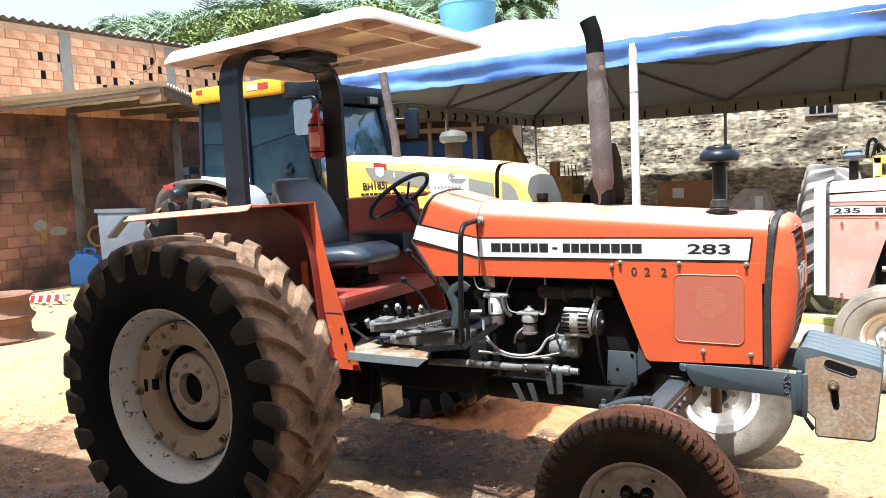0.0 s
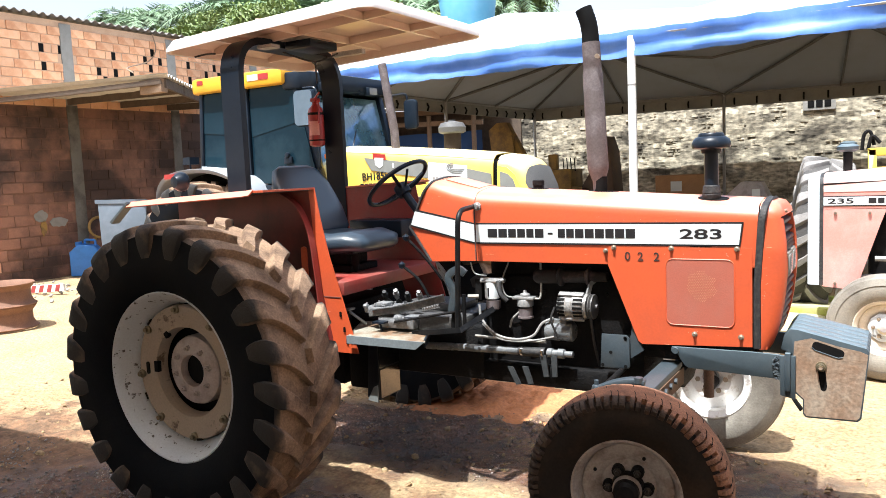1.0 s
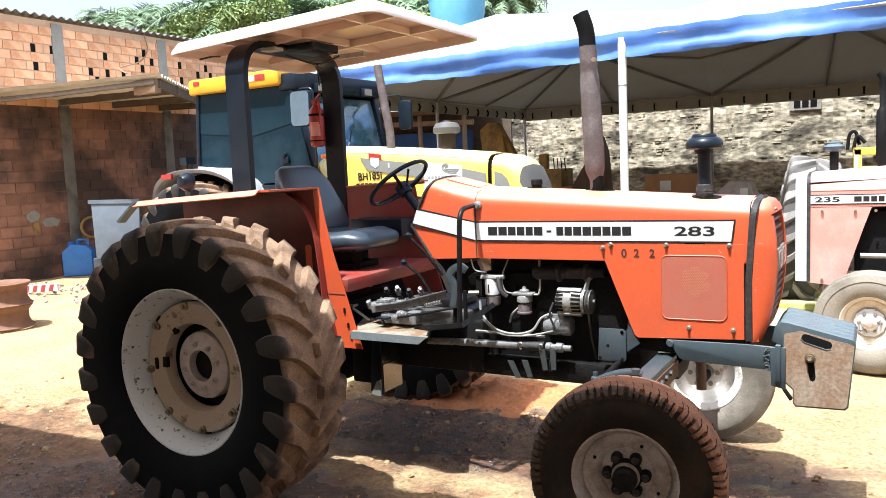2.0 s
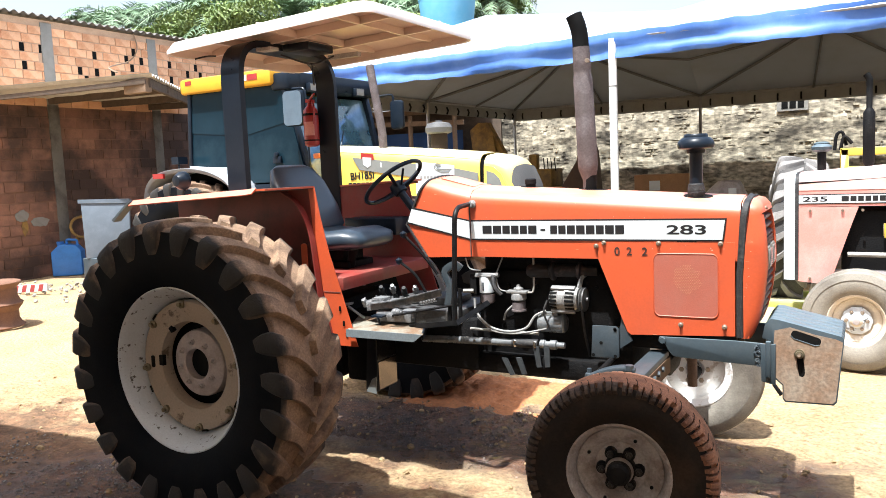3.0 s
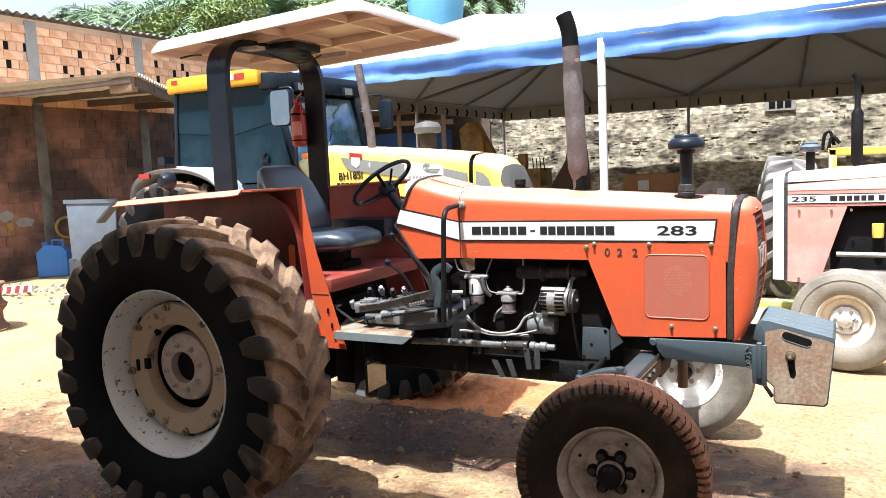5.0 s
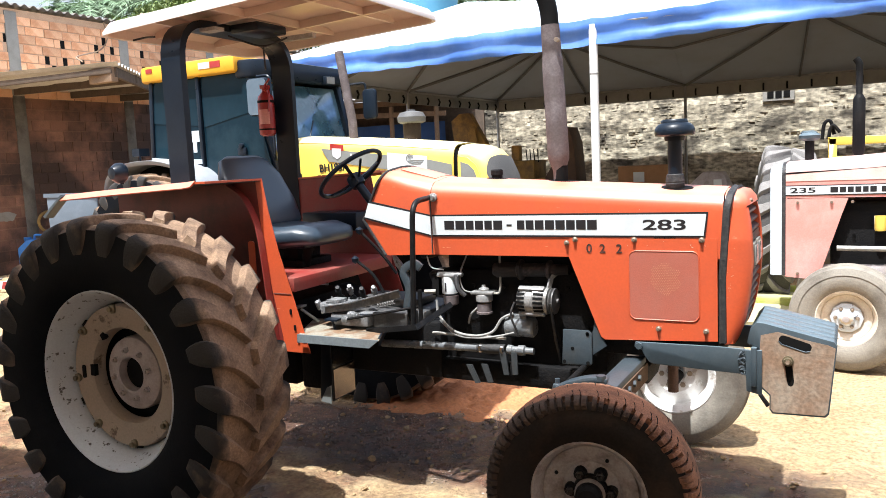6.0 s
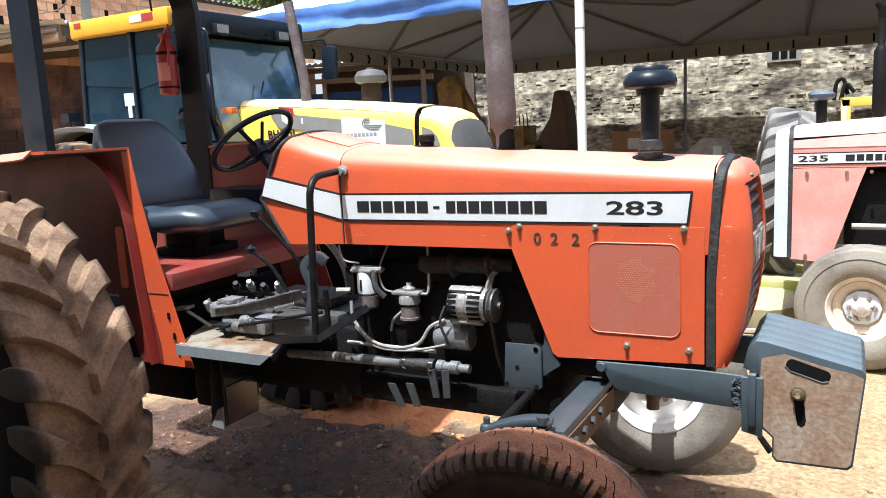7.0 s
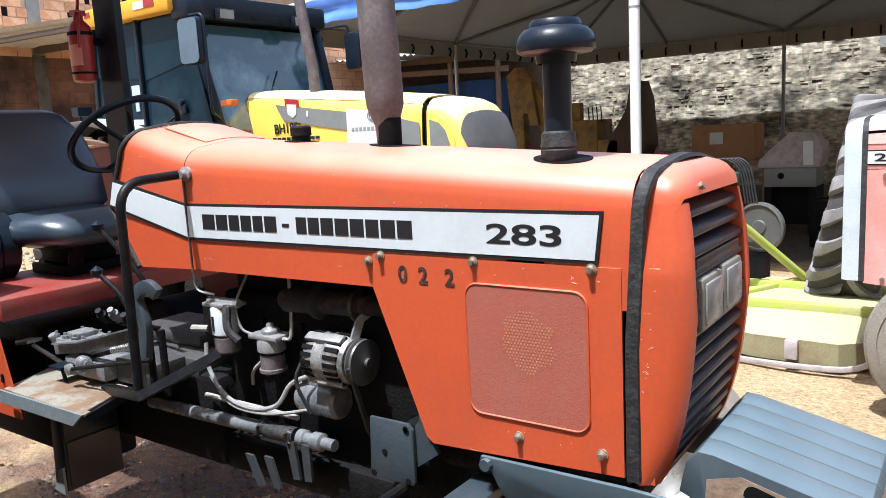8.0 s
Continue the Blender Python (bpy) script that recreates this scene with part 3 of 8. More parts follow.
# ---- ground ----
def ground_height(x, y):
    d = max(abs(x + 2), abs(y - 6))
    if d > 40:
        return -0.02
    h = 0.02 * noise.noise(Vector((x * 0.9, y * 0.9, 0))) + 0.012 * noise.noise(Vector((x * 3.1, y * 3.1, 5))) - 0.012
    k = max(0.0, 1 - max(abs(x + 2) / 4.5, abs(y - 4) / 2.4))           # trampled mud below the tractor
    return h + min(1, k * 3) * (0.022 * noise.noise(Vector((x * 6, y * 6, 2))) + 0.014 * noise.noise(Vector((x * 15, y * 15, 8))))


def build_ground():
    b = Bag()
    xs = [-3000, -300, -60] + [-26 + 0.25 * i for i in range(78)] + [-6.5 + 0.06 * i for i in range(150)] + [2.5 + 0.25 * i for i in range(23)] + [20, 60, 300, 3000]
    ys = [-3000, -300, -40, -8] + [-2 + 0.25 * i for i in range(15)] + [1.75 + 0.06 * i for i in range(80)] + [6.55 + 0.25 * i for i in range(72)] + [40, 300, 3000]
    v = [(x, y, ground_height(x, y)) for y in ys for x in xs]
    n = len(xs)
    b.add(v, [(j * n + i, j * n + i + 1, (j + 1) * n + i + 1, (j + 1) * n + i) for j in range(len(ys) - 1) for i in range(n - 1)])
    return tagged(part("ground", b, EARTH, angle=80), "packed tan and red earth yard, damp under the tractor, shade painted under the marquee", "ground", kind="structure")


build_ground()


# ---- the orange tractor ----
C = 4.06            # its middle plane
REAR = (-2.90, 0.79)
FRONT = (-0.54, 0.425)
tractor = thing("tractor", (-1.8, C, 0), "orange farm tractor with a cream canopy, parked on bare earth", "tractor")


def lug_tyre(parent, cx, cy, cz, R, half, rim, material, tread, mirror, lugs=23, lug_h=0.045, bare=False):
    """A drive tyre: carcass and slanted bars on either side, the axle along y. mirror: which way the bars slant."""
    b = Bag()
    prof = [(rim, -half * 0.78), (rim + 0.05, -half * 0.97), (rim + (R - rim) * 0.5, -half * 1.02), (R - lug_h - 0.024, -half * 0.985), (R - lug_h - 0.004, -half * 0.9), (R - lug_h, -half * 0.4), (R - lug_h, 0)]
    side = prof[:4] + [(R - lug_h - 0.03, -half * 0.9)]
    b.lathe(side + [(R - lug_h - 0.03, 0)] + [(r, -h) for r, h in side[::-1]], (cx, cy, cz), (0, 1, 0), 64, caps=False)
    crown = prof[3:]
    if bare:
        b.lathe(crown + [(r, -h) for r, h in crown[-2::-1]], (cx, cy, cz), (0, 1, 0), 64, caps=False)
    tyre = part("tyre", b, material, parent, angle=50)
    b = Bag()
    if not bare:
        b.lathe(crown + [(r, -h) for r, h in crown[-2::-1]], (cx, cy, cz), (0, 1, 0), 64, caps=False)
    # one bar: from its tip low on the side wall, over the shoulder, to its end by the middle of the crown
    # (foot radius, foot half width, top radius, top half width, sweep, thickness)
    bar = [(0.205, 1.005, 0.2, 1.005, -0.03, 0.026), (0.19, 1.005, 0.184, 1.025, -0.028, 0.042), (0.155, 1.0, 0.148, 1.045, -0.024, 0.054), (0.115, 0.99, 0.107, 1.06, -0.018, 0.062), (0.08, 0.965, 0.066, 1.065, -0.01, 0.066), (0.063, 0.92, 0.036, 1.045, 0.0, 0.067),
           (0.054, 0.84, 0.015, 0.965, 0.014, 0.063), (0.05, 0.72, 0.006, 0.8, 0.036, 0.055), (0.047, 0.54, 0.002, 0.58, 0.078, 0.048), (0.047, 0.34, 0.0, 0.36, 0.132, 0.044), (0.047, 0.14, 0.0, 0.15, 0.2, 0.041), (0.047, 0.03, 0.001, 0.05, 0.232, 0.039)]
    for s in (-1, 1):
        for i in range(lugs):
            a0 = 2 * math.pi * (i + (0.5 if s > 0 else 0)) / lugs
            sect = []
            for fr, fh, tr, th, sweep, w in bar:
                a = a0 + mirror * sweep
                ring = []
                for q, f in ((-1.25, 0), (-1.02, 0.55), (-0.92, 0.94), (-0.85, 1), (0.82, 1), (0.9, 0.94), (0.97, 0.5), (1.07, 0)):
                    r = R - fr - 0.004 + (fr - tr + 0.004) * f
                    hh = s * half * (fh - 0.01 + (th - fh + 0.01) * f)
                    ring.append((cx + r * math.cos(a + q * w / R), cy + hh, cz + r * math.sin(a + q * w / R)))
                sect.append(ring)
            b.rings(sect)
    part("tread", b, tread, tyre, "tan dusty lugs", angle=38)
    return tyre


def rear_wheel(root, cy, s):
    """s: -1 faces the near side."""
    cx, cz = REAR
    w = new("rear_wheel")
    w.location = (cx, cy, cz)
    hang(w, root)
    w["label"] = "large drive wheel with tan muddy lugs and pale rim"
    half = 0.235
    lug_tyre(w, cx, cy, cz, 0.845, half, 0.455, TYRE, TREAD, -1)
    o = (cx, cy, cz)
    ax = (0, s, 0)
    b = Bag().lathe([(0.464, 0.20), (0.472, 0.196), (0.474, 0.184), (0.462, 0.172), (0.45, 0.15), (0.425, 0.10), (0.408, 0.06), (0.402, 0.03), (0.402, -0.15), (0.44, -0.19), (0.475, -0.2), (0.465, -0.21), (0.385, -0.15), (0.385, 0.055), (0.41, 0.10), (0.44, 0.16), (0.455, 0.193)], o, ax, 64, loop=True)
    part("rim", b, RIM, w, "chipped off-white rim")
    b = Bag().lathe([(0.378, 0.045), (0.377, 0.076), (0.37, 0.086), (0.35, 0.088), (0.335, 0.083), (0.275, 0.075), (0.255, 0.068), (0.246, 0.05), (0.242, 0.0), (0.25, 0.0), (0.262, 0.05), (0.33, 0.065), (0.355, 0.068), (0.366, 0.04)], o, ax, 56, loop=True)
    disc = part("wheel_disc", b, DISC, w, "brown dusty wheel disc")
    for a, l in ((3.1, 0.03), (2.2, 0.014)):
        c, sn = math.cos(a), math.sin(a)
        m = Matrix.Translation((cx + 0.252 * c, cy + s * 0.066, cz + 0.252 * sn)) @ Matrix.Rotation(-a, 4, "Y")
        part("disc_notch", Bag().box(-0.02, -0.012, -l, 0.012, 0.011, l).move(m), SOOT, disc)
    for a in (0.35, 0.95, 2.35, 3.6, 4.9, 5.75):
        c, sn = math.cos(a), math.sin(a)
        m = Matrix.Translation((cx + 0.372 * c, cy + s * 0.082, cz + 0.372 * sn)) @ Matrix.Rotation(-a, 4, "Y")
        part("disc_notch", Bag().box(-0.004, -0.008, -0.02, 0.008, 0.006, 0.02).move(m), SOOT, disc)
    part("disc_slot", Bag().slab(roundrect(-0.012, -0.035, 0.012, 0.035, 0.01), "y", -0.004, 0.004).move(Matrix.Translation((cx - 0.31, cy + s * 0.081, cz))), SOOT, disc)
    part("wheel_centre", Bag().cyl((cx, cy - s * 0.11, cz), (cx, cy - s * 0.075, cz), 0.39, n=36), SOOT, w)
    b = Bag().lathe([(0.001, -0.09), (0.196, -0.09), (0.196, 0.0), (0.19, 0.02), (0.175, 0.03), (0.112, 0.04), (0.1, 0.044), (0.09, 0.04), (0.086, -0.03), (0.001, -0.03)], o, ax, 44, caps=False)
    hub = part("hub", b, HUB, w, "grey cast hub")
    part("hub_bore", Bag().cyl((cx, cy - s * 0.03, cz), (cx, cy - s * 0.005, cz), 0.0855, n=24), SOOT, hub)
    for i in range(8):
        a = 2 * math.pi * i / 8 + 0.2
        p = Vector((cx + 0.128 * math.cos(a), cy, cz + 0.128 * math.sin(a)))
        part("hub_nut", Bag().lathe([(0.02, 0.034), (0.02, 0.04), (0.015, 0.041), (0.015, 0.054), (0.008, 0.056), (0.008, 0.062)], p, ax, 6), HUB, hub)
    for i in range(8):
        a = 2 * math.pi * i / 8 + 0.1
        p = Vector((cx + 0.355 * math.cos(a), cy, cz + 0.355 * math.sin(a)))
        part("rim_clamp", Bag().lathe([(0.024, 0.075), (0.024, 0.096), (0.013, 0.1), (0.013, 0.114)], p, ax, 12), OLDBOLT, w)
    return w


rear_wheel(tractor, 2.89, -1)
rear_wheel(tractor, 2 * C - 2.89, 1)


def front_wheel(root, cx, cy, cz, s, steer, name="front_wheel", tyre_mat=TYRE, tread_mat=FRONTTREAD, R=0.405, size=1.0, label="front wheel with ribbed tyre and grey dish"):
    """A narrow wheel; the axle along y, turned by steer degrees."""
    w = new(name)
    w.location = (cx, cy, cz)
    hang(w, root)
    w["label"] = label
    m = pose(cx, cy, cz, 0, 0, steer) @ Matrix.Diagonal((size, size, size, 1))
    ax = (0, s, 0)
    prof = [(0.205, -0.075), (0.25, -0.105), (0.32, -0.112), (0.365, -0.098)]
    b = Bag().lathe(prof + [(R - 0.03, -0.09)] + [(r, -h) for r, h in prof[::-1]], (0, 0, 0), (0, 1, 0), 56, caps=False).move(m)
    t = part("tyre", b, FRONTSIDE if tread_mat == FRONTTREAD else tyre_mat, w, angle=50)
    b = Bag()
    blocked = tread_mat == FRONTTREAD
    out = [(R - 0.03, -0.082), (R - 0.008, -0.08)] if blocked else [(R - 0.075, -0.1118), (R - 0.04, -0.1), (R - 0.022, -0.092), (R - 0.014, -0.07)]
    if blocked:
        out += [(R - 0.003, -0.06), (R - 0.0005, -0.03), (R, 0.0), (R - 0.0005, 0.03), (R - 0.003, 0.06)]
    else:
        for r0 in (-0.045, -0.015, 0.015, 0.045):
            out += [(R - 0.006, r0 - 0.0148), (R - 0.001, r0 - 0.012), (R, r0 + 0.012), (R - 0.006, r0 + 0.0148)]
    out += [(R - 0.008, 0.08), (R - 0.03, 0.082)] if blocked else [(R - 0.014, 0.07), (R - 0.022, 0.092), (R - 0.04, 0.1), (R - 0.075, 0.1118)]
    b.lathe(out, (0, 0, 0), (0, 1, 0), 72, caps=False)
    for q in (-1, 1) if blocked else ():
        for i in range(76):
            a = 2 * math.pi * (i + 0.12 * math.sin(i * 2.7)) / 76
            w0 = 0.024 + 0.004 * math.sin(i * 5.1)
            ring = []
            for h, d in ((0.07, 0.006), (0.09, 0.009), (0.104, 0.017), (0.111, 0.029), (0.113, 0.037 + 0.004 * math.sin(i * 3.3))):
                r1 = R - d
                ring.append([(r * math.cos(a + da), q * hh, r * math.sin(a + da)) for da, r, hh in ((-w0 - 0.005, r1 - 0.022, h - 0.012), (-w0, r1, h), (w0, r1, h), (w0 + 0.005, r1 - 0.022, h - 0.012))])
            b.rings(ring)
    part("tread", b.move(m), tread_mat, t, "reddish dusty tread", angle=30)
    if tread_mat == FRONTTREAD:
        cuts = Bag()
        for i in range(76):
            a = 2 * math.pi * (i + 0.5 + 0.12 * math.sin(i * 2.7)) / 76
            h0 = -0.083 if i % 3 else (-0.03, 0.01, 0.03)[i % 4 % 3]
            cuts.rings([[(r * math.cos(a + 0.03 * k * k + da), h0 + 0.05 * k, r * math.sin(a + 0.03 * k * k + da)) for da, r in ((-0.003, R - 0.012), (-0.003, R + 0.0004 - 0.004 * (abs(h0 + 0.05 * k) > 0.058)), (0.003, R + 0.0004 - 0.004 * (abs(h0 + 0.05 * k) > 0.058)), (0.003, R - 0.012))] for k in (0, 0.35, 0.7, 1)])
        tagged(part("tread_sipe", cuts.move(m), SOOT, t, "fine dark cuts across the tread"), "fine dark cuts across the tread", kind="stuff")
    b = Bag().lathe([(0.222, 0.085), (0.226, 0.075), (0.205, 0.06), (0.195, 0.02), (0.185, -0.05), (0.215, -0.08), (0.205, -0.085), (0.175, -0.05), (0.185, 0.03), (0.195, 0.065), (0.212, 0.085)], (0, 0, 0), ax, 40, loop=True).move(m)
    rim_mat = FRONTRIM if blocked else SUNLITRIM if root == tractor else DUSTRIM
    part("rim", b, rim_mat, w)
    b = Bag().lathe([(0.192, 0.02), (0.18, 0.03), (0.15, 0.025), (0.11, 0.0), (0.09, 0.005), (0.06, 0.012), (0.058, 0.05), (0.045, 0.07), (0.03, 0.085), (0.001, 0.088)], (0, 0, 0), ax, 36, caps=False).move(m)
    d = part("wheel_disc", b, rim_mat, w)
    star = tyre_mat == TYRE
    if star:
        b = Bag().lathe([(0.068, 0.005), (0.066, 0.035), (0.05, 0.045), (0.048, 0.06)], (0, 0, 0), ax, 24)
        for i in range(6):
            a = 2 * math.pi * i / 6
            part("hub_lobe", Bag().lathe([(0.027, 0.0), (0.026, 0.026), (0.02, 0.03)], (0.076 * math.cos(a), 0, 0.076 * math.sin(a)), ax, 12).move(m), IRON, w)
        part("hub", b.move(m), IRON, w, "oily black hub")
        for i in range(8):
            a = 2 * math.pi * (i + 0.4) / 8
            part("hub_hole", Bag().cyl((0.145 * math.cos(a), s * 0.0255, 0.145 * math.sin(a)), (0.145 * math.cos(a), s * 0.03, 0.145 * math.sin(a)), 0.0075, n=8).move(m), SOOT, w) if i % 2 else None
    for i in range(6):
        a = 2 * math.pi * i / 6
        b = Bag().lathe([(0.016, 0.0), (0.016, 0.042), (0.008, 0.044), (0.008, 0.058)], (0.078 * math.cos(a), 0, 0.078 * math.sin(a)), ax, 6).move(m)
        part("wheel_nut", b, OILY if star else BOLT, d)
    if tyre_mat == TYRE:
        part("hub_cap", Bag().lathe([(0.052, 0.06), (0.05, 0.085), (0.036, 0.1), (0.001, 0.104)], (0, 0, 0), ax, 20).move(m), IRON, d)
    else:
        fl = part("hub_flange", Bag().lathe([(0.115, 0.02), (0.118, 0.03), (0.1, 0.036), (0.065, 0.04), (0.06, 0.055), (0.04, 0.075), (0.03, 0.08), (0.001, 0.08)], (0, 0, 0), ax, 10, caps=False).move(m), RIM, d, "grey-white hub flange")
        part("hub_cap", Bag().lathe([(0.028, 0.078), (0.026, 0.095), (0.001, 0.097)], (0, 0, 0), ax, 12).move(m), HUB, fl)
    return w


front_wheel(tractor, FRONT[0], 3.15, FRONT[1], -1, 8, size=1.085)
front_wheel(tractor, FRONT[0], 2 * C - 3.15, FRONT[1], 1, 14, tyre_mat=GREYTYRE, tread_mat=GREYTYRE, size=1.085)


# -- bonnet --
def hood_section(x, top, low, half, crown=0.018, r=0.085):
    """An arch across the bonnet at x, from the near lower edge over the top to the far one."""
    out = [(x, C - half, low), (x, C - half, (low + top - r) / 2), (x, C - half, top - r)]
    for k in range(1, 7):
        a = radians(90 * k / 6)
        out.append((x, C - half + r * (1 - math.cos(a)), top - r + r * math.sin(a)))
    for u in (0.5, 0.75, 1.0):
        out.append((x, C - (half - r) * (1 - u), top + crown * (1 - (1 - u) ** 2)))
    return out + [(x, 2 * C - y, z) for _, y, z in out[-2::-1]]


def shell(bag, rings, t=0.006):
    """A thin skin between arches, with an inner face."""
    n = len(rings[0])
    mid = [sum((Vector(p) for p in r), Vector()) / n for r in rings]
    inner = [[tuple(Vector(p) + (Vector((p[0], c.y, c.z)) - Vector(p)).normalized() * t) for p in r] for r, c in zip(rings, mid)]
    bag.rings(rings, closed=False, caps=False)
    bag.rings(inner, closed=False, caps=False)
    for a, q in ((rings[0], inner[0]), (rings[-1], inner[-1])):
        bag.rings([a, q], closed=False, caps=False)
    bag.rings([[r[0] for r in rings], [r[0] for r in inner]], closed=False, caps=False)
    bag.rings([[r[-1] for r in rings], [r[-1] for r in inner]], closed=False, caps=False)
    return bag


SEAM, SEAL = -1.60, -0.125
HALF = 0.25
HZ = lambda x: 1.617 + (SEAL - x) * 0.062          # height of the bonnet's shoulder
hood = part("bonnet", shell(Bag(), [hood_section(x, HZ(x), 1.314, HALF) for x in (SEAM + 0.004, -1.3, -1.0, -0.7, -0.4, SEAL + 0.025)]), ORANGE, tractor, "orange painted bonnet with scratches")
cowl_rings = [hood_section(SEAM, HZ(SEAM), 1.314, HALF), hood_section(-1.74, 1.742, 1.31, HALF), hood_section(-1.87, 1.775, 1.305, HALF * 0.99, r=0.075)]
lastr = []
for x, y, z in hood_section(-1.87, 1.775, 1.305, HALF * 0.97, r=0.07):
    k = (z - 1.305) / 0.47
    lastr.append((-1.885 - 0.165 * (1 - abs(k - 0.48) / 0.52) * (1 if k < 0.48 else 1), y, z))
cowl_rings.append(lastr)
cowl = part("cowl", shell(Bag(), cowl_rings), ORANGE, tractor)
dash = [(y, z, x - 0.004) for x, y, z in lastr]
b = Bag()
b.add([(x, y, z) for y, z, x in dash], [tuple(range(len(dash)))])
b.add([(x + 0.02, y, z) for y, z, x in dash], [tuple(range(len(dash) - 1, -1, -1))])
part("dashboard", b, BLACKPAINT, cowl, "black instrument panel")
part("cowl_trim", Bag().tube([Vector(p) + Vector((-0.006, -0.004 if p[1] < C else 0.004, 0)) for p in lastr], 0.009, 8), RUBBERSEAL, cowl)
hatch = []
for x, zt in ((-1.845, 1.77), (-1.74, 1.742), (-1.625, 1.712)):
    hatch.append([(x, C + y, zt + 0.018 * (1 - (abs(y) / 0.165) ** 2) + dz) for y, dz in ((-0.13, 0.002), (-0.13, 0.005), (-0.06, 0.005), (0, 0.005), (0.06, 0.005), (0.13, 0.005), (0.13, 0.002), (0, 0.002))])
part("top_hatch", Bag().rings(hatch), ORANGE, cowl)
# side panels by the radiator
for y0, y1 in ((C - HALF - 0.003, C - HALF + 0.003), (C + HALF - 0.003, C + HALF + 0.003)):
    part("side_panel", Bag().slab([(-0.828, 1.312), (-0.822, 1.407), (SEAL, 1.407), (SEAL, 0.93), (-0.655, 0.905), (-0.675, 0.92)], "y", y0, y1), ORANGE, tractor, "orange side panel")
near = C - HALF
def nose_x_at(z):
    return 0.012 - 0.4 * (z - 1.42) ** 2


mesh_panel = part("mesh_panel", Bag().slab(roundrect(-0.53, 1.018, -0.205, 1.348, 0.035), "y", near - 0.0055, near - 0.002), MESHRED, tractor, "dented dull red mesh cover")
loop = [(u, near - 0.005, w) for u, w in roundrect(-0.53, 1.018, -0.205, 1.348, 0.035, 6)]
part("panel_rim", Bag().tube(loop + loop[:2], 0.003, 6), ORANGE, mesh_panel)
# light from behind the mesh, painted on as a patch of tan dots
b = Bag()
for i in range(16):
    for j in range(20):
        x, z = -0.425 + 0.0088 * (i + 0.5 * (j % 2)), 1.14 + 0.0078 * j
        if 0.9 * ((x + 0.358) / 0.066) ** 2 + ((z - 1.22) / 0.078) ** 2 + 0.7 * noise.noise(Vector((x * 30, z * 30, 0))) < 0.95:
            b.slab([(x + 0.0026 * math.cos(a), z + 0.0026 * math.sin(a)) for a in [math.pi / 3 * q for q in range(6)]], "y", near - 0.0062, near - 0.0052)
tagged(part("see_through_patch", b, mat("see_through_tan", (0.44, 0.18, 0.1), 0.6, scale=20), mesh_panel, "tan dots for light seen through the mesh holes"), kind="stuff")
b = Bag()
rng = random.Random(12)
for k in range(46):
    if k < 18:
        z = rng.uniform(1.0, 1.5)
        x, y = min(nose_x_at(z) - 0.06, rng.uniform(-0.085, -0.05)), near - 0.0012
    elif k < 34:
        x, z, y = rng.uniform(-1.5, -0.15), rng.uniform(1.536, 1.545) if rng.random() < 0.7 else rng.uniform(1.41, 1.412), near - 0.0008
    else:
        x, z, y = rng.uniform(-0.6, -0.15), rng.choice((rng.uniform(0.965, 0.99), rng.uniform(1.36, 1.4))), near - 0.0038
    l_, a = abs(rng.gauss(0, 0.003)) + 0.0012, rng.uniform(0, 3.1)
    w_ = rng.uniform(0.0006, 0.0014)
    dx, dz = l_ * math.cos(a), l_ * math.sin(a)
    b.slab([(x - dx, z - dz), (x + w_ * math.sin(a), z - w_ * math.cos(a)), (x + dx, z + dz), (x - w_ * math.sin(a), z + w_ * math.cos(a))], "y", y, y + 0.0015)
tagged(part("paint_chips", b, mat("bare_primer", (0.6, 0.42, 0.33), 0.7, scale=20), tractor, "small pale chips in the paint"), kind="stuff")
# brace behind the cut of the panel
for a, z in ((-0.838, 1.385), (-0.794, 1.402), (-0.502, 1.402), (-0.193, 1.402), (-0.393, 0.975), (-0.176, 0.975)):
    latch = part("latch", Bag().lathe([(0.0105, 0), (0.0105, 0.006), (0.007, 0.008), (0.007, 0.018)], (a, near - 0.003, z), (0, -1, 0), 12), BOLT, tractor, "rusty panel bolt")
    part("washer", Bag().cyl((a, near - 0.003, z), (a, near - 0.006, z), 0.0135), RUSTY, latch)
# stripe with its dark borders
def flat(poly, y0, y1):
    return Bag().slab(poly, "y", y0, y1)
yd = near - 0.0035
part("decal_border", flat([(SEAM + 0.008, 1.413), (-0.178, 1.413), (-0.163, 1.531), (SEAM + 0.008, 1.531)], yd - 0.0015, near + 0.002), BLACKDECAL, hood)
part("decal_stripe", flat([(SEAM + 0.008, 1.422), (-0.184, 1.422), (-0.171, 1.522), (SEAM + 0.008, 1.522)], yd - 0.003, yd), WHITE, hood, "white bonnet stripe")
part("decal_border", flat([(SEAM - 0.003, 1.413), (SEAM - 0.003, 1.531), (-1.99, 1.612), (-2.028, 1.512)], near - 0.004, near + 0.002), BLACKDECAL, cowl)
part("decal_stripe", flat([(SEAM - 0.003, 1.422), (SEAM - 0.003, 1.522), (-1.995, 1.601), (-2.025, 1.522)], near - 0.006, near - 0.003), WHITE, cowl, "white bonnet stripe")
# the maker's name as plain bars, and the number
def bars(parent, x0, z0, widths, gap, h, y, material):
    x = x0
    for w in widths:
        if w > 0:
            part("lettering_bar", flat([(x, z0), (x + w, z0), (x + w, z0 + h), (x, z0 + h)], y - 0.0015, y + 0.0005), material, parent)
        x += abs(w) + gap
    return x
bars(hood, -1.517, 1.451, [0.058, 0.052, 0.046, 0.046, 0.042, 0.05], 0.0085, 0.047, yd - 0.003, BLACKDECAL)
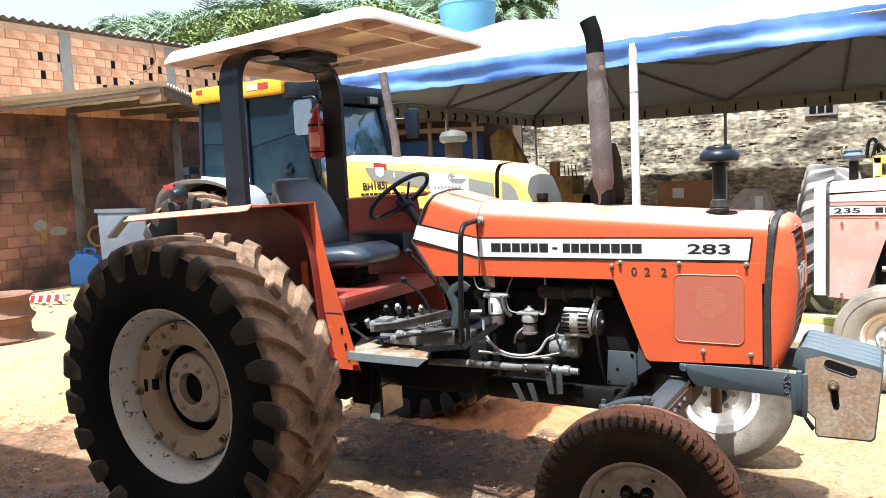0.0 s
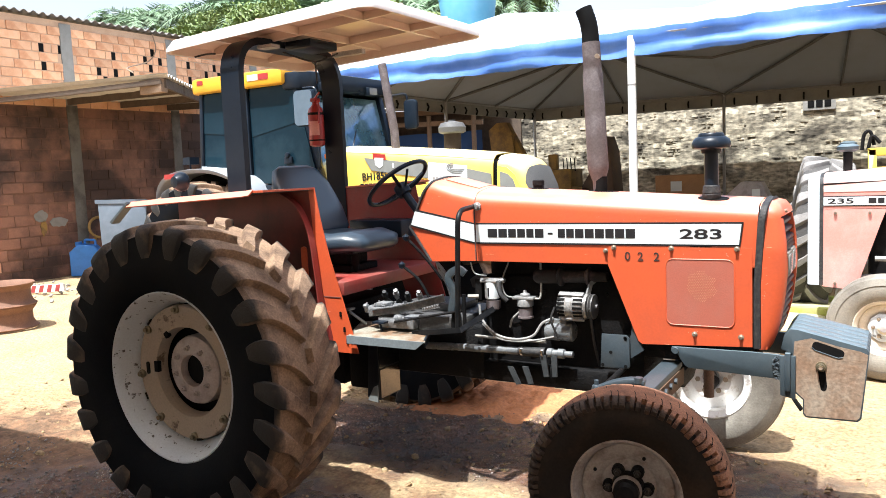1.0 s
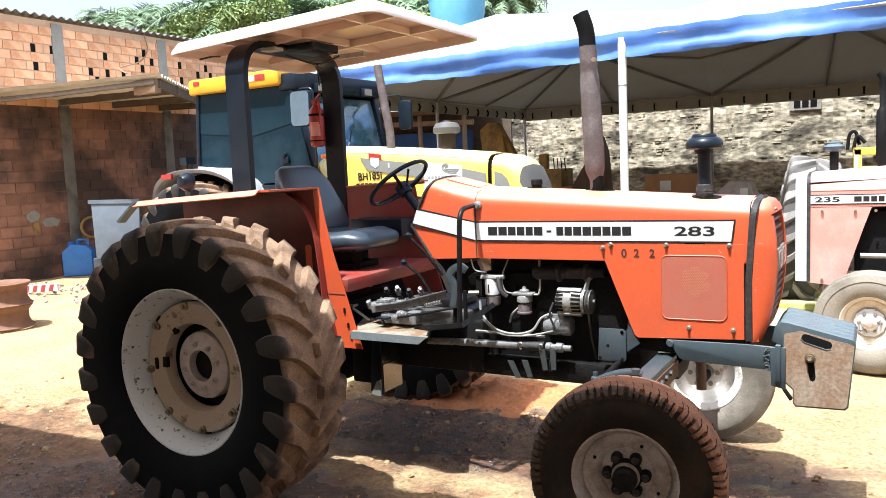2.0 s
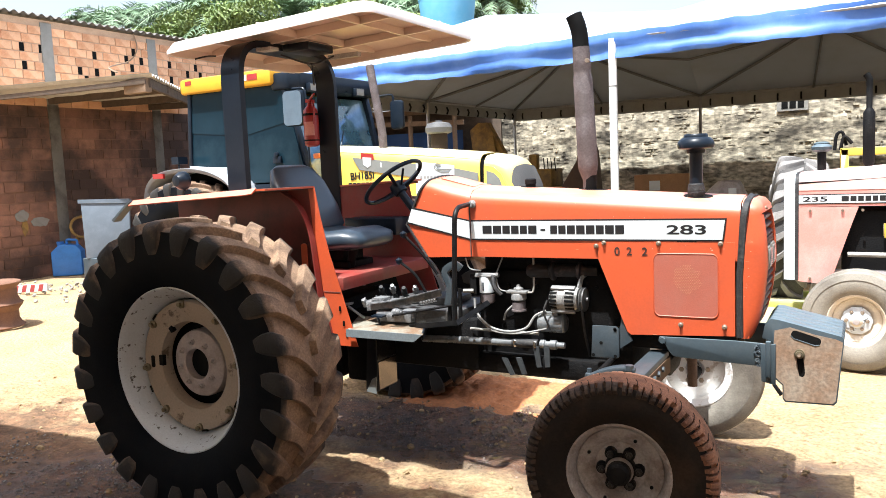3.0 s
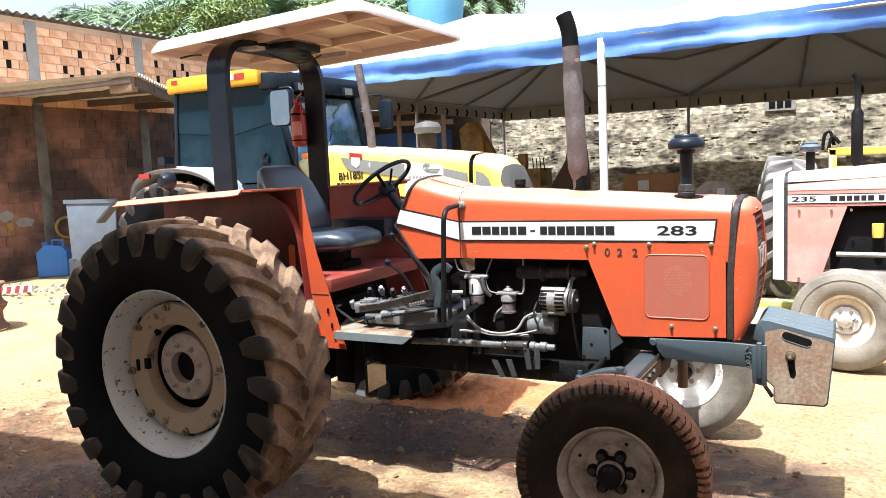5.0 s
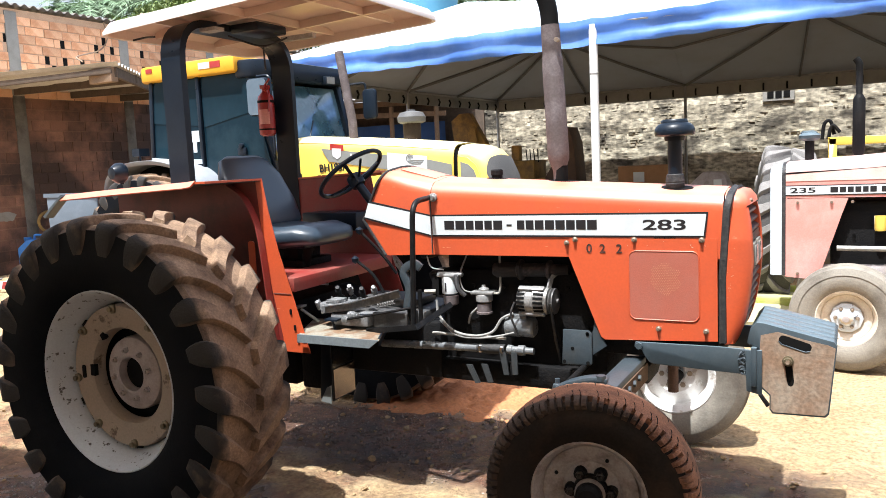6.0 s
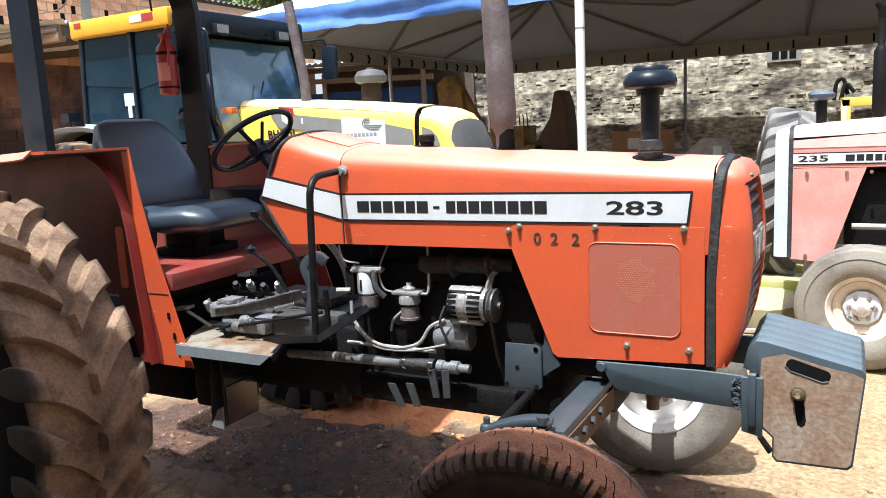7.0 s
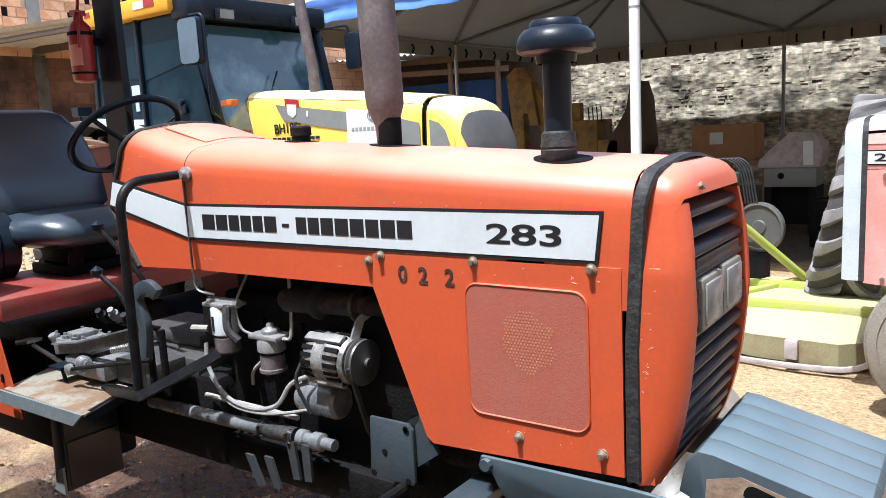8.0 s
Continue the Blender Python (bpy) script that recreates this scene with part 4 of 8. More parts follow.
part("lettering_bar", flat([(-1.156, 1.468), (-1.128, 1.468), (-1.128, 1.478), (-1.156, 1.478)], yd - 0.0045, yd - 0.0025), BLACKDECAL, hood)
bars(hood, -1.098, 1.451, [0.04, 0.042, 0.046, 0.048, 0.048, 0.044, 0.048, 0.048], 0.0075, 0.047, yd - 0.003, BLACKDECAL)
letters("283", 0.066, pose(-0.462, yd - 0.003, 1.451, 90, 0, 0), BLACKDECAL, hood, "number", wide=2.1, thick=0.001)
for ch, x in (("0", -0.738), ("2", -0.672), ("2", -0.59)):
    letters(ch, 0.06, pose(x, near - 0.0045, 1.337, 90, 0, 0), STENCIL, tractor, "stencilled_digit", wide=1.0, thick=0.001)

# rubber band between bonnet and nose
band = [hood_section(x, HZ(x) + 0.006, 0.922, HALF + 0.006) for x in (SEAL - 0.008, SEAL - 0.004, SEAL + 0.006, SEAL + 0.013, SEAL + 0.023, SEAL + 0.027)]
band = [[(x + 0.16 * max(0.0, z - 1.42) + 0.012, y, z) for x, y, z in r] for r in band]
for k, sink in ((0, 0.009), (2, 0.003), (3, 0.003), (5, 0.009)):
    band[k] = [tuple(Vector(p) + (Vector((p[0], C, 1.3)) - Vector(p)).normalized() * sink) for p in band[k]]
part("rubber_band", Bag().rings(band, closed=False, caps=False), RUBBERSEAL, tractor, "cracked black rubber strip")
# nose
NOSE = [(0.918, -0.055), (0.95, -0.036), (1.026, -0.008), (1.158, 0.016), (1.308, 0.028), (1.44, 0.02), (1.53, 0.008), (1.585, -0.008)]
def lean(z):
    return max(0.0, z - 1.40) * 0.13
def nose_x(z):
    for (z0, x0), (z1, x1) in zip(NOSE, NOSE[1:]):
        if z <= z1:
            return x0 + (x1 - x0) * max(0, (z - z0) / (z1 - z0))
    return NOSE[-1][1]
zs = [0.918, 0.95, 1.0, 1.06, 1.13, 1.21, 1.3, 1.38, 1.395, 1.405, 1.44, 1.50, 1.545]
cols = []
for s in (-1, 1):
    grid = []
    for z in zs:
        xf = nose_x(z)
        H = HALF - lean(z)
        grid.append([(SEAL + 0.03, C + s * H, z), (max(SEAL + 0.035, xf - 0.055), C + s * (H + 0.001), z), (max(SEAL + 0.04, xf - 0.032), C + s * (H - 0.004), z), (xf - 0.012, C + s * (H - 0.016), z), (xf, C + s * (H - 0.032), z), (xf - 0.002, C + s * (H - 0.042), z), (xf - 0.05, C + s * (H - 0.046), z)])
    cols.append(grid)
b = Bag()
for g in cols:
    b.rings(g, closed=False, caps=False)
topg = []
for y, dz in [(-HALF + 0.018, -0.072), (-HALF + 0.026, -0.04), (-HALF + 0.04, -0.014), (-HALF + 0.075, 0.0)] + [(u, 0.012) for u in (-0.12, 0, 0.12)] + [(HALF - 0.075, 0), (HALF - 0.04, -0.014), (HALF - 0.026, -0.04), (HALF - 0.018, -0.072)]:
    z = 1.617 + dz
    e = max(0, abs(y) - (HALF - 0.05)) * 0.9
    topg.append([(SEAL + 0.03, C + y, z), (-0.06, C + y, z - 0.004), (-0.02 - e, C + y, z - 0.014), (0.001 - e, C + y, min(z - 0.032, 1.58)), (0.007 - e, C + y, min(z - 0.05, 1.556)), (-0.05, C + y, min(z - 0.052, 1.553))])
b.rings(topg, closed=False, caps=False)
b.box(SEAL + 0.03, C - HALF + 0.012, 0.92, -0.06, C + HALF - 0.012, 0.945)
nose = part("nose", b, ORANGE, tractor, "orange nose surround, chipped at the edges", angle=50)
GRILLEGREY = mat("grimy_grille_slats", (0.022, 0.027, 0.036), 0.32, second=(0.06, 0.035, 0.028), amount=0.8, scale=9, grain=0.2, bump=0.15)
part("grille_back", Bag().box(-0.105, C - 0.2, 0.93, -0.085, C + 0.2, 1.556), SOOT, nose)
for i in range(14):
    z = 0.955 + 0.0425 * i
    xf = nose_x(z + 0.02) - 0.012
    H = HALF - lean(z) - 0.044
    part("grille_slat", Bag().slab([(xf - 0.055, z + 0.03), (xf - 0.004, z + 0.002), (xf, z), (xf + 0.003, z + 0.006), (xf + 0.001, z + 0.016), (xf - 0.05, z + 0.04)], "y", C - H, C + H), GRILLEGREY, nose, bevel=0.002)
LAMPRIM = mat("dull_lamp_frame", (0.2, 0.19, 0.16), 0.45, second=(0.1, 0.09, 0.07), scale=14, bump=0.1)
for y, z0 in ((3.97, 1.258), (4.135, 1.262)):
    lamp = part("headlamp", Bag().box(-0.04, y - 0.075, z0, 0.024, y + 0.075, z0 + 0.118), LAMPRIM, nose, "square headlamp in a dull frame", bevel=0.008)
    part("lens", Bag().box(0.02, y - 0.06, z0 + 0.012, 0.029, y + 0.06, z0 + 0.106), LAMPGLASS, lamp, bevel=0.004)
part("badge_plate", Bag().box(-0.03, C - 0.17, 1.395, 0.012, C + 0.17, 1.42), GRILLEGREY, nose, bevel=0.004)
for y in (C - 0.12,):
    part("nose_screw", Bag().cyl((0.004, y, 1.572), (0.012, y, 1.576), 0.009, n=8), BOLT, nose)

# exhaust, intake, cap
CAPX = -1.31
ex = (-0.945, C)
b = Bag().lathe([(0.03, 1.60), (0.034, 1.70), (0.034, 1.74), (0.055, 1.80), (0.057, 1.83), (0.054, 2.32), (0.05, 2.335), (0.049, 2.36), (0.05, 2.365), (0.048, 2.49)], (*ex, 0), n=28)
exh = part("exhaust", b.move(Matrix.Translation((*ex, 1.6)) @ Matrix.Rotation(radians(-2.2), 4, "Y") @ Matrix.Translation((-ex[0], -ex[1], -1.6))), RUST, tractor, "rusty purple-brown exhaust stack")
p0 = Vector((ex[0] - 0.034, C, 2.47))
b = Bag()
path = spline([p0, p0 + Vector((-0.004, 0, 0.08)), p0 + Vector((-0.014, -0.006, 0.14)), p0 + Vector((-0.034, -0.012, 0.20))], 4)
ring_count = 20
b.tube(path, 0.046, ring_count)
part("exhaust_tip", b, SOOT, exh, "soot-black bent tip")
part("exhaust_neck", Bag().cyl((ex[0], C, 1.62), (ex[0] + 0.003, C, 1.765), 0.0365, 0.0365, 20), SOOT, exh, "sooty black neck")
part("clamp", Bag().cyl((ex[0] + 0.02, C - 0.046, 2.405), (ex[0] + 0.02, C - 0.07, 2.405), 0.012), BOLT, exh)
fx, fy = -0.335, 3.95
inn = part("air_intake", Bag().lathe([(0.031, 1.62), (0.0335, 1.70), (0.0335, 1.88)], (fx, fy, 0), n=28), BLACKPAINT, tractor, "black air intake stack with mushroom cap")
part("rubber_collar", Bag().lathe([(0.034, 1.622), (0.043, 1.635), (0.044, 1.66), (0.041, 1.664), (0.044, 1.668), (0.04, 1.70), (0.034, 1.705)], (fx, fy, 0), n=28), RUBBERSEAL, inn)
part("intake_cap", Bag().lathe([(0.046, 1.862), (0.05, 1.882), (0.084, 1.885), (0.091, 1.89), (0.0935, 1.9), (0.0925, 1.913), (0.086, 1.929), (0.074, 1.941), (0.062, 1.945), (0.0605, 1.956), (0.055, 1.962), (0.001, 1.963)], (fx, fy, 0), n=40, caps=False), BLACKPAINT, inn)
part("filler_cap", Bag().lathe([(0.03, 1.69), (0.03, 1.725), (0.034, 1.727), (0.034, 1.752), (0.028, 1.758), (0.001, 1.758)], (CAPX, C, 0), n=20), IRON, tractor)
def hole(x0, y0, rx, ry):
    """A dark cut-out in the bonnet's top, following its slope."""
    pts = [(x0 + rx * math.cos(a), y0 + ry * math.sin(a)) for a in [2 * math.pi * k / 24 for k in range(24)]]
    top = lambda x, y: HZ(x) + 0.018 * (1 - (abs(y - C) / 0.165) ** 2)
    return Bag().rings([[(x, y, top(x, y) - 0.003) for x, y in pts], [(x, y, top(x, y) + 0.0015) for x, y in pts]])
part("stack_hole", hole(ex[0] + 0.02, C, 0.085, 0.06), SOOT, hood)
part("stack_hole", hole(fx + 0.01, fy, 0.075, 0.055), SOOT, hood)
part("cap_hole", hole(CAPX, C, 0.06, 0.05), SOOT, hood)

ALUPAINT = mat("silver_paint", (0.17, 0.18, 0.185), 0.27, spec=1.0, second=(0.07, 0.075, 0.08), amount=0.7, scale=12, grain=0.15, bump=0.12)
GEARGREY = mat("oily_grey_paint", (0.055, 0.055, 0.055), 0.5, second=(0.05, 0.045, 0.04), amount=0.8, scale=14, grain=0.25, bump=0.3)
DULLSTAY = mat("dull_grey_stay", (0.035, 0.04, 0.043), 0.6, second=(0.015, 0.015, 0.015), scale=12, bump=0.2)
# engine and drivetrain
blk = part("engine_block", Bag().box(-1.62, C - 0.13, 0.6, -0.74, C + 0.2, 1.22).box(-1.62, C - 0.19, 0.6, -0.8, C + 0.2, 0.72), IRON, tractor, "black oily engine block", bevel=0.02)
for i in range(4):
    x = -1.42 + 0.18 * i
    part("head_bolt", Bag().cyl((x, C - 0.13, 1.13), (x, C - 0.145, 1.13), 0.014, n=6), IRON, blk)
part("rocker_cover", Bag().box(-1.6, C - 0.09, 1.2, -0.76, C + 0.13, 1.36), IRON, blk, "black rocker cover", bevel=0.03)
part("manifold", Bag().lathe([(0.03, 0), (0.042, 0.02), (0.04, 0.14), (0.055, 0.15), (0.055, 0.165), (0.036, 0.175), (0.036, 0.3), (0.05, 0.31), (0.05, 0.325), (0.03, 0.33), (0.026, 0.42)], (-1.28, C - 0.16, 1.225), (1, 0, 0.02), 14), mat("rusty_manifold_iron", (0.014, 0.011, 0.011), 0.7, second=(0.13, 0.085, 0.085), edge=(0.55, 0.68), scale=12, bump=0.3), tractor, "rust-brown manifold", angle=40)
part("gearbox", Bag().box(-2.62, C - 0.2, 0.6, -1.6, C + 0.2, 0.93).box(-3.1, C - 0.3, 0.5, -2.55, C + 0.3, 1.02), IRON, tractor, bevel=0.03)
part("rear_axle", Bag().cyl((REAR[0], 3.0, REAR[1]), (REAR[0], 5.2, REAR[1]), 0.11, n=20).cyl((REAR[0], 3.35, REAR[1]), (REAR[0], 4.85, REAR[1]), 0.16, n=20), IRON, tractor)
part("sump", Bag().box(-1.45, C - 0.12, 0.575, -0.85, C + 0.15, 0.61), IRON, tractor, bevel=0.03)
part("front_support", Bag().box(-0.8, C - 0.2, 0.62, -0.66, C + 0.2, 0.92), IRON, tractor, bevel=0.015)
part("support_beam", Bag().box(-0.7, C - 0.197, 0.82, -0.12, C + 0.197, 0.9), IRON, tractor, bevel=0.015)
part("radiator_base", Bag().box(-0.3, C - 0.24, 0.897, -0.12, C + 0.24, 0.95), IRON, tractor, bevel=0.015)
part("radiator", Bag().box(-0.42, C - 0.25, 0.93, -0.3, C + 0.25, 1.53), SOOT, tractor, bevel=0.01)
part("fan_shroud", Bag().lathe([(0.22, 0), (0.235, 0.05), (0.225, 0.05), (0.21, 0)], (-0.5, C, 1.2), (1, 0, 0), 32, loop=True), IRON, tractor)

# filters on the near side of the engine
def canister(x, y, z0, z1, r, body, name, label):
    f = part(name, Bag().lathe([(r * 0.6, z0), (r, z0 + 0.012), (r, z1 - 0.008), (r * 0.9, z1)], (x, y, 0), n=24), body, tractor, label)
    return f
f1 = canister(-1.53, 3.86, 1.085, 1.19, 0.044, WHITE, "fuel_filter", "white spin-on fuel filter")
part("filter_head", Bag().box(-1.59, 3.82, 1.188, -1.46, 3.9, 1.202).cyl((-1.6, 3.86, 1.2), (-1.45, 3.86, 1.2), 0.015), ALU, f1, bevel=0.004)
part("filter_bowl", Bag().lathe([(0.032, 1.03), (0.042, 1.038), (0.044, 1.085)], (-1.525, 3.86, 0), n=20), RUST, f1)
bars(f1, -1.538, 1.11, [0.009], 0.0, 0.05, 3.86 - 0.045, BLACKDECAL)
part("filter_bracket", Bag().box(-1.64, 3.86, 1.08, -1.60, 3.9, 1.2), IRON, f1)
f2 = canister(-1.335, 3.88, 1.045, 1.095, 0.046, ALU, "sediment_filter", "silver and amber sediment filter")
part("filter_head", Bag().box(-1.40, 3.84, 1.095, -1.27, 3.92, 1.112).lathe([(0.03, 1.11), (0.03, 1.125), (0.012, 1.13), (0.012, 1.145)], (-1.335, 3.88, 0), n=12), ALU, f2, bevel=0.005)
part("filter_bowl", Bag().lathe([(0.034, 0.985), (0.045, 0.988), (0.045, 0.998), (0.04, 1.0), (0.04, 1.045)], (-1.335, 3.88, 0), n=20), RUST, f2)
# alternator, lying along x
AY, AZ = 3.86, 1.075
alt = part("alternator", Bag().lathe([(0.03, 0), (0.058, 0.012), (0.07, 0.03), (0.074, 0.06), (0.07, 0.065), (0.07, 0.095), (0.076, 0.1), (0.074, 0.15), (0.066, 0.175), (0.03, 0.18)], (-1.13, AY, AZ), (1, 0, 0), 32), mat("grimy_alternator_alloy", (0.31, 0.305, 0.295), 0.32, 0.3, second=(0.1, 0.095, 0.09), amount=0.8, scale=16, grain=0.25, bump=0.25), tractor, "grimy silver alternator with cooling slots")
for i in range(20):
    a = 2 * math.pi * i / 20
    for x0, w_, r_ in ((-1.112, 0.042, 0.068), (-1.022, 0.052, 0.0705)):
        part("cooling_slot", Bag().box(x0, -0.0065, r_ - 0.004, x0 + w_, 0.0065, r_ + 0.0065).move(Matrix.Translation((0, AY, AZ)) @ Matrix.Rotation(a, 4, "X")), SOOT, alt)
for a in (0.5, 2.6, 4.7):
    part("mount_lug", Bag().box(-1.11, -0.015, 0.06, -0.97, 0.015, 0.085).move(Matrix.Translation((0, AY, AZ)) @ Matrix.Rotation(a, 4, "X")), ALU, alt, bevel=0.004)
part("pulley", Bag().lathe([(0.066, 0), (0.068, 0.006), (0.055, 0.012), (0.068, 0.018), (0.066, 0.024), (0.03, 0.026), (0.014, 0.03), (0.014, 0.04), (0.001, 0.04)], (-0.945, AY, AZ), (1, 0, 0), 32), mat("worn_pulley_steel", (0.1, 0.097, 0.095), 0.45, 0.3, second=(0.08, 0.075, 0.07), scale=20, bump=0.1), alt, "worn steel pulley")
part("adjuster_arm", Bag().tube([(-0.96, AY, AZ + 0.06), (-0.95, AY + 0.02, AZ + 0.12), (-0.93, AY + 0.04, AZ + 0.14)], 0, flat=(0.012, 0.025)), ALU, alt)
part("drive_belt", Bag().tube([(-0.93, AY - 0.062, AZ), (-0.93, AY - 0.0, AZ - 0.2), (-0.93, AY + 0.12, AZ - 0.42)], 0, flat=(0.014, 0.01)), RUBBERSEAL, alt)
part("starter", Bag().lathe([(0.05, 0), (0.055, 0.01), (0.055, 0.15), (0.045, 0.16)], (-1.21, 3.89, 0.925), (1, 0, 0), 24).box(-1.19, 3.86, 0.965, -1.09, 3.9, 0.99), ALUPAINT, tractor, "silver-grey starter motor")
PY = 3.83
part("oil_pipe", Bag().tube([(-1.98, PY + 0.02, 0.785), (-1.68, PY, 0.80), (-1.3, PY, 0.807)], 0.022, 14), ALUPAINT, tractor, "silver hydraulic pipe")
part("rubber_sleeve", Bag().tube([(-1.36, PY, 0.805), (-1.2, PY, 0.81)], 0.027, 14), RUBBERSEAL, tractor)
for x in (-1.345, -1.22):
    part("hose_clamp", Bag().lathe([(0.029, 0), (0.029, 0.014)], (x, PY, 0.807), (1, 0, 0), 16).box(x, PY - 0.035, 0.8, x + 0.014, PY - 0.025, 0.825), CHROME, tractor)
part("pipe_union", Bag().lathe([(0.02, 0), (0.026, 0.005), (0.026, 0.03), (0.02, 0.035), (0.02, 0.06), (0.028, 0.065), (0.028, 0.1), (0.018, 0.105), (0.018, 0.15)], (-1.19, PY, 0.81), (1, 0, 0), 12), ALUPAINT, tractor)
for i, (pts, r, mt) in enumerate([
    ([(-1.60, 3.83, 1.06), (-1.585, 3.82, 0.98), (-1.5, 3.81, 0.9), (-1.38, 3.81, 0.875), (-1.27, 3.82, 0.9), (-1.22, 3.84, 0.97), (-1.16, 3.86, 1.0)], 0.0075, HOSE),
    ([(-1.58, 3.82, 0.95), (-1.48, 3.81, 0.875), (-1.35, 3.81, 0.865), (-1.24, 3.82, 0.88), (-1.15, 3.84, 0.9)], 0.0055, HOSE),
    ([(-1.40, 3.87, 1.1), (-1.45, 3.86, 1.12), (-1.465, 3.86, 1.2), (-1.44, 3.9, 1.3)], 0.0045, HOSE),
    ([(-1.27, 3.87, 1.1), (-1.24, 3.88, 1.12), (-1.24, 3.89, 1.3)], 0.006, STEEL),
    ([(-1.475, 3.83, 1.2), (-1.455, 3.81, 1.13), (-1.42, 3.82, 1.09)], 0.014, RUBBERSEAL),
    ([(-1.37, 3.87, 1.02), (-1.41, 3.86, 0.98), (-1.43, 3.87, 0.93)], 0.006, HOSE),
    ([(-1.66, 3.85, 1.3), (-1.63, 3.84, 1.24), (-1.56, 3.85, 1.225)], 0.004, WHITE),
    ([(-1.64, 3.84, 0.87), (-1.2, 3.84, 0.865)], 0.009, STEEL),
    ([(-1.135, 3.82, 1.07), (-1.15, 3.8, 1.0), (-1.12, 3.82, 0.9)], 0.006, RUBBERSEAL),
    ([(-1.62, 3.86, 1.1), (-1.68, 3.84, 1.1)], 0.012, STEEL),
]):
    part("hose" if mt in (HOSE, RUBBERSEAL) else "fuel_line", Bag().tube(spline(pts, 5), r, 8), mt, tractor)
for x0, x1, z0, z1 in ((-1.425, -1.345, 0.62, 0.715), (-1.335, -1.27, 0.63, 0.725), (-1.226, -1.175, 0.68, 0.80), (-1.16, -1.125, 0.685, 0.8)):
    part("stay", Bag().slab([(x0, z1), (x0 + 0.035, z1), (x1, z0), (x1 - 0.03, z0 - 0.004)], "y", 3.805, 3.815), DULLSTAY, tractor)

# front frame, bracket, weights
rail_poly = [(-0.505, 0.905), (-0.51, 0.88), (-0.475, 0.868), (-0.46, 0.84), (-0.44, 0.81), (-0.42, 0.802), (0.01, 0.786), (0.01, 0.903), (-0.12, 0.908)]
for y0, y1 in ((3.80, 3.815), (2 * C - 3.815, 2 * C - 3.80)):
    rail = part("frame_rail", Bag().slab(rail_poly, "y", y0, y1), SLATE, tractor, "blue-grey frame rail with a rough weld", bevel=0.004)
part("rail_bolt", Bag().cyl((-0.485, 3.80, 0.888), (-0.485, 3.785, 0.888), 0.016, n=8), SLATE, tractor)
b = Bag()
for i in range(90):
    z = random.uniform(0.79, 0.896)
    x = random.uniform(-0.028, 0.022)
    b.lathe([(0.001, -0.012), (0.006, -0.004), (0.006, 0.005), (0.001, 0.012)], (x, 3.795, z), (random.uniform(-1, 1), random.uniform(-1, 1), random.uniform(-0.5, 0.5)), 6)
part("weld", b, DARKSLATE, tractor, "lumpy weld")
part("hook_plate", Bag().slab([(-0.004, 0.905), (0.066, 0.908), (0.066, 0.70), (0.0, 0.715)], "y", 3.782, 3.796), SLATE, tractor, "blue-grey hook plate", bevel=0.003)
part("lock_tab", Bag().slab([(0.05, 0.705), (0.066, 0.705), (0.098, 0.66), (0.086, 0.65)], "y", 3.77, 3.80), IRON, tractor, bevel=0.003)
part("end_plate", Bag().box(0.02, 3.77, 0.74, 0.045, 2 * C - 3.77, 0.92), SLATE, tractor, bevel=0.004)
part("bracket_plate", Bag().slab([(-0.878, 0.765), (-0.73, 0.768), (-0.72, 0.78), (-0.72, 0.93), (-0.735, 0.945), (-0.868, 0.945)], "y", 3.80, 3.812), DARKSLATE, tractor, "blue-grey loader bracket plate", bevel=0.003)
part("bracket_gusset", Bag().slab([(-0.72, 0.82), (-0.65, 0.87), (-0.70, 0.96), (-0.72, 0.94)], "y", 3.815, 3.83).slab([(-0.72, 0.94), (-0.70, 1.1), (-0.66, 1.1), (-0.66, 0.9)], "y", 3.83, 3.845), DARKSLATE, tractor)
for x, z in ((-0.865, 0.78), (-0.742, 0.78), (-0.742, 0.93), (-0.82, 0.85), (-0.74, 0.925)):
    part("bolt_hole", Bag().cyl((x, 3.801, z), (x, 3.7975, z), 0.009, n=12), SOOT, tractor)
wt_poly = [(0.056, 0.735), (0.096, 0.70), (0.096, 0.634), (0.108, 0.617), (0.322, 0.622), (0.337, 0.638), (0.366, 0.945), (0.354, 0.963), (0.074, 1.03), (0.042, 1.032), (0.016, 1.002), (0.002, 0.935), (0.05, 0.915)]
weights = thing("front_weights", (0.18, C, 0.62), "stack of worn iron ballast weights hung on the tractor nose", "weight")
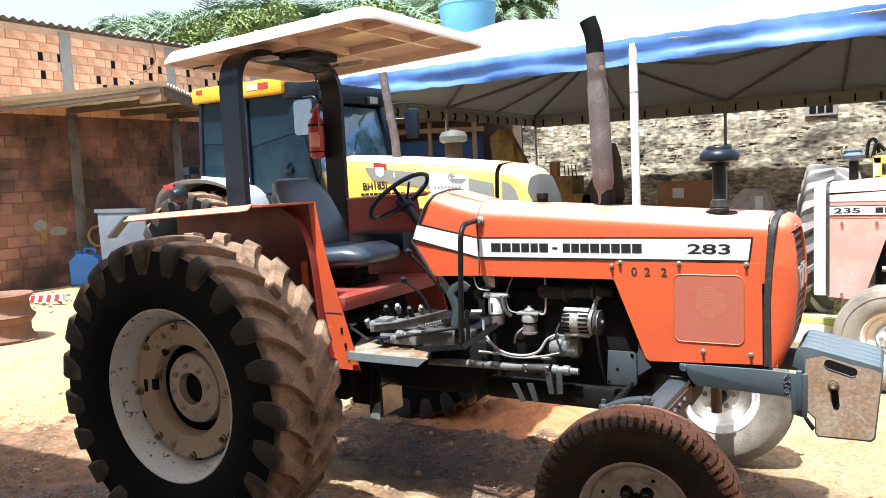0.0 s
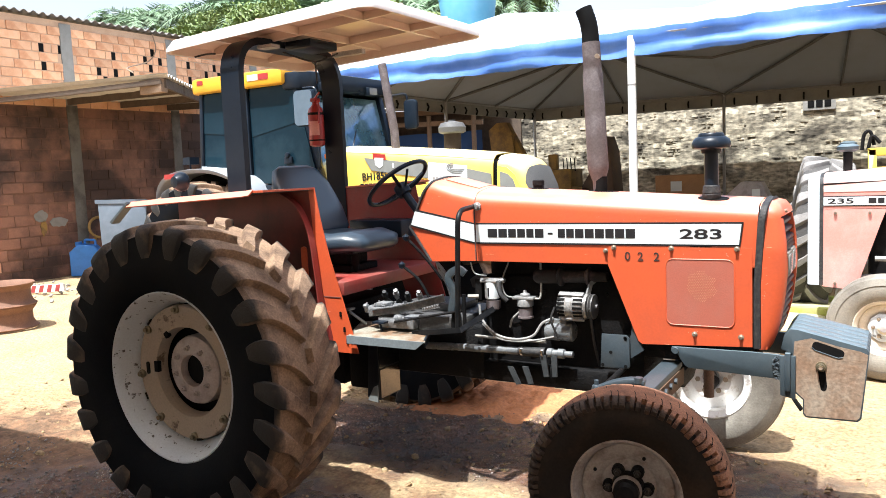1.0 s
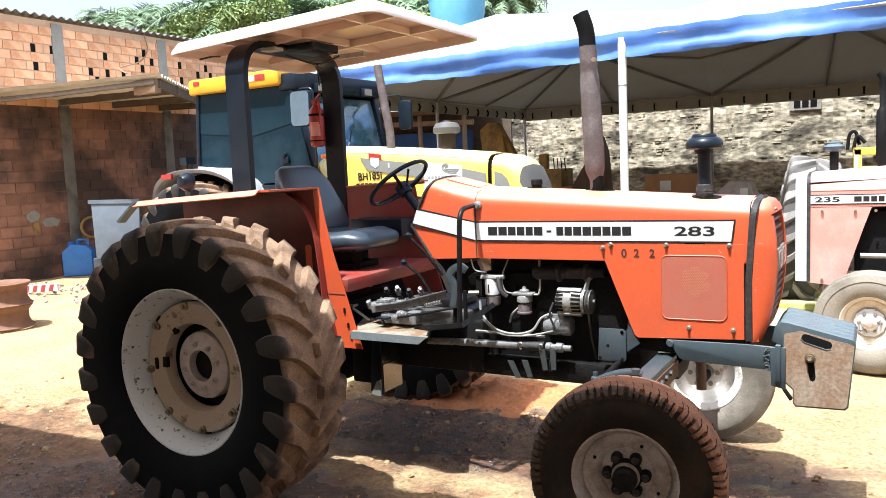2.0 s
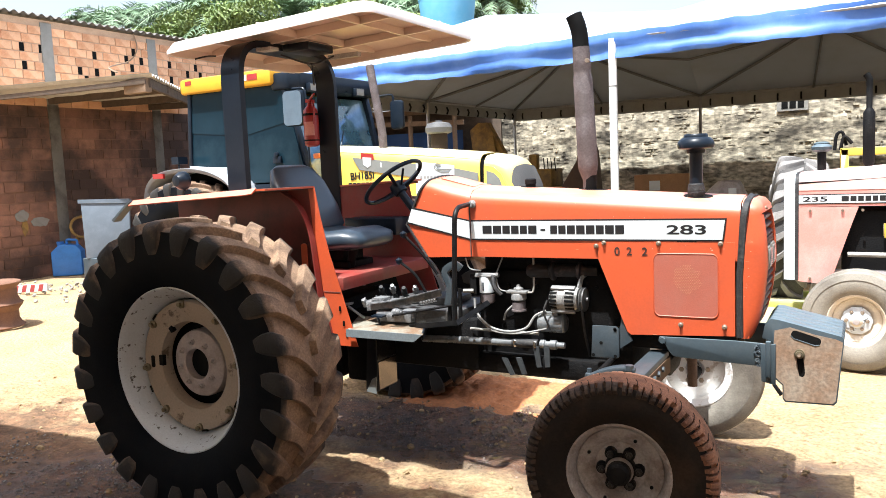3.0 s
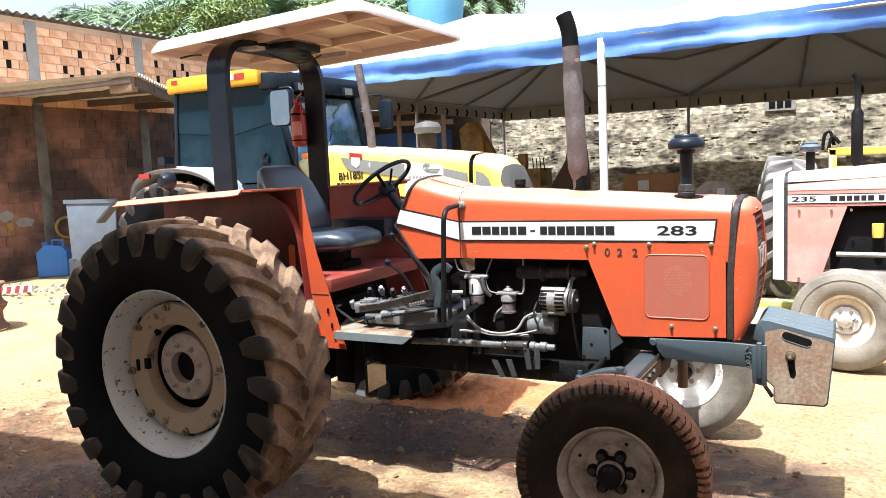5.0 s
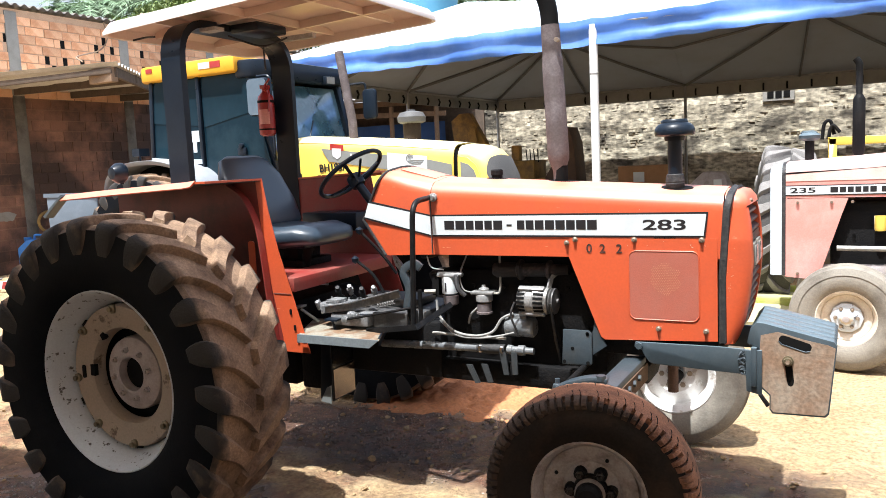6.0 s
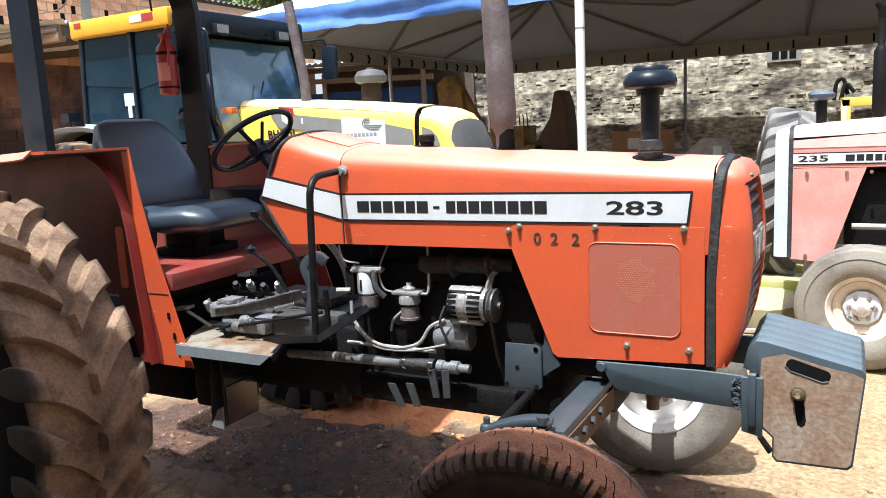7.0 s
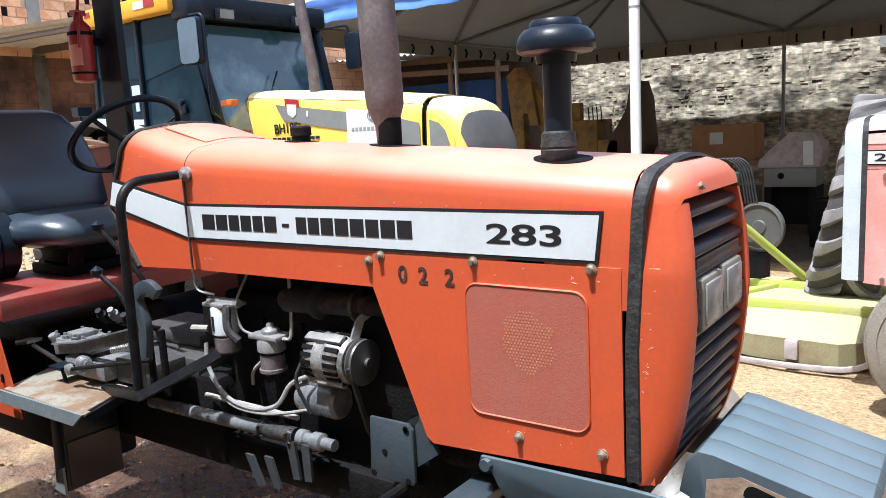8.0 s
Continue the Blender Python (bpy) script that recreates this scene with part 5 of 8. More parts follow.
for i in range(5):
    y0 = 3.795 + i * 0.0815
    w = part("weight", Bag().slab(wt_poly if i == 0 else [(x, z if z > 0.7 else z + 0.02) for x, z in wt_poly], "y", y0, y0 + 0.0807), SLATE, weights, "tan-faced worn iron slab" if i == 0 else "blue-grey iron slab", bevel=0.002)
    if i == 0:
        slant = Matrix.Translation((0.2, 0, 0.946)) @ Matrix.Rotation(radians(17), 4, "Y")
        part("slot", Bag().slab(roundrect(-0.068, -0.02, 0.068, 0.02, 0.018), "y", y0 - 0.0015, y0 + 0.01).move(slant), SOOT, w, "dark carrying slot")
        part("slot_lip", Bag().tube([slant @ Vector(p) for p in ((-0.066, y0 - 0.001, -0.012), (-0.05, y0 - 0.001, -0.022), (0.05, y0 - 0.001, -0.022), (0.066, y0 - 0.001, -0.012))], 0.003, 6), SLATE, w)
        part("slot", Bag().slab([(0.158, 0.855), (0.188, 0.855), (0.192, 0.825), (0.197, 0.775), (0.194, 0.758), (0.184, 0.75), (0.172, 0.756), (0.168, 0.775), (0.162, 0.82)], "y", y0 - 0.0015, y0 + 0.01), SOOT, w, "dark bolt slot")
        part("weight_bolt", Bag().lathe([(0.024, 0), (0.024, 0.007), (0.018, 0.008), (0.017, 0.026), (0.011, 0.027), (0.011, 0.033)], (0.172, y0 - 0.0005, 0.866), (0, -1, 0), 12), OLDBOLT, w)
        part("bolt_core", Bag().cyl((0.172, y0 - 0.034, 0.866), (0.172, y0 - 0.036, 0.866), 0.009, n=6), RUSTY, w)
        part("worn_face", Bag().slab([(0.062, 0.74), (0.101, 0.705), (0.101, 0.64), (0.112, 0.625), (0.318, 0.63), (0.331, 0.645), (0.36, 0.935), (0.33, 0.948), (0.24, 0.965), (0.13, 0.995), (0.06, 0.975), (0.056, 0.915)], "y", y0 - 0.0008, y0 + 0.004), RUSTY, w, "bare tan rusty face")

# front axle
AX = mat("rusty_axle_web", (0.12, 0.07, 0.042), 0.8, second=(0.07, 0.045, 0.03), scale=10, grain=0.2, bump=0.3)
axle = part("front_axle", Bag().tube([(-0.525, 3.84, 0.765), (-0.525, C - 0.1, 0.70), (-0.525, C + 0.1, 0.70), (-0.525, 2 * C - 3.84, 0.765)], 0, flat=(0.10, 0.09)), IRON, tractor, bevel=0.008)
for s in (-1, 1):
    def Y(y):
        return C + s * (C - y)
    arm = part("axle_extension", Bag().tube([(-0.525, Y(3.34), 0.79), (-0.525, Y(3.90), 0.785)], 0, flat=(0.1, 0.05)), DARKSLATE, axle, "blue-grey axle extension", bevel=0.01)
    part("extension_web", Bag().tube([(-0.475, Y(3.36), 0.745), (-0.475, Y(3.90), 0.735)], 0, flat=(0.012, 0.085)), AX, axle, "rusty web")
    for k in range(4):
        part("axle_bolt", Bag().cyl((-0.47, Y(3.42 + 0.095 * k), 0.755), (-0.456, Y(3.42 + 0.095 * k), 0.755), 0.015, n=6), DARKSLATE, axle)
    part("kingpin", Bag().cyl((-0.525, Y(3.31), 0.36), (-0.525, Y(3.31), 0.80), 0.032).cyl((-0.525, Y(3.31), 0.62), (-0.525, Y(3.31), 0.78), 0.045), AX, axle, "worn king pin")
    part("spindle", Bag().cyl((-0.525, Y(3.31), 0.42), (-0.525, Y(3.15), 0.42), 0.035), IRON, axle)
    part("steering_arm", Bag().tube(spline([(-0.51, Y(3.33), 0.84), (-0.57, Y(3.32), 0.848), (-0.65, Y(3.31), 0.83), (-0.735, Y(3.32), 0.79)], 5), 0, flat=(0.055, 0.03)), DARKSLATE, axle, "blue-grey bent steering arm", bevel=0.008)
    part("arm_nut", Bag().cyl((-0.535, Y(3.31), 0.845), (-0.535, Y(3.31), 0.87), 0.022, n=6), DARKSLATE, axle)
    part("ball_joint", Bag().lathe([(0.018, -0.03), (0.024, 0), (0.02, 0.015), (0.011, 0.02), (0.011, 0.04)], (-0.735, Y(3.32), 0.795), n=14), DARKSLATE, axle)
part("track_rod", Bag().tube([(-0.74, 3.37, 0.765), (-0.78, C, 0.75), (-0.74, 2 * C - 3.37, 0.765)], 0.016), IRON, axle)

# platform, steps, levers
part("footplate", Bag().slab([(-2.29, 3.48), (-1.76, 3.47), (-1.97, 3.92), (-2.5, 3.92)], "z", 0.895, 0.903), mat("dusty_footplate", (0.24, 0.225, 0.18), 0.55, second=(0.17, 0.095, 0.05), amount=0.9, scale=5, edge=(0.48, 0.58), grain=0.2, bump=0.2), tractor, "worn dusty steel footplate", bevel=0.002)
part("footplate_lip", Bag().slab([(-2.29, 0.858), (-1.82, 0.858), (-1.76, 0.904), (-2.29, 0.904)], "y", 3.462, 3.47), mat("grey_lip_paint", (0.17, 0.195, 0.205), 0.5, scale=8, bump=0.1), tractor, "grey footplate lip")
part("step_edge", Bag().tube([(-1.78, 3.50, 0.885), (-1.95, 3.86, 0.885)], 0, flat=(0.01, 0.04)), BLACKPAINT, tractor)
part("handrail_brace", Bag().tube([(-1.95, 3.66, 0.90), (-1.58, 3.56, 0.965), (-1.5, 3.8, 1.04)], 0, flat=(0.03, 0.03)), BLACKTUBE, tractor)
part("tool_box", Bag().slab([(-2.262, 0.50), (-2.173, 0.49), (-2.173, 0.862), (-2.235, 0.862)], "y", 3.6, 3.82), mat("dull_black_sheet", (0.012, 0.0135, 0.016), 0.4, spec=0.3, scale=6, grain=0.1, bump=0.03), tractor, "black steel box hung under the footplate", bevel=0.003)
# pale grey here stands for sky mirrored at the box's foot
part("box_gusset", Bag().slab([(-2.252, 0.488), (-2.178, 0.48), (-2.178, 0.585), (-2.205, 0.572)], "y", 3.588, 3.597), GREYDECAL, tractor, "corner plate, its sky reflection painted pale grey")
part("end_sheet", Bag().box(-2.172, 3.61, 0.5, -2.167, 3.815, 0.672), mat("burnished_dark_sheet", (0.15, 0.125, 0.11), 0.16, 0.9, second=(0.09, 0.08, 0.075), scale=9, grain=0.1, bump=0.02), tractor, "shiny dark lower end of the box")
part("box_end", Bag().box(-2.172, 3.605, 0.682, -2.168, 3.815, 0.858), GLOSSBLACK, tractor, "glossy black end of the box")
part("clutch_housing", Bag().box(-2.5, 3.74, 0.5, -2.27, 3.95, 0.88), IRON, tractor, bevel=0.02)
part("pedal", Bag().box(-2.2, 3.6, 0.955, -2.12, 3.66, 0.965).cyl((-2.15, 3.63, 0.9), (-2.17, 3.63, 0.96), 0.007), BLACKPAINT, tractor)
part("seat_floor", Bag().box(-2.95, 3.53, 1.125, -2.34, 4.59, 1.205), RED, tractor, "dull red floor panel under the seat", bevel=0.008)
part("gear_cover", Bag().box(-2.3, 3.86, 0.9, -1.7, 4.3, 0.98).box(-2.2, 3.95, 0.98, -1.8, 4.2, 1.03), GEARGREY, tractor, "grey gearbox cover", bevel=0.015)
LINKGREY = mat("worn_link_grey", (0.21, 0.215, 0.22), 0.3, spec=0.9, second=(0.05, 0.05, 0.05), amount=0.8, scale=9, grain=0.3, bump=0.3)
vb = part("valve_block", Bag().box(-2.31, 3.68, 1.0, -2.05, 3.8, 1.035).box(-2.24, 3.7, 1.035, -2.16, 3.78, 1.06).box(-2.13, 3.7, 1.035, -2.08, 3.78, 1.05).cyl((-2.3, 3.675, 1.05), (-2.3, 3.7, 1.0), 0.016, n=10), LINKGREY, tractor, "grey control valve with bolts", bevel=0.005)
for k in range(9):
    part("valve_bolt", Bag().lathe([(0.011, 0), (0.011, 0.012), (0.006, 0.014), (0.006, 0.024)], (-2.3 + 0.03 * k, 3.695 + 0.085 * (k % 2), 1.034), (0, 0, 1), 6), LINKGREY, vb)
part("valve_base", Bag().box(-2.2, 3.66, 0.92, -1.95, 3.8, 0.985).cyl((-2.06, 3.66, 0.96), (-2.06, 3.63, 0.96), 0.014), LINKGREY, tractor, bevel=0.008)
part("lever_boss", Bag().lathe([(0.016, -0.03), (0.026, -0.028), (0.026, 0.0), (0.02, 0.004), (0.02, 0.03), (0.012, 0.032), (0.012, 0.045)], (-2.03, 3.64, 0.985), (1, -0.25, 0.1), 14), LINKGREY, tractor, "bright cast lever boss")
for k in range(4):
    cp = part("coupling", Bag().lathe([(0.014, 0), (0.014, 0.02), (0.02, 0.024), (0.02, 0.05), (0.013, 0.054), (0.013, 0.075)], (-2.3 + 0.085 * k, 3.9, 1.045 + 0.012 * (k % 2)), (0.25, -0.6, 0.75), 10), LINKGREY if k % 2 else BLACKTUBE, tractor, "hose coupling")
    part("coupling_hose", Bag().tube(spline([(-2.3 + 0.085 * k, 3.9, 1.05), (-2.33 + 0.085 * k, 3.98, 1.02), (-2.38 + 0.06 * k, 4.05, 1.0)], 4), 0.011, 8), BLACKTUBE, cp)
part("side_pedal", Bag().slab([(-2.47, 1.0), (-2.38, 1.015), (-2.375, 1.03), (-2.47, 1.018)], "y", 3.62, 3.68).cyl((-2.4, 3.65, 1.005), (-2.33, 3.72, 0.92), 0.009, n=8), LINKGREY, tractor, "small bare steel pedal", bevel=0.003)
part("return_spring", Bag().tube([Vector((-1.88 + 0.0016 * k, 3.66 + 0.011 * math.cos(k * 0.9), 1.045 + 0.0004 * k + 0.011 * math.sin(k * 0.9))) for k in range(70)], 0.0022, 5), ALU, tractor, "thin return spring")
part("link_box", Bag().box(-1.94, 3.7, 0.915, -1.72, 3.83, 1.0), GEARGREY, tractor, bevel=0.006)
part("lift_link", Bag().tube([(-2.27, 3.67, 1.0), (-2.05, 3.67, 1.035), (-1.74, 3.67, 1.115)], 0, flat=(0.014, 0.042)), LINKGREY, tractor, "grey linkage channel", bevel=0.003)
part("link_lip", Bag().tube([(-2.24, 3.655, 1.028), (-2.05, 3.655, 1.058), (-1.74, 3.655, 1.138)], 0, flat=(0.03, 0.006)), LINKGREY, tractor)
part("link_rod", Bag().tube([(-2.06, 3.6, 0.97), (-1.6, 3.62, 1.06)], 0.007, 8), IRON, tractor)
part("link_eye", Bag().lathe([(0.012, -0.012), (0.02, -0.008), (0.02, 0.008), (0.012, 0.012)], (-2.06, 3.6, 0.97), (0, 1, 0), 12), LINKGREY, tractor)
part("lift_hook", Bag().tube(spline([(-1.69, 3.66, 1.04), (-1.67, 3.66, 1.15), (-1.70, 3.66, 1.24), (-1.64, 3.66, 1.285), (-1.60, 3.67, 1.26)], 5), 0, flat=(0.026, 0.04)), DARKSLATE, tractor, "grey curved lift hook", bevel=0.006)
for x in (-1.69, -1.62):
    part("link_post", Bag().tube([(x, 3.68, 0.92), (x, 3.68, 1.14)], 0.012, 8), IRON, tractor)
for pts in ([(-1.9, 3.78, 1.08), (-1.97, 3.77, 1.2), (-2.07, 3.75, 1.285)], [(-1.84, 3.82, 1.2), (-1.92, 3.79, 1.32), (-2.03, 3.75, 1.45)]):
    lev = part("lever", Bag().tube(spline(pts, 4), 0.009, 8), BLACKTUBE, tractor)
    part("lever_knob", Bag().lathe([(0.001, -0.024), (0.018, -0.012), (0.022, 0.008), (0.001, 0.024)], pts[-1], n=12), BLACKPAINT, lev)
drum = part("air_reservoir", Bag().lathe([(0.06, 0), (0.13, 0.005), (0.14, 0.02), (0.135, 0.05), (0.145, 0.06), (0.145, 0.09), (0.135, 0.1), (0.14, 0.16), (0.12, 0.175)], (-2.87, 3.66, 1.34), (0.1, 1, 0), 28), BLACKPAINT, tractor, "round black ribbed canister")
part("bracket_strap", Bag().tube([(-2.76, 3.62, 1.21), (-2.80, 3.64, 1.3)], 0, flat=(0.03, 0.01)), ORANGE, tractor)
rail = part("handrail", Bag().tube(rounded([(-1.60, 3.80, 1.625), (-1.57, 3.56, 1.615), (-1.605, 3.57, 0.95)], 0.09, 6), 0.0145, 12), BLACKTUBE, tractor, "black bent tube handrail")
part("handrail_bolt", Bag().lathe([(0.024, 0), (0.024, 0.012), (0.014, 0.016), (0.014, 0.03)], (-1.58, 3.812, 1.625), (0, -1, 0), 12), ALU, rail)
part("seam_strip", Bag().tube([(SEAM, near - 0.002, 1.32), (SEAM, near - 0.002, 1.64)], 0, flat=(0.008, 0.004)), RUST, cowl)

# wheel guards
# shade inside and below the guard, put into these two colours
SHADERED = mat("shaded_dark_red", (0.15, 0.018, 0.014), 0.5, second=(0.05, 0.012, 0.01), amount=0.8, scale=4, grain=0.12, bump=0.06)
UNDERSHADE = mat("underside_shade_black", (0.018, 0.013, 0.011), 0.5, second=(0.07, 0.045, 0.03), amount=0.7, scale=7, grain=0.2, bump=0.2)
def guard(s, label):
    """s: -1 near, 1 far."""
    def Y(y):
        return C + s * (C - y)
    g = part("wheel_guard", Bag().slab([(-3.66, 1.1), (-3.66, 1.708), (-2.75, 1.75), (-2.54, 1.76), (-2.527, 1.59), (-2.515, 1.366), (-2.469, 1.121), (-2.418, 0.875), (-2.415, 0.79), (-2.56, 0.79), (-2.66, 1.1)], "y", Y(3.50), Y(3.506)), SHADERED if s < 0 else RED, tractor, label)
    # sunlit strip, split from the inner plate along the shadow's edge
    part("guard_front", Bag().slab([(-2.54, 1.761), (-2.495, 1.762), (-2.462, 1.575), (-2.414, 1.367), (-2.338, 1.126), (-2.235, 0.79), (-2.415, 0.79), (-2.418, 0.875), (-2.469, 1.121), (-2.515, 1.366), (-2.527, 1.59)], "y", Y(3.50), Y(3.506)), ORANGE if s < 0 else RED, g, "sunlit front strip painted bright orange")
    top = [(-3.68, Y(3.145)), (-2.63, Y(3.145)), (-2.58, Y(3.16)), (-2.5, Y(3.47)), (-2.5, Y(3.51)), (-3.68, Y(3.51))]
    def drop(x):
        return -0.045 * max(0.0, min(1.0, (-2.72 - x) / 0.96))
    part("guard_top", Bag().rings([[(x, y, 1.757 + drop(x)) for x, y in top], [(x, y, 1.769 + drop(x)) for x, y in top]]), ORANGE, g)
    part("guard_lip", Bag().rings([[(x, Y(y), z + dz) for y, z in ((3.106, 1.738), (3.11, 1.732), (3.15, 1.757), (3.148, 1.7695))] for x, dz in ((-3.68, -0.045), (-3.3, -0.026), (-2.8, -0.004), (-2.7, 0.0), (-2.64, 0.006))]), ORANGE, g, "orange rolled lip, glare painted pale on it")
    part("guard_flange", Bag().tube(spline([(-2.72, Y(3.47), 1.74), (-2.60, Y(3.47), 1.66), (-2.52, Y(3.47), 1.5), (-2.49, Y(3.47), 1.3), (-2.47, Y(3.47), 1.08), (-2.44, Y(3.475), 0.8)], 5), 0, flat=(0.006, 0.05), up=(0, 1, 0)), RED, g)
    # thin dark sheet added for the shade under the top
    part("guard_dark_sheet", Bag().rings([[(x, y, 1.7545 + drop(x) - 0.0015) for x, y in top], [(x, y, 1.7565 + drop(x) - 0.0015) for x, y in top]]), UNDERSHADE, g, "dark sheet for shade below the guard")
    part("guard_tail", Bag().slab([(-3.67, 1.712), (-3.675, 1.724), (-3.85, 1.60), (-3.835, 1.588)], "y", Y(3.11), Y(3.17)), SLATE, g)
    for z in (1.02, 0.93, 0.86):
        part("bolt_hole", Bag().slab(roundrect(-2.302 - (z - 0.8) * 0.25, z - 0.016, -2.288 - (z - 0.8) * 0.25, z + 0.016, 0.006), "y", Y(3.4985), Y(3.494)), SOOT, g)
    part("seam", Bag().box(-2.465, min(Y(3.4985), Y(3.4965)), 1.119, -2.34, max(Y(3.4985), Y(3.4965)), 1.122), RUST, g)
    # slot-shaped patch of sun, added as an orange sliver
    part("guard_sun_patch", Bag().slab(roundrect(-2.6, 1.14, -2.555, 1.42, 0.018), "y", Y(3.47), Y(3.476)), ORANGE, g, "narrow patch of sun painted orange")
    return g
guard(-1, "orange wheel guard, inner shade painted dark red")
guard(1, "red far wheel guard")
lampg = part("work_lamp", Bag().lathe([(0.001, -0.05), (0.035, -0.045), (0.058, -0.01), (0.06, 0.02), (0.055, 0.03)], (-3.36, 3.27, 1.835), (0.1, 1, 0), 24), BLACKPAINT, tractor, "round black work lamp")
part("lens", Bag().lathe([(0.054, 0.028), (0.03, 0.036), (0.001, 0.038)], (-3.36, 3.27, 1.835), (0.1, 1, 0), 24, caps=False), LAMPGLASS, lampg)
part("lamp_stem", Bag().cyl((-3.36, 3.29, 1.77), (-3.36, 3.29, 1.80), 0.012), BLACKPAINT, lampg)

# seat
SY = 4.05
def cushion(rows):
    """Rounded cross-sections: centre, half width, half thickness, the way of thickness."""
    b = Bag()
    rr = []
    for c, w, h, up in rows:
        c, up = Vector(c), Vector(up).normalized()
        rr.append([c + Vector((0, 1, 0)) * (w * (abs(math.cos(a)) ** 0.45) * math.copysign(1, math.cos(a))) + up * (h * (abs(math.sin(a)) ** 0.7) * math.copysign(1, math.sin(a))) for a in [2 * math.pi * k / 28 for k in range(28)]])
    return b.rings(rr)
seat = thing("seat", (-2.75, SY, 1.17), "black vinyl tractor seat on a sprung base", "seat")
part("backrest", cushion([((-2.88, SY, 1.42), 0.19, 0.03, (1, 0, 0.35)), ((-2.90, SY, 1.47), 0.265, 0.07, (1, 0, 0.35)), ((-2.97, SY, 1.6), 0.29, 0.075, (1, 0, 0.33)), ((-3.06, SY, 1.78), 0.275, 0.055, (1, 0, 0.3)), ((-3.11, SY, 1.88), 0.215, 0.04, (1, 0, 0.3)), ((-3.12, SY, 1.908), 0.15, 0.014, (1, 0, 0.3))]), VINYL, seat, angle=60)
part("cushion", cushion([((-2.93, SY, 1.41), 0.2, 0.03, (0, 0, 1)), ((-2.88, SY, 1.415), 0.255, 0.06, (0, 0, 1)), ((-2.7, SY, 1.39), 0.27, 0.07, (0, 0, 1)), ((-2.54, SY, 1.405), 0.27, 0.07, (0, 0, 1)), ((-2.44, SY, 1.395), 0.235, 0.055, (0, 0, 1)), ((-2.41, SY, 1.385), 0.17, 0.02, (0, 0, 1))]), VINYL, seat, angle=60)
part("seat_pan", Bag().box(-2.9, SY - 0.2, 1.33, -2.5, SY + 0.2, 1.36), BLACKPAINT, seat, bevel=0.01)
part("suspension", Bag().box(-2.84, SY - 0.15, 1.205, -2.56, SY + 0.15, 1.25).box(-2.8, SY - 0.12, 1.25, -2.62, SY + 0.12, 1.335).cyl((-2.58, SY - 0.1, 1.21), (-2.54, SY - 0.1, 1.35), 0.03), IRON, seat, "black sprung base", bevel=0.008)
part("console", Bag().box(-2.95, 4.42, 1.38, -2.5, 4.62, 1.505), BLACKPAINT, tractor, "black side console", bevel=0.01)
# steering
wc, wa = Vector((-2.275, C, 1.765)), Vector((-0.62, 0, 0.78)).normalized()
sw = part("steering_wheel", Bag().lathe([(0.215 + 0.014 * math.cos(t), 0.014 * math.sin(t)) for t in [2 * math.pi * k / 10 for k in range(10)]], wc, wa, 44, loop=True), BLACKPAINT, tractor, "black three-spoke steering wheel")
q = wa.to_track_quat("Z", "Y")
for k in range(3):
    a = 2 * math.pi * k / 3 + 0.5
    d = q @ Vector((math.cos(a), math.sin(a), 0))
    part("spoke", Bag().tube([wc - wa * 0.05 + d * 0.02, wc - wa * 0.03 + d * 0.12, wc + d * 0.208], 0, flat=(0.022, 0.008)), BLACKPAINT, sw)
part("wheel_hub", Bag().lathe([(0.045, -0.09), (0.05, -0.06), (0.045, -0.02), (0.03, -0.015)], wc, wa, 20), BLACKPAINT, sw)
part("steering_column", Bag().cyl(wc - wa * 0.07, wc - wa * 0.42, 0.026), BLACKPAINT, sw)
part("throttle_lever", Bag().tube([wc - wa * 0.08, wc - wa * 0.0 + q @ Vector((0.05, 0.14, 0))], 0.008), BLACKPAINT, sw)

# roll bar and canopy
RX = -3.11
rops = part("roll_bar", Bag().tube(rounded([(RX, 3.52, 1.752), (RX, 3.52, 2.70), (RX - 0.08, 4.62, 2.71), (RX - 0.08, 4.62, 1.0)], 0.24, 7), 0, flat=(0.155, 0.045), up=(0, 1, 0)), BLACKPAINT, tractor, "black flat-sided roll bar")
canopy = thing("canopy", (-2.8, 4.12, 2.7), "cream fibreglass sun canopy bolted to the roll bar", "canopy")
CX0, CX1, CY0, CY1 = -3.64, -2.0, 3.43, 4.82
def cz(x):
    return 2.66 + (x - CX0) * 0.045
def ringc(inset, dz, r=0.10):
    return [(u, w, cz(u) + dz) for u, w in roundrect(CX0 + inset, CY0 + inset, CX1 - inset, CY1 - inset, r, 5)]
b = Bag().rings([ringc(0.018, 0.004), ringc(0, 0), ringc(0.0, 0.022), ringc(0.03, 0.072), ringc(0.12, 0.096), ringc(0.3, 0.106)], caps=False)
n = len(ringc(0, 0))
b.add(ringc(0.3, 0.106), [tuple(range(n))])
part("canopy_top", b, CANWHITE, canopy, "white sunlit canopy shell", angle=50)
b = Bag().rings([ringc(0.018, 0.004), ringc(0.03, 0.058), ringc(0.13, 0.082), ringc(0.3, 0.088)], caps=False)
b.add(ringc(0.3, 0.088), [tuple(range(n - 1, -1, -1))])
part("canopy_lining", b, CREAM, canopy, "cream canopy underside", angle=50)
for x0 in (-3.3, -2.85, -2.35):
    part("canopy_rib", Bag().box(x0, CY0 + 0.05, cz(x0) + 0.04, x0 + 0.02, CY1 - 0.05, cz(x0) + 0.087), CREAM, canopy)
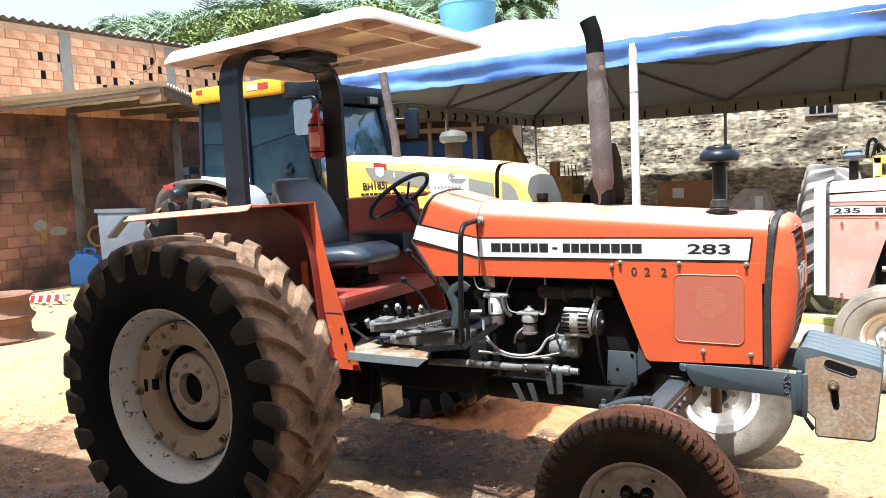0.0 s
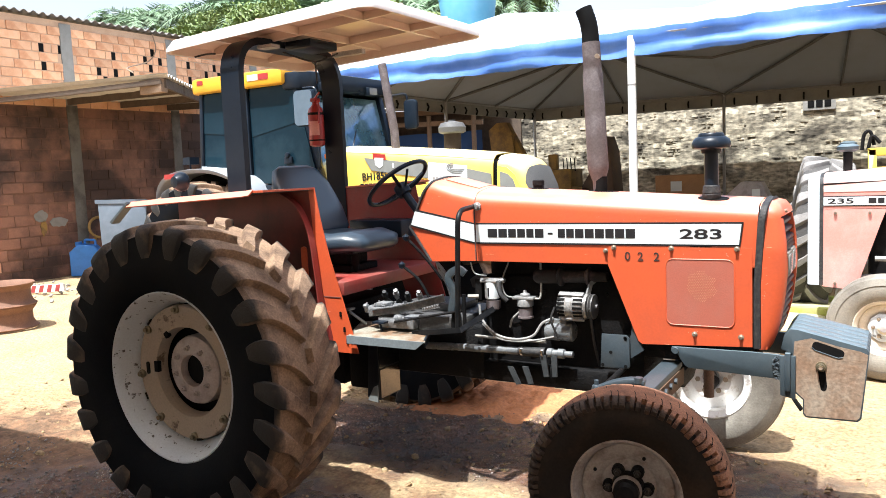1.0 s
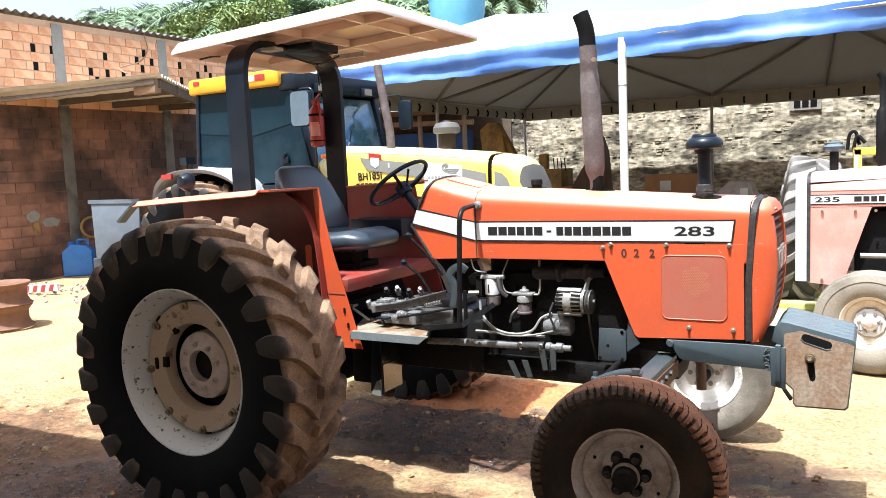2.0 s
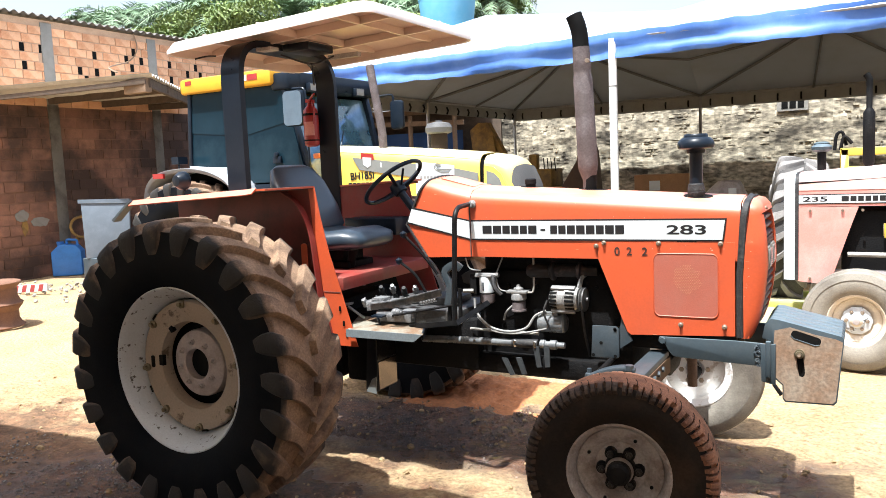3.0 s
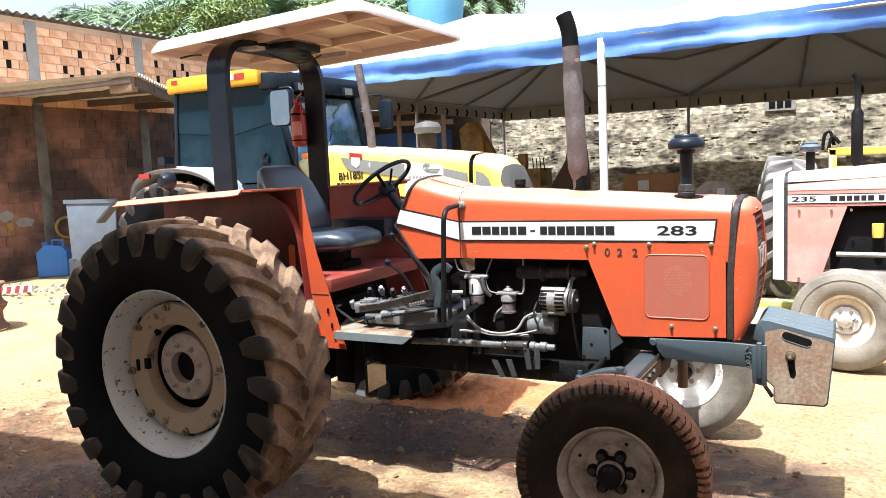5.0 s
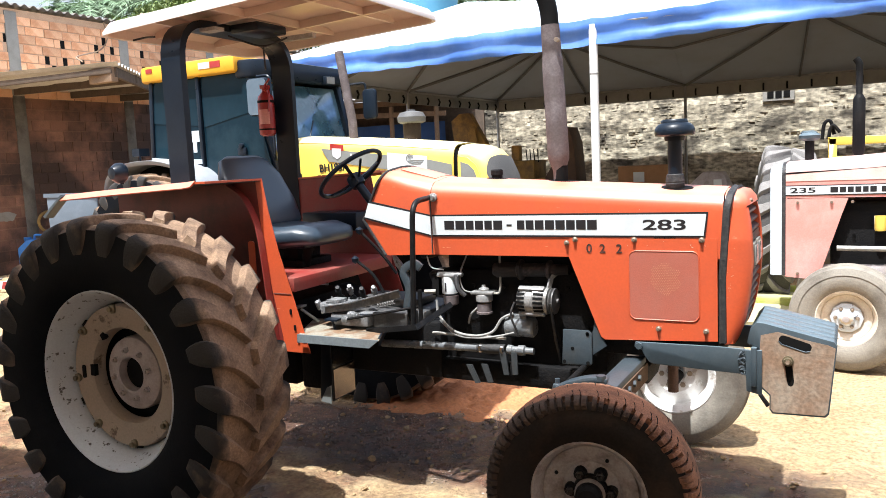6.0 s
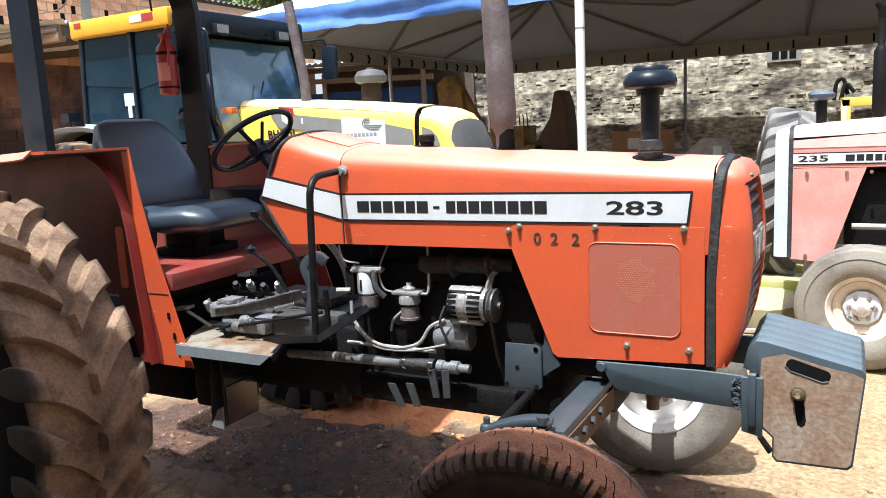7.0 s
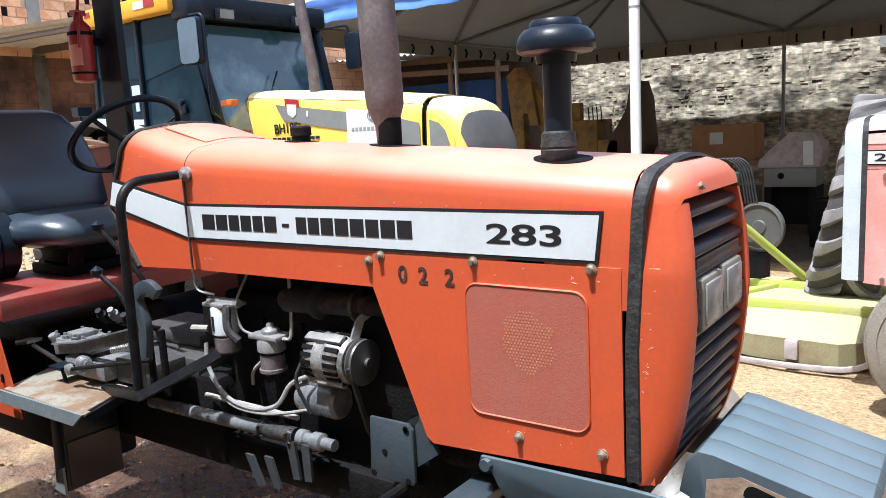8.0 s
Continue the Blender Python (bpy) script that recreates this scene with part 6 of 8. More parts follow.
for y0 in (3.85, 4.38):
    part("canopy_rib", Bag().slab([(CX0 + 0.05, cz(CX0) + 0.03), (CX1 - 0.05, cz(CX1) + 0.04), (CX1 - 0.05, cz(CX1) + 0.087), (CX0 + 0.05, cz(CX0) + 0.087)], "y", y0, y0 + 0.02), CREAM, canopy)
part("canopy_mount", Bag().box(-3.02, 3.92, 2.665, -2.8, 4.2, 2.72), BLACKPAINT, canopy, bevel=0.01)
part("canopy_bolt", Bag().box(-3.02, 3.66, 2.645, -2.9, 3.74, 2.665), STEEL, canopy)
part("canopy_bolt", Bag().box(-2.85, 4.2, 2.63, -2.6, 4.24, 2.66), STEEL, canopy)
for pts in ([(-3.22, 3.5, 2.62), (-3.32, 3.52, 2.63), (-3.4, 3.5, 2.62)], [(-3.02, 3.9, 2.65), (-2.93, 4.05, 2.6), (-2.86, 4.1, 2.6), (-2.8, 4.2, 2.65)], [(-2.9, 4.08, 2.6), (-2.9, 4.09, 2.45)]):
    part("wire", Bag().tube(spline(pts, 5), 0.006, 6), RUBBERSEAL, canopy)
ext = tagged(part("fire_extinguisher", Bag().lathe([(0.035, 2.02), (0.053, 2.03), (0.056, 2.05), (0.056, 2.26), (0.05, 2.29), (0.024, 2.32), (0.022, 2.34)], (-3.17, 4.36, 0), n=24), EXTRED), "small red fire extinguisher strapped to the roll bar", "extinguisher")
part("valve", Bag().box(-3.19, 4.33, 2.34, -3.15, 4.39, 2.365).tube([(-3.17, 4.36, 2.365), (-3.105, 4.33, 2.4)], 0.008).tube(spline([(-3.145, 4.35, 2.35), (-3.105, 4.32, 2.3), (-3.105, 4.31, 2.18)], 4), 0.007), EXTRED, ext)
part("strap", Bag().lathe([(0.058, 2.245), (0.059, 2.262)], (-3.17, 4.36, 0), n=24, caps=False), IRON, ext)
part("strap", Bag().lathe([(0.058, 2.06), (0.059, 2.07)], (-3.17, 4.36, 0), n=24, caps=False), IRON, ext)
part("bracket", Bag().box(-3.19, 4.40, 2.2, -3.15, 4.435, 2.24), IRON, ext)
part("extinguisher_label", Bag().rings([[(-3.17 + 0.0575 * math.sin(a), 4.36 - 0.0575 * math.cos(a), z) for a in [radians(-20 + 8 * k) for k in range(11)]] for z in (2.1, 2.2)], closed=False, caps=False), FADED, ext)
settle(ext, (-3.17, 4.36, 2.02), (-3.268, 4.505, 2.052), 0, 1.03)


for ob in (tractor, seat, canopy, weights, ext):
    settle(ob, (0, 0, 0), (-0.012, 0, 0.012))


# ---- the yellow tractor behind ----
YC = 7.25
yt = thing("tractor", (-4.8, YC, 0), "yellow cab tractor, bonnet glare painted pale, behind the orange one", "tractor")
YS = YC - 0.38       # its near bonnet side


def yhood(x, top, low, half, r=0.14):
    out = [(x, YC - half, low), (x, YC - half - 0.012, (low + top) / 2), (x, YC - half, top - r)]
    for k in range(1, 6):
        a = radians(18 * k)
        out.append((x, YC - half + r * (1 - math.cos(a)), top - r + r * math.sin(a)))
    out += [(x, YC - (half - r) * 0.5, top + 0.012), (x, YC, top + 0.018)]
    return out + [(p[0], 2 * YC - p[1], p[2]) for p in out[-2::-1]]


ybon = part("bonnet", shell(Bag(), [yhood(-5.12, 2.19, 1.4, 0.38), yhood(-4.4, 2.14, 1.38, 0.38), yhood(-3.7, 2.08, 1.36, 0.38), yhood(-3.03, 2.01, 1.36, 0.378)], 0.01), YELLOW, yt, "yellow bonnet with grey bands")
YNOSE = ((-2.98, 2.0, 1.3, 0.38, 0.14), (-2.86, 1.985, 1.25, 0.38, 0.14), (-2.75, 1.94, 1.2, 0.377, 0.15), (-2.67, 1.86, 1.15, 0.365, 0.16), (-2.60, 1.72, 1.1, 0.35, 0.16), (-2.56, 1.5, 1.05, 0.33, 0.14))
part("nose", shell(Bag(), [yhood(*k) for k in YNOSE], 0.01), glare_top(mat("nose_yellow", (0.88, 0.58, 0.1), 0.36, second=(0.82, 0.56, 0.16), scale=3, grain=0.04, bump=0.02, coat=0.5), (0.85, 0.74, 0.46), 0.8), yt, "yellow nose, glare painted pale on top", angle=60)
# thin paler shell over the yellow, standing for glare on the top
part("bonnet_top", shell(Bag(), [[Vector(p) + Vector((0, 0.0, 0.005)) for p in yhood(*k)][4:-4] for k in ((-5.12, 2.19, 1.4, 0.385), (-4.4, 2.14, 1.38, 0.385), (-3.7, 2.08, 1.36, 0.385), (-3.03, 2.01, 1.36, 0.38))], 0.003), GLARECREAM, ybon, "cream shell for glare on the bonnet top")
part("bonnet_gap", Bag().box(-3.035, YC - 0.35, 1.3, -2.975, YC + 0.35, 1.96), SOOT, yt)
part("engine_block", Bag().box(-5.0, YC - 0.35, 0.7, -2.3, YC + 0.35, 1.45), IRON, yt, bevel=0.03)


def yflat(poly, d=0.014, t=0.004):
    return Bag().slab(poly, "y", YS - d - t, YS - d)


part("decal_band", yflat([(-4.70, 2.05), (-4.60, 1.9), (-3.83, 1.785), (-3.79, 1.935)]), GREYDECAL, ybon)
part("decal_band", yflat([(-3.34, 1.875), (-3.34, 1.64), (-3.04, 1.6), (-3.045, 1.81)]), GREYDECAL, ybon)
part("white_panel", yflat([(-3.82, 1.965), (-3.83, 1.6), (-3.34, 1.56), (-3.33, 1.905)], 0.016), WHITE, ybon, "white maker's panel")
for k in range(3):
    r = 0.018 * k
    part("logo_line", Bag().tube(spline([(-3.40 + r, YS - 0.021, 1.83 + r), (-3.50, YS - 0.021, 1.835 + r), (-3.575 + r, YS - 0.021, 1.87 + 0.3 * r), (-3.575 + r, YS - 0.021, 1.91 - 0.3 * r), (-3.54, YS - 0.021, 1.935 - r), (-3.50, YS - 0.021, 1.935 - r)], 4), 0.005, 5), GREYDECAL, ybon)
bars(ybon, -3.77, 1.77, [0.03] * 8, 0.014, 0.032, YS - 0.0205, GALV)
part("red_badge", yflat([(-4.57, 2.095), (-4.57, 2.03), (-4.39, 2.01), (-4.39, 2.075)], 0.0165), EXTRED, ybon)
part("white_badge", yflat([(-4.545, 2.045), (-4.54, 1.96), (-4.48, 1.92), (-4.43, 1.95), (-4.42, 2.035)], 0.019), WHITE, ybon)
part("white_badge", yflat([(-4.3, 1.975), (-4.3, 1.92), (-4.28, 1.918), (-4.28, 1.972)], 0.019), WHITE, ybon)
letters("BH185i", 0.125, pose(-4.74, YS - 0.018, 1.785, 90, -1.5, 0), BLACKDECAL, ybon, "model_number", wide=0.92, thick=0.002)
bars(ybon, -4.77, 1.725, [0.05] * 10, 0.012, 0.026, YS - 0.0175, BLACKDECAL)
part("nose_side", Bag().slab([(-2.965, 1.89), (-2.965, 1.5), (-2.71, 1.5), (-2.71, 1.65), (-2.77, 1.79), (-2.86, 1.87)], "y", YS - 0.018, YS + 0.03), YELLOW, yt, "yellow nose side")
part("nose_window", Bag().slab([(-2.94, 1.83), (-2.94, 1.62), (-2.75, 1.63), (-2.79, 1.74), (-2.85, 1.80)], "y", YS - 0.022, YS + 0.03), GREYDECAL, yt)
DULLSTEEL = mat("dull_dome_grey", (0.09, 0.09, 0.09), 0.6, spec=0.3, second=(0.13, 0.125, 0.12), scale=8, bump=0.1)
part("nose_mesh", shell(Bag(), [[(p[0] + 0.006, YC + (p[1] - YC) * 1.012, 1.1 + (p[2] - 1.1) * 1.012) for p in yhood(x, top, 1.5, half, r)][2:-2] for x, top, low, half, r in YNOSE[3:]], 0.004), DULLSTEEL, yt, "grey nose mesh", angle=60)
# stack and pre-cleaner
part("exhaust", Bag().tube([(-4.39, 7.07, 2.1), (-4.40, 7.07, 2.35), (-4.53, 7.07, 3.12)], 0.05, 16), RUST, yt, "leaning rusty exhaust stack")
pre = part("pre_cleaner", Bag().lathe([(0.1, 2.0), (0.1, 2.28), (0.12, 2.29)], (-3.77, 7.32, 0), n=20), mat("dusty_brown_canister", (0.03, 0.02, 0.014), 0.7, spec=0.2, second=(0.02, 0.015, 0.012), scale=7, bump=0.2), yt)
part("cleaner_bowl", Bag().lathe([(0.12, 2.28), (0.155, 2.295), (0.16, 2.35), (0.13, 2.4), (0.04, 2.42), (0.04, 2.435), (0.001, 2.436)], (-3.77, 7.32, 0), n=24), DULLSTEEL, pre, "grey dome cap")
# cab
cab = part("cab_frame", Bag().tube([(-6.9, 6.42, 1.9), (-6.82, 6.42, 2.95)], 0, flat=(0.06, 0.06)).tube([(-6.05, 6.40, 1.7), (-6.05, 6.40, 2.95)], 0, flat=(0.05, 0.05)).tube([(-5.02, 6.5, 1.75), (-5.33, 6.45, 2.95)], 0, flat=(0.09, 0.07)).tube([(-5.02, 2 * YC - 6.5, 1.75), (-5.33, 2 * YC - 6.45, 2.95)], 0, flat=(0.09, 0.07)).tube([(-6.9, 2 * YC - 6.42, 1.9), (-6.82, 2 * YC - 6.42, 2.95)], 0, flat=(0.06, 0.06)).box(-6.9, 6.4, 1.2, -5.0, 2 * YC - 6.4, 1.78), BLACKPAINT, yt, "black cab frame", bevel=0.01)
for poly in ([(-6.87, 1.95), (-6.80, 2.93), (-6.08, 2.93), (-6.08, 1.8)], [(-6.02, 1.8), (-6.02, 2.93), (-5.32, 2.93), (-5.03, 1.8)]):
    part("side_pane", Bag().slab(poly, "y", 6.415, 6.425), DARKGLASS, yt, "dark tinted cab glass")
part("side_pane", Bag().slab([(-6.87, 1.95), (-6.80, 2.93), (-5.32, 2.93), (-5.03, 1.8)], "y", 2 * YC - 6.42, 2 * YC - 6.41), DARKGLASS, yt)
part("windscreen", Bag().slab([(6.5, 1.78), (2 * YC - 6.5, 1.78), (2 * YC - 6.46, 2.86), (6.46, 2.86)], "x", -0.006, 0.006).move(Matrix.Translation((-5.04, 0, 1.78)) @ Matrix.Rotation(radians(-15.4), 4, "Y") @ Matrix.Translation((0, 0, -1.78))), PALEGLASS, yt, "blue-grey windscreen with sky reflection mottled in")
part("rear_pane", Bag().slab([(6.48, 1.9), (2 * YC - 6.48, 1.9), (2 * YC - 6.48, 2.9), (6.48, 2.9)], "x", -6.85, -6.84), DARKGLASS, yt)
part("window_film", Bag().slab([(-6.84, 2.45), (-6.80, 2.9), (-6.07, 2.9), (-6.07, 2.38)], "y", 6.409, 6.413), FILM, yt, "dark sun film on the glass")
part("window_film", Bag().slab([(-6.01, 2.36), (-6.01, 2.9), (-5.34, 2.9), (-5.22, 2.5)], "y", 6.409, 6.413), FILM, yt)
part("seat_back", Bag().box(-6.4, YC - 0.25, 1.6, -6.25, YC + 0.25, 2.4), VINYL, yt, bevel=0.05)
part("sticker", Bag().slab([(-6.25, 2.2), (-6.1, 2.2), (-6.1, 2.33), (-6.25, 2.33)], "y", 6.405, 6.412).slab([(-6.21, 2.08), (-6.15, 2.08), (-6.15, 2.2), (-6.21, 2.2)], "y", 6.405, 6.412), SHELLGREY, yt, "pale blue sticker")
part("roof_black", Bag().slab([(-5.45, YC - 0.89), (-5.22, YC - 0.86), (-5.13, YC - 0.75), (-5.11, YC + 0.75), (-5.22, YC + 0.86), (-5.45, YC + 0.89)], "z", 2.86, 3.06), BLACKPAINT, yt, "black roof visor", bevel=0.03)
part("roof", Bag().slab([(-6.95, YC - 0.87), (-6.85, YC - 0.94), (-5.4, YC - 0.94), (-5.4, YC + 0.94), (-6.85, YC + 0.94), (-6.95, YC + 0.87)], "z", 2.93, 3.11), AMBER, yt, "amber-yellow cab roof", bevel=0.03)
part("roof_flash", Bag().box(-5.75, YC - 0.946, 3.0, -5.6, YC - 0.939, 3.07), EXTRED, yt)
part("roof_flash", Bag().box(-6.78, YC - 0.946, 3.03, -6.68, YC - 0.939, 3.08), EXTRED, yt)
part("roof_flash", Bag().box(-5.93, YC - 0.946, 3.0, -5.76, YC - 0.939, 3.07), CANWHITE, yt)
for y in (6.7, 7.62):
    hl = part("work_lamp", Bag().box(-5.15, y - 0.09, 2.84, -5.07, y + 0.09, 2.94), BLACKPAINT, yt, bevel=0.01)
    part("lens", Bag().box(-5.072, y - 0.075, 2.85, -5.065, y + 0.075, 2.93), LAMPGLASS, hl)
mir = part("mirror", Bag().slab(roundrect(-5.16, 2.42, -4.88, 2.82, 0.05), "y", 6.22, 6.30), BLACKPAINT, yt, "large black wing mirror", bevel=0.02)
part("mirror_face", Bag().slab(roundrect(-5.15, 2.43, -4.89, 2.81, 0.05), "y", 6.212, 6.218), mat("mirror_back_paint", (0.1, 0.14, 0.18), 0.12, 0.0, spec=0.8, grain=0.0, bump=0.0), mir, "shiny dark mirror housing")
part("mirror_arm", Bag().tube(rounded([(-5.05, 6.5, 1.95), (-4.87, 6.28, 2.0), (-4.88, 6.28, 2.84), (-5.05, 6.27, 2.84)], 0.06), 0.014), BLACKPAINT, mir)
mir2 = part("mirror", Bag().slab(roundrect(-4.95, 2.42, -4.75, 2.80, 0.05), "y", 8.1, 8.16), BLACKPAINT, yt, bevel=0.02)
part("mirror_arm", Bag().tube(rounded([(-5.2, 7.95, 2.85), (-4.9, 8.12, 2.88), (-4.9, 8.12, 2.7)], 0.05), 0.014), BLACKPAINT, mir2)
ind = part("indicator", Bag().box(-4.93, 6.42, 2.05, -4.78, 6.5, 2.11), ORANGELENS, yt, bevel=0.01)
# rear mudguard and wheels
gp = spline([(-7.32, 0, 1.6), (-7.24, 0, 1.83), (-7.0, 0, 1.97), (-6.55, 0, 2.01), (-6.15, 0, 1.95), (-5.85, 0, 1.79), (-5.7, 0, 1.45)], 4)
for y0, y1 in ((5.98, 6.45), (2 * YC - 6.45, 2 * YC - 5.98)):
    b = Bag()
    rr = [[(p.x, y0, p.z), (p.x, y1, p.z), (p.x, y1, p.z - 0.05), (p.x, y0 + 0.03, p.z - 0.05)] for p in gp]
    b.rings(rr)
    part("mudguard", b, GREYPLASTIC, yt, "grey plastic mudguard", bevel=0.012)
    yi = y1 - 0.06 if y0 < YC else y0 + 0.02
    part("guard_dark_sheet", Bag().slab([(p.x, p.z - 0.03) for p in gp] + [(-5.7, 1.2), (-7.32, 1.2)], "y", yi, yi + 0.03), SOOT, yt, "black guard lining")
for y0 in (6.05, 2 * YC - 6.05):
    w = new("rear_wheel")
    w.location = (-6.55, y0, 0.93)
    hang(w, yt)
    lug_tyre(w, -6.55, y0, 0.93, 0.93, 0.24, 0.5, TYRE, TREAD, -1, lugs=22)
    part("wheel_disc", Bag().lathe([(0.46, -0.15), (0.46, 0.15), (0.4, 0.1), (0.3, 0.0), (0.001, 0.0)], (-6.55, y0, 0.93), (0, -1 if y0 < YC else 1, 0), 36), YELLOW, w)
for y0 in (6.45, 2 * YC - 6.45):
    w = new("front_wheel")
    w.location = (-2.9, y0, 0.6)
    hang(w, yt)
    lug_tyre(w, -2.9, y0, 0.62, 0.62, 0.18, 0.33, TYRE, TREAD, -1, lugs=18, lug_h=0.035)
    part("wheel_disc", Bag().lathe([(0.33, -0.12), (0.33, 0.12), (0.28, 0.05), (0.2, 0.0), (0.001, 0.0)], (-2.9, y0, 0.62), (0, -1 if y0 < YC else 1, 0), 32), YELLOW, w)
part("rear_axle", Bag().cyl((-6.62, 6.0, 0.87), (-6.62, 2 * YC - 6.0, 0.87), 0.13).box(-6.9, YC - 0.35, 0.6, -4.9, YC + 0.35, 1.3), IRON, yt)
part("front_axle", Bag().cyl((-2.9, 6.4, 0.62), (-2.9, 2 * YC - 6.4, 0.62), 0.09).box(-3.3, YC - 0.3, 0.5, -2.4, YC + 0.3, 1.2), IRON, yt)
part("rear_lamp", Bag().box(-6.95, 6.15, 2.07, -6.83, 6.3, 2.16).cyl((-6.88, 6.2, 1.98), (-6.88, 6.2, 2.08), 0.012), BLACKPAINT, yt)
part("marker_lamp", Bag().box(-7.08, 5.955, 1.9, -6.9, 5.985, 1.96), EXTRED, yt, "red side marker")
part("cab_sill", Bag().tube([(-6.88, 6.39, 2.02), (-6.55, 6.385, 1.99), (-6.05, 6.385, 1.97)], 0, flat=(0.03, 0.05)), SHELLGREY, yt, "pale sill below the cab glass")
part("door_handle", Bag().box(-5.5, 6.375, 2.02, -5.38, 6.405, 2.1).cyl((-5.44, 6.36, 2.12), (-5.44, 6.4, 2.12), 0.03), BLACKPAINT, yt, bevel=0.005)
part("wiper", Bag().tube([(-4.99, 6.9, 1.82), (-5.13, 7.3, 2.4)], 0.01, 6), BLACKPAINT, yt)

settle(yt, (-2.9, 7.0, 0), (-3.03, 7.32, 0), -1.0, 0.99)

# ---- the faded red tractor ----
RC = 7.36
rt = thing("tractor", (1.2, RC, 0), "sun-faded red tractor with pale grey nose, facing the other way", "tractor")
rn = RC - 0.30


def rsec(x, top, low, half, r=0.09):
    out = [(x, RC - half, low), (x, RC - half, (low + top) / 2), (x, RC - half, top - r)]
    for k in range(1, 6):
        a = radians(18 * k)
        out.append((x, RC - half + r * (1 - math.cos(a)), top - r + r * math.sin(a)))
    out += [(x, RC, top + 0.012)]
    return out + [(p[0], 2 * RC - p[1], p[2]) for p in out[-2::-1]]


rb = part("bonnet", shell(Bag(), [rsec(-0.035, 1.615, 1.335, 0.3), rsec(0.7, 1.66, 1.335, 0.3), rsec(1.5, 1.71, 1.335, 0.3), rsec(1.9, 1.72, 1.3, 0.3)]), FADED, rt, "faded red bonnet")
# paler shell over the faded paint, for glare on the top
part("bonnet_top", shell(Bag(), [[Vector(p) + Vector((0, 0, 0.004)) for p in rsec(x, top, 1.47, 0.304)] for x, top in ((-0.03, 1.615), (0.7, 1.66), (1.5, 1.71), (1.9, 1.72))], 0.003), GLAREPINK, rb, "faded pale pink bonnet top, paled further for glare")
part("side_panel", Bag().slab([(-0.035, 1.33), (0.43, 1.33), (0.385, 1.20), (0.24, 0.74), (0.18, 0.66), (-0.035, 0.68)], "y", rn - 0.003, rn + 0.003), FADED, rt, "faded pink-red side panel")
part("side_panel", Bag().slab([(-0.035, 1.33), (0.43, 1.33), (0.385, 1.20), (0.24, 0.74), (0.18, 0.66), (-0.035, 0.68)], "y", RC + 0.297, RC + 0.303), FADED, rt)
part("nose", shell(Bag(), [rsec(-0.15, 1.585, 0.69, 0.28), rsec(-0.12, 1.6, 0.69, 0.297), rsec(-0.055, 1.61, 0.69, 0.3)], 0.02), SHELLGREY, rt, "pale blue-grey nose surround", angle=50)
part("rubber_band", Bag().rings([rsec(x, 1.617, 0.69, 0.305) for x in (-0.06, -0.03)], closed=False, caps=False), RUBBERSEAL, rt)
part("grille_back", Bag().box(-0.1, RC - 0.27, 0.7, -0.08, RC + 0.27, 1.55), SOOT, rt)
for i in range(9):
    z = 0.76 + 0.085 * i
    part("grille_slat", Bag().box(-0.14, RC - 0.26, z, -0.11, RC + 0.26, z + 0.03), SHELLGREY, rt)
part("decal_border", Bag().slab([(-0.03, 1.355), (1.4, 1.355), (1.4, 1.44), (-0.03, 1.44)], "y", rn - 0.005, rn), BLACKDECAL, rb)
part("decal_stripe", Bag().slab([(-0.03, 1.363), (1.4, 1.363), (1.4, 1.432), (-0.03, 1.432)], "y", rn - 0.0075, rn - 0.004), mat("weathered_decal", (0.6, 0.63, 0.65), 0.5, second=(0.5, 0.52, 0.54), scale=6, grain=0.05, bump=0.02), rb, "weathered white bonnet stripe")
letters("235", 0.06, pose(0.0, rn - 0.0085, 1.378, 90, 0, 0), BLACKDECAL, rb, "number", wide=2.2, thick=0.0008)
bars(rb, 0.30, 1.377, [0.055, 0.045, 0.042, 0.042, 0.038, 0.045], 0.012, 0.044, rn - 0.008, BLACKDECAL)
bars(rb, 0.66, 1.377, [0.04] * 8, 0.012, 0.044, rn - 0.008, BLACKDECAL)
for x, z in ((0.06, 1.3), (0.31, 1.3), (0.46, 1.3), (0.06, 0.71)):
    part("latch", Bag().lathe([(0.012, 0), (0.012, 0.02)], (x, rn - 0.003, z), (0, -1, 0), 10), BOLT, rt)
rex = part("exhaust", Bag().lathe([(0.028, 1.6), (0.03, 1.66), (0.047, 1.7), (0.047, 2.12), (0.03, 2.15), (0.024, 2.16), (0.024, 2.36)], (0.50, RC, 0), n=20), IRON, rt, "black exhaust stack")
part("exhaust_tip", Bag().tube(spline([(0.50, RC, 2.35), (0.495, RC, 2.41), (0.47, RC, 2.45)], 4), 0.026, 12), SOOT, rex)
rin = part("air_intake", Bag().lathe([(0.035, 1.6), (0.037, 1.80)], (0.135, RC, 0), n=20), IRON, rt)
part("intake_cap", Bag().lathe([(0.05, 1.8), (0.085, 1.82), (0.087, 1.845), (0.07, 1.86), (0.045, 1.87), (0.001, 1.87)], (0.135, RC, 0), n=24), SLATE, rin)
part("engine_block", Bag().box(0.3, RC - 0.2, 0.5, 1.6, RC + 0.2, 1.3), IRON, rt, bevel=0.03)
part("oil_pipe", Bag().tube([(0.35, RC - 0.28, 0.92), (1.2, RC - 0.28, 0.91)], 0.022), STEEL, rt)
part("fuel_filter", Bag().lathe([(0.04, 1.06), (0.045, 1.08), (0.045, 1.18)], (0.66, RC - 0.25, 0), n=16), YELLOW, rt)
part("frame_rail", Bag().box(0.25, RC - 0.25, 0.6, 1.6, RC - 0.2, 0.78), HUB, rt, bevel=0.005)
part("gearbox", Bag().box(1.5, RC - 0.25, 0.5, 2.9, RC + 0.25, 1.0), IRON, rt, bevel=0.03)
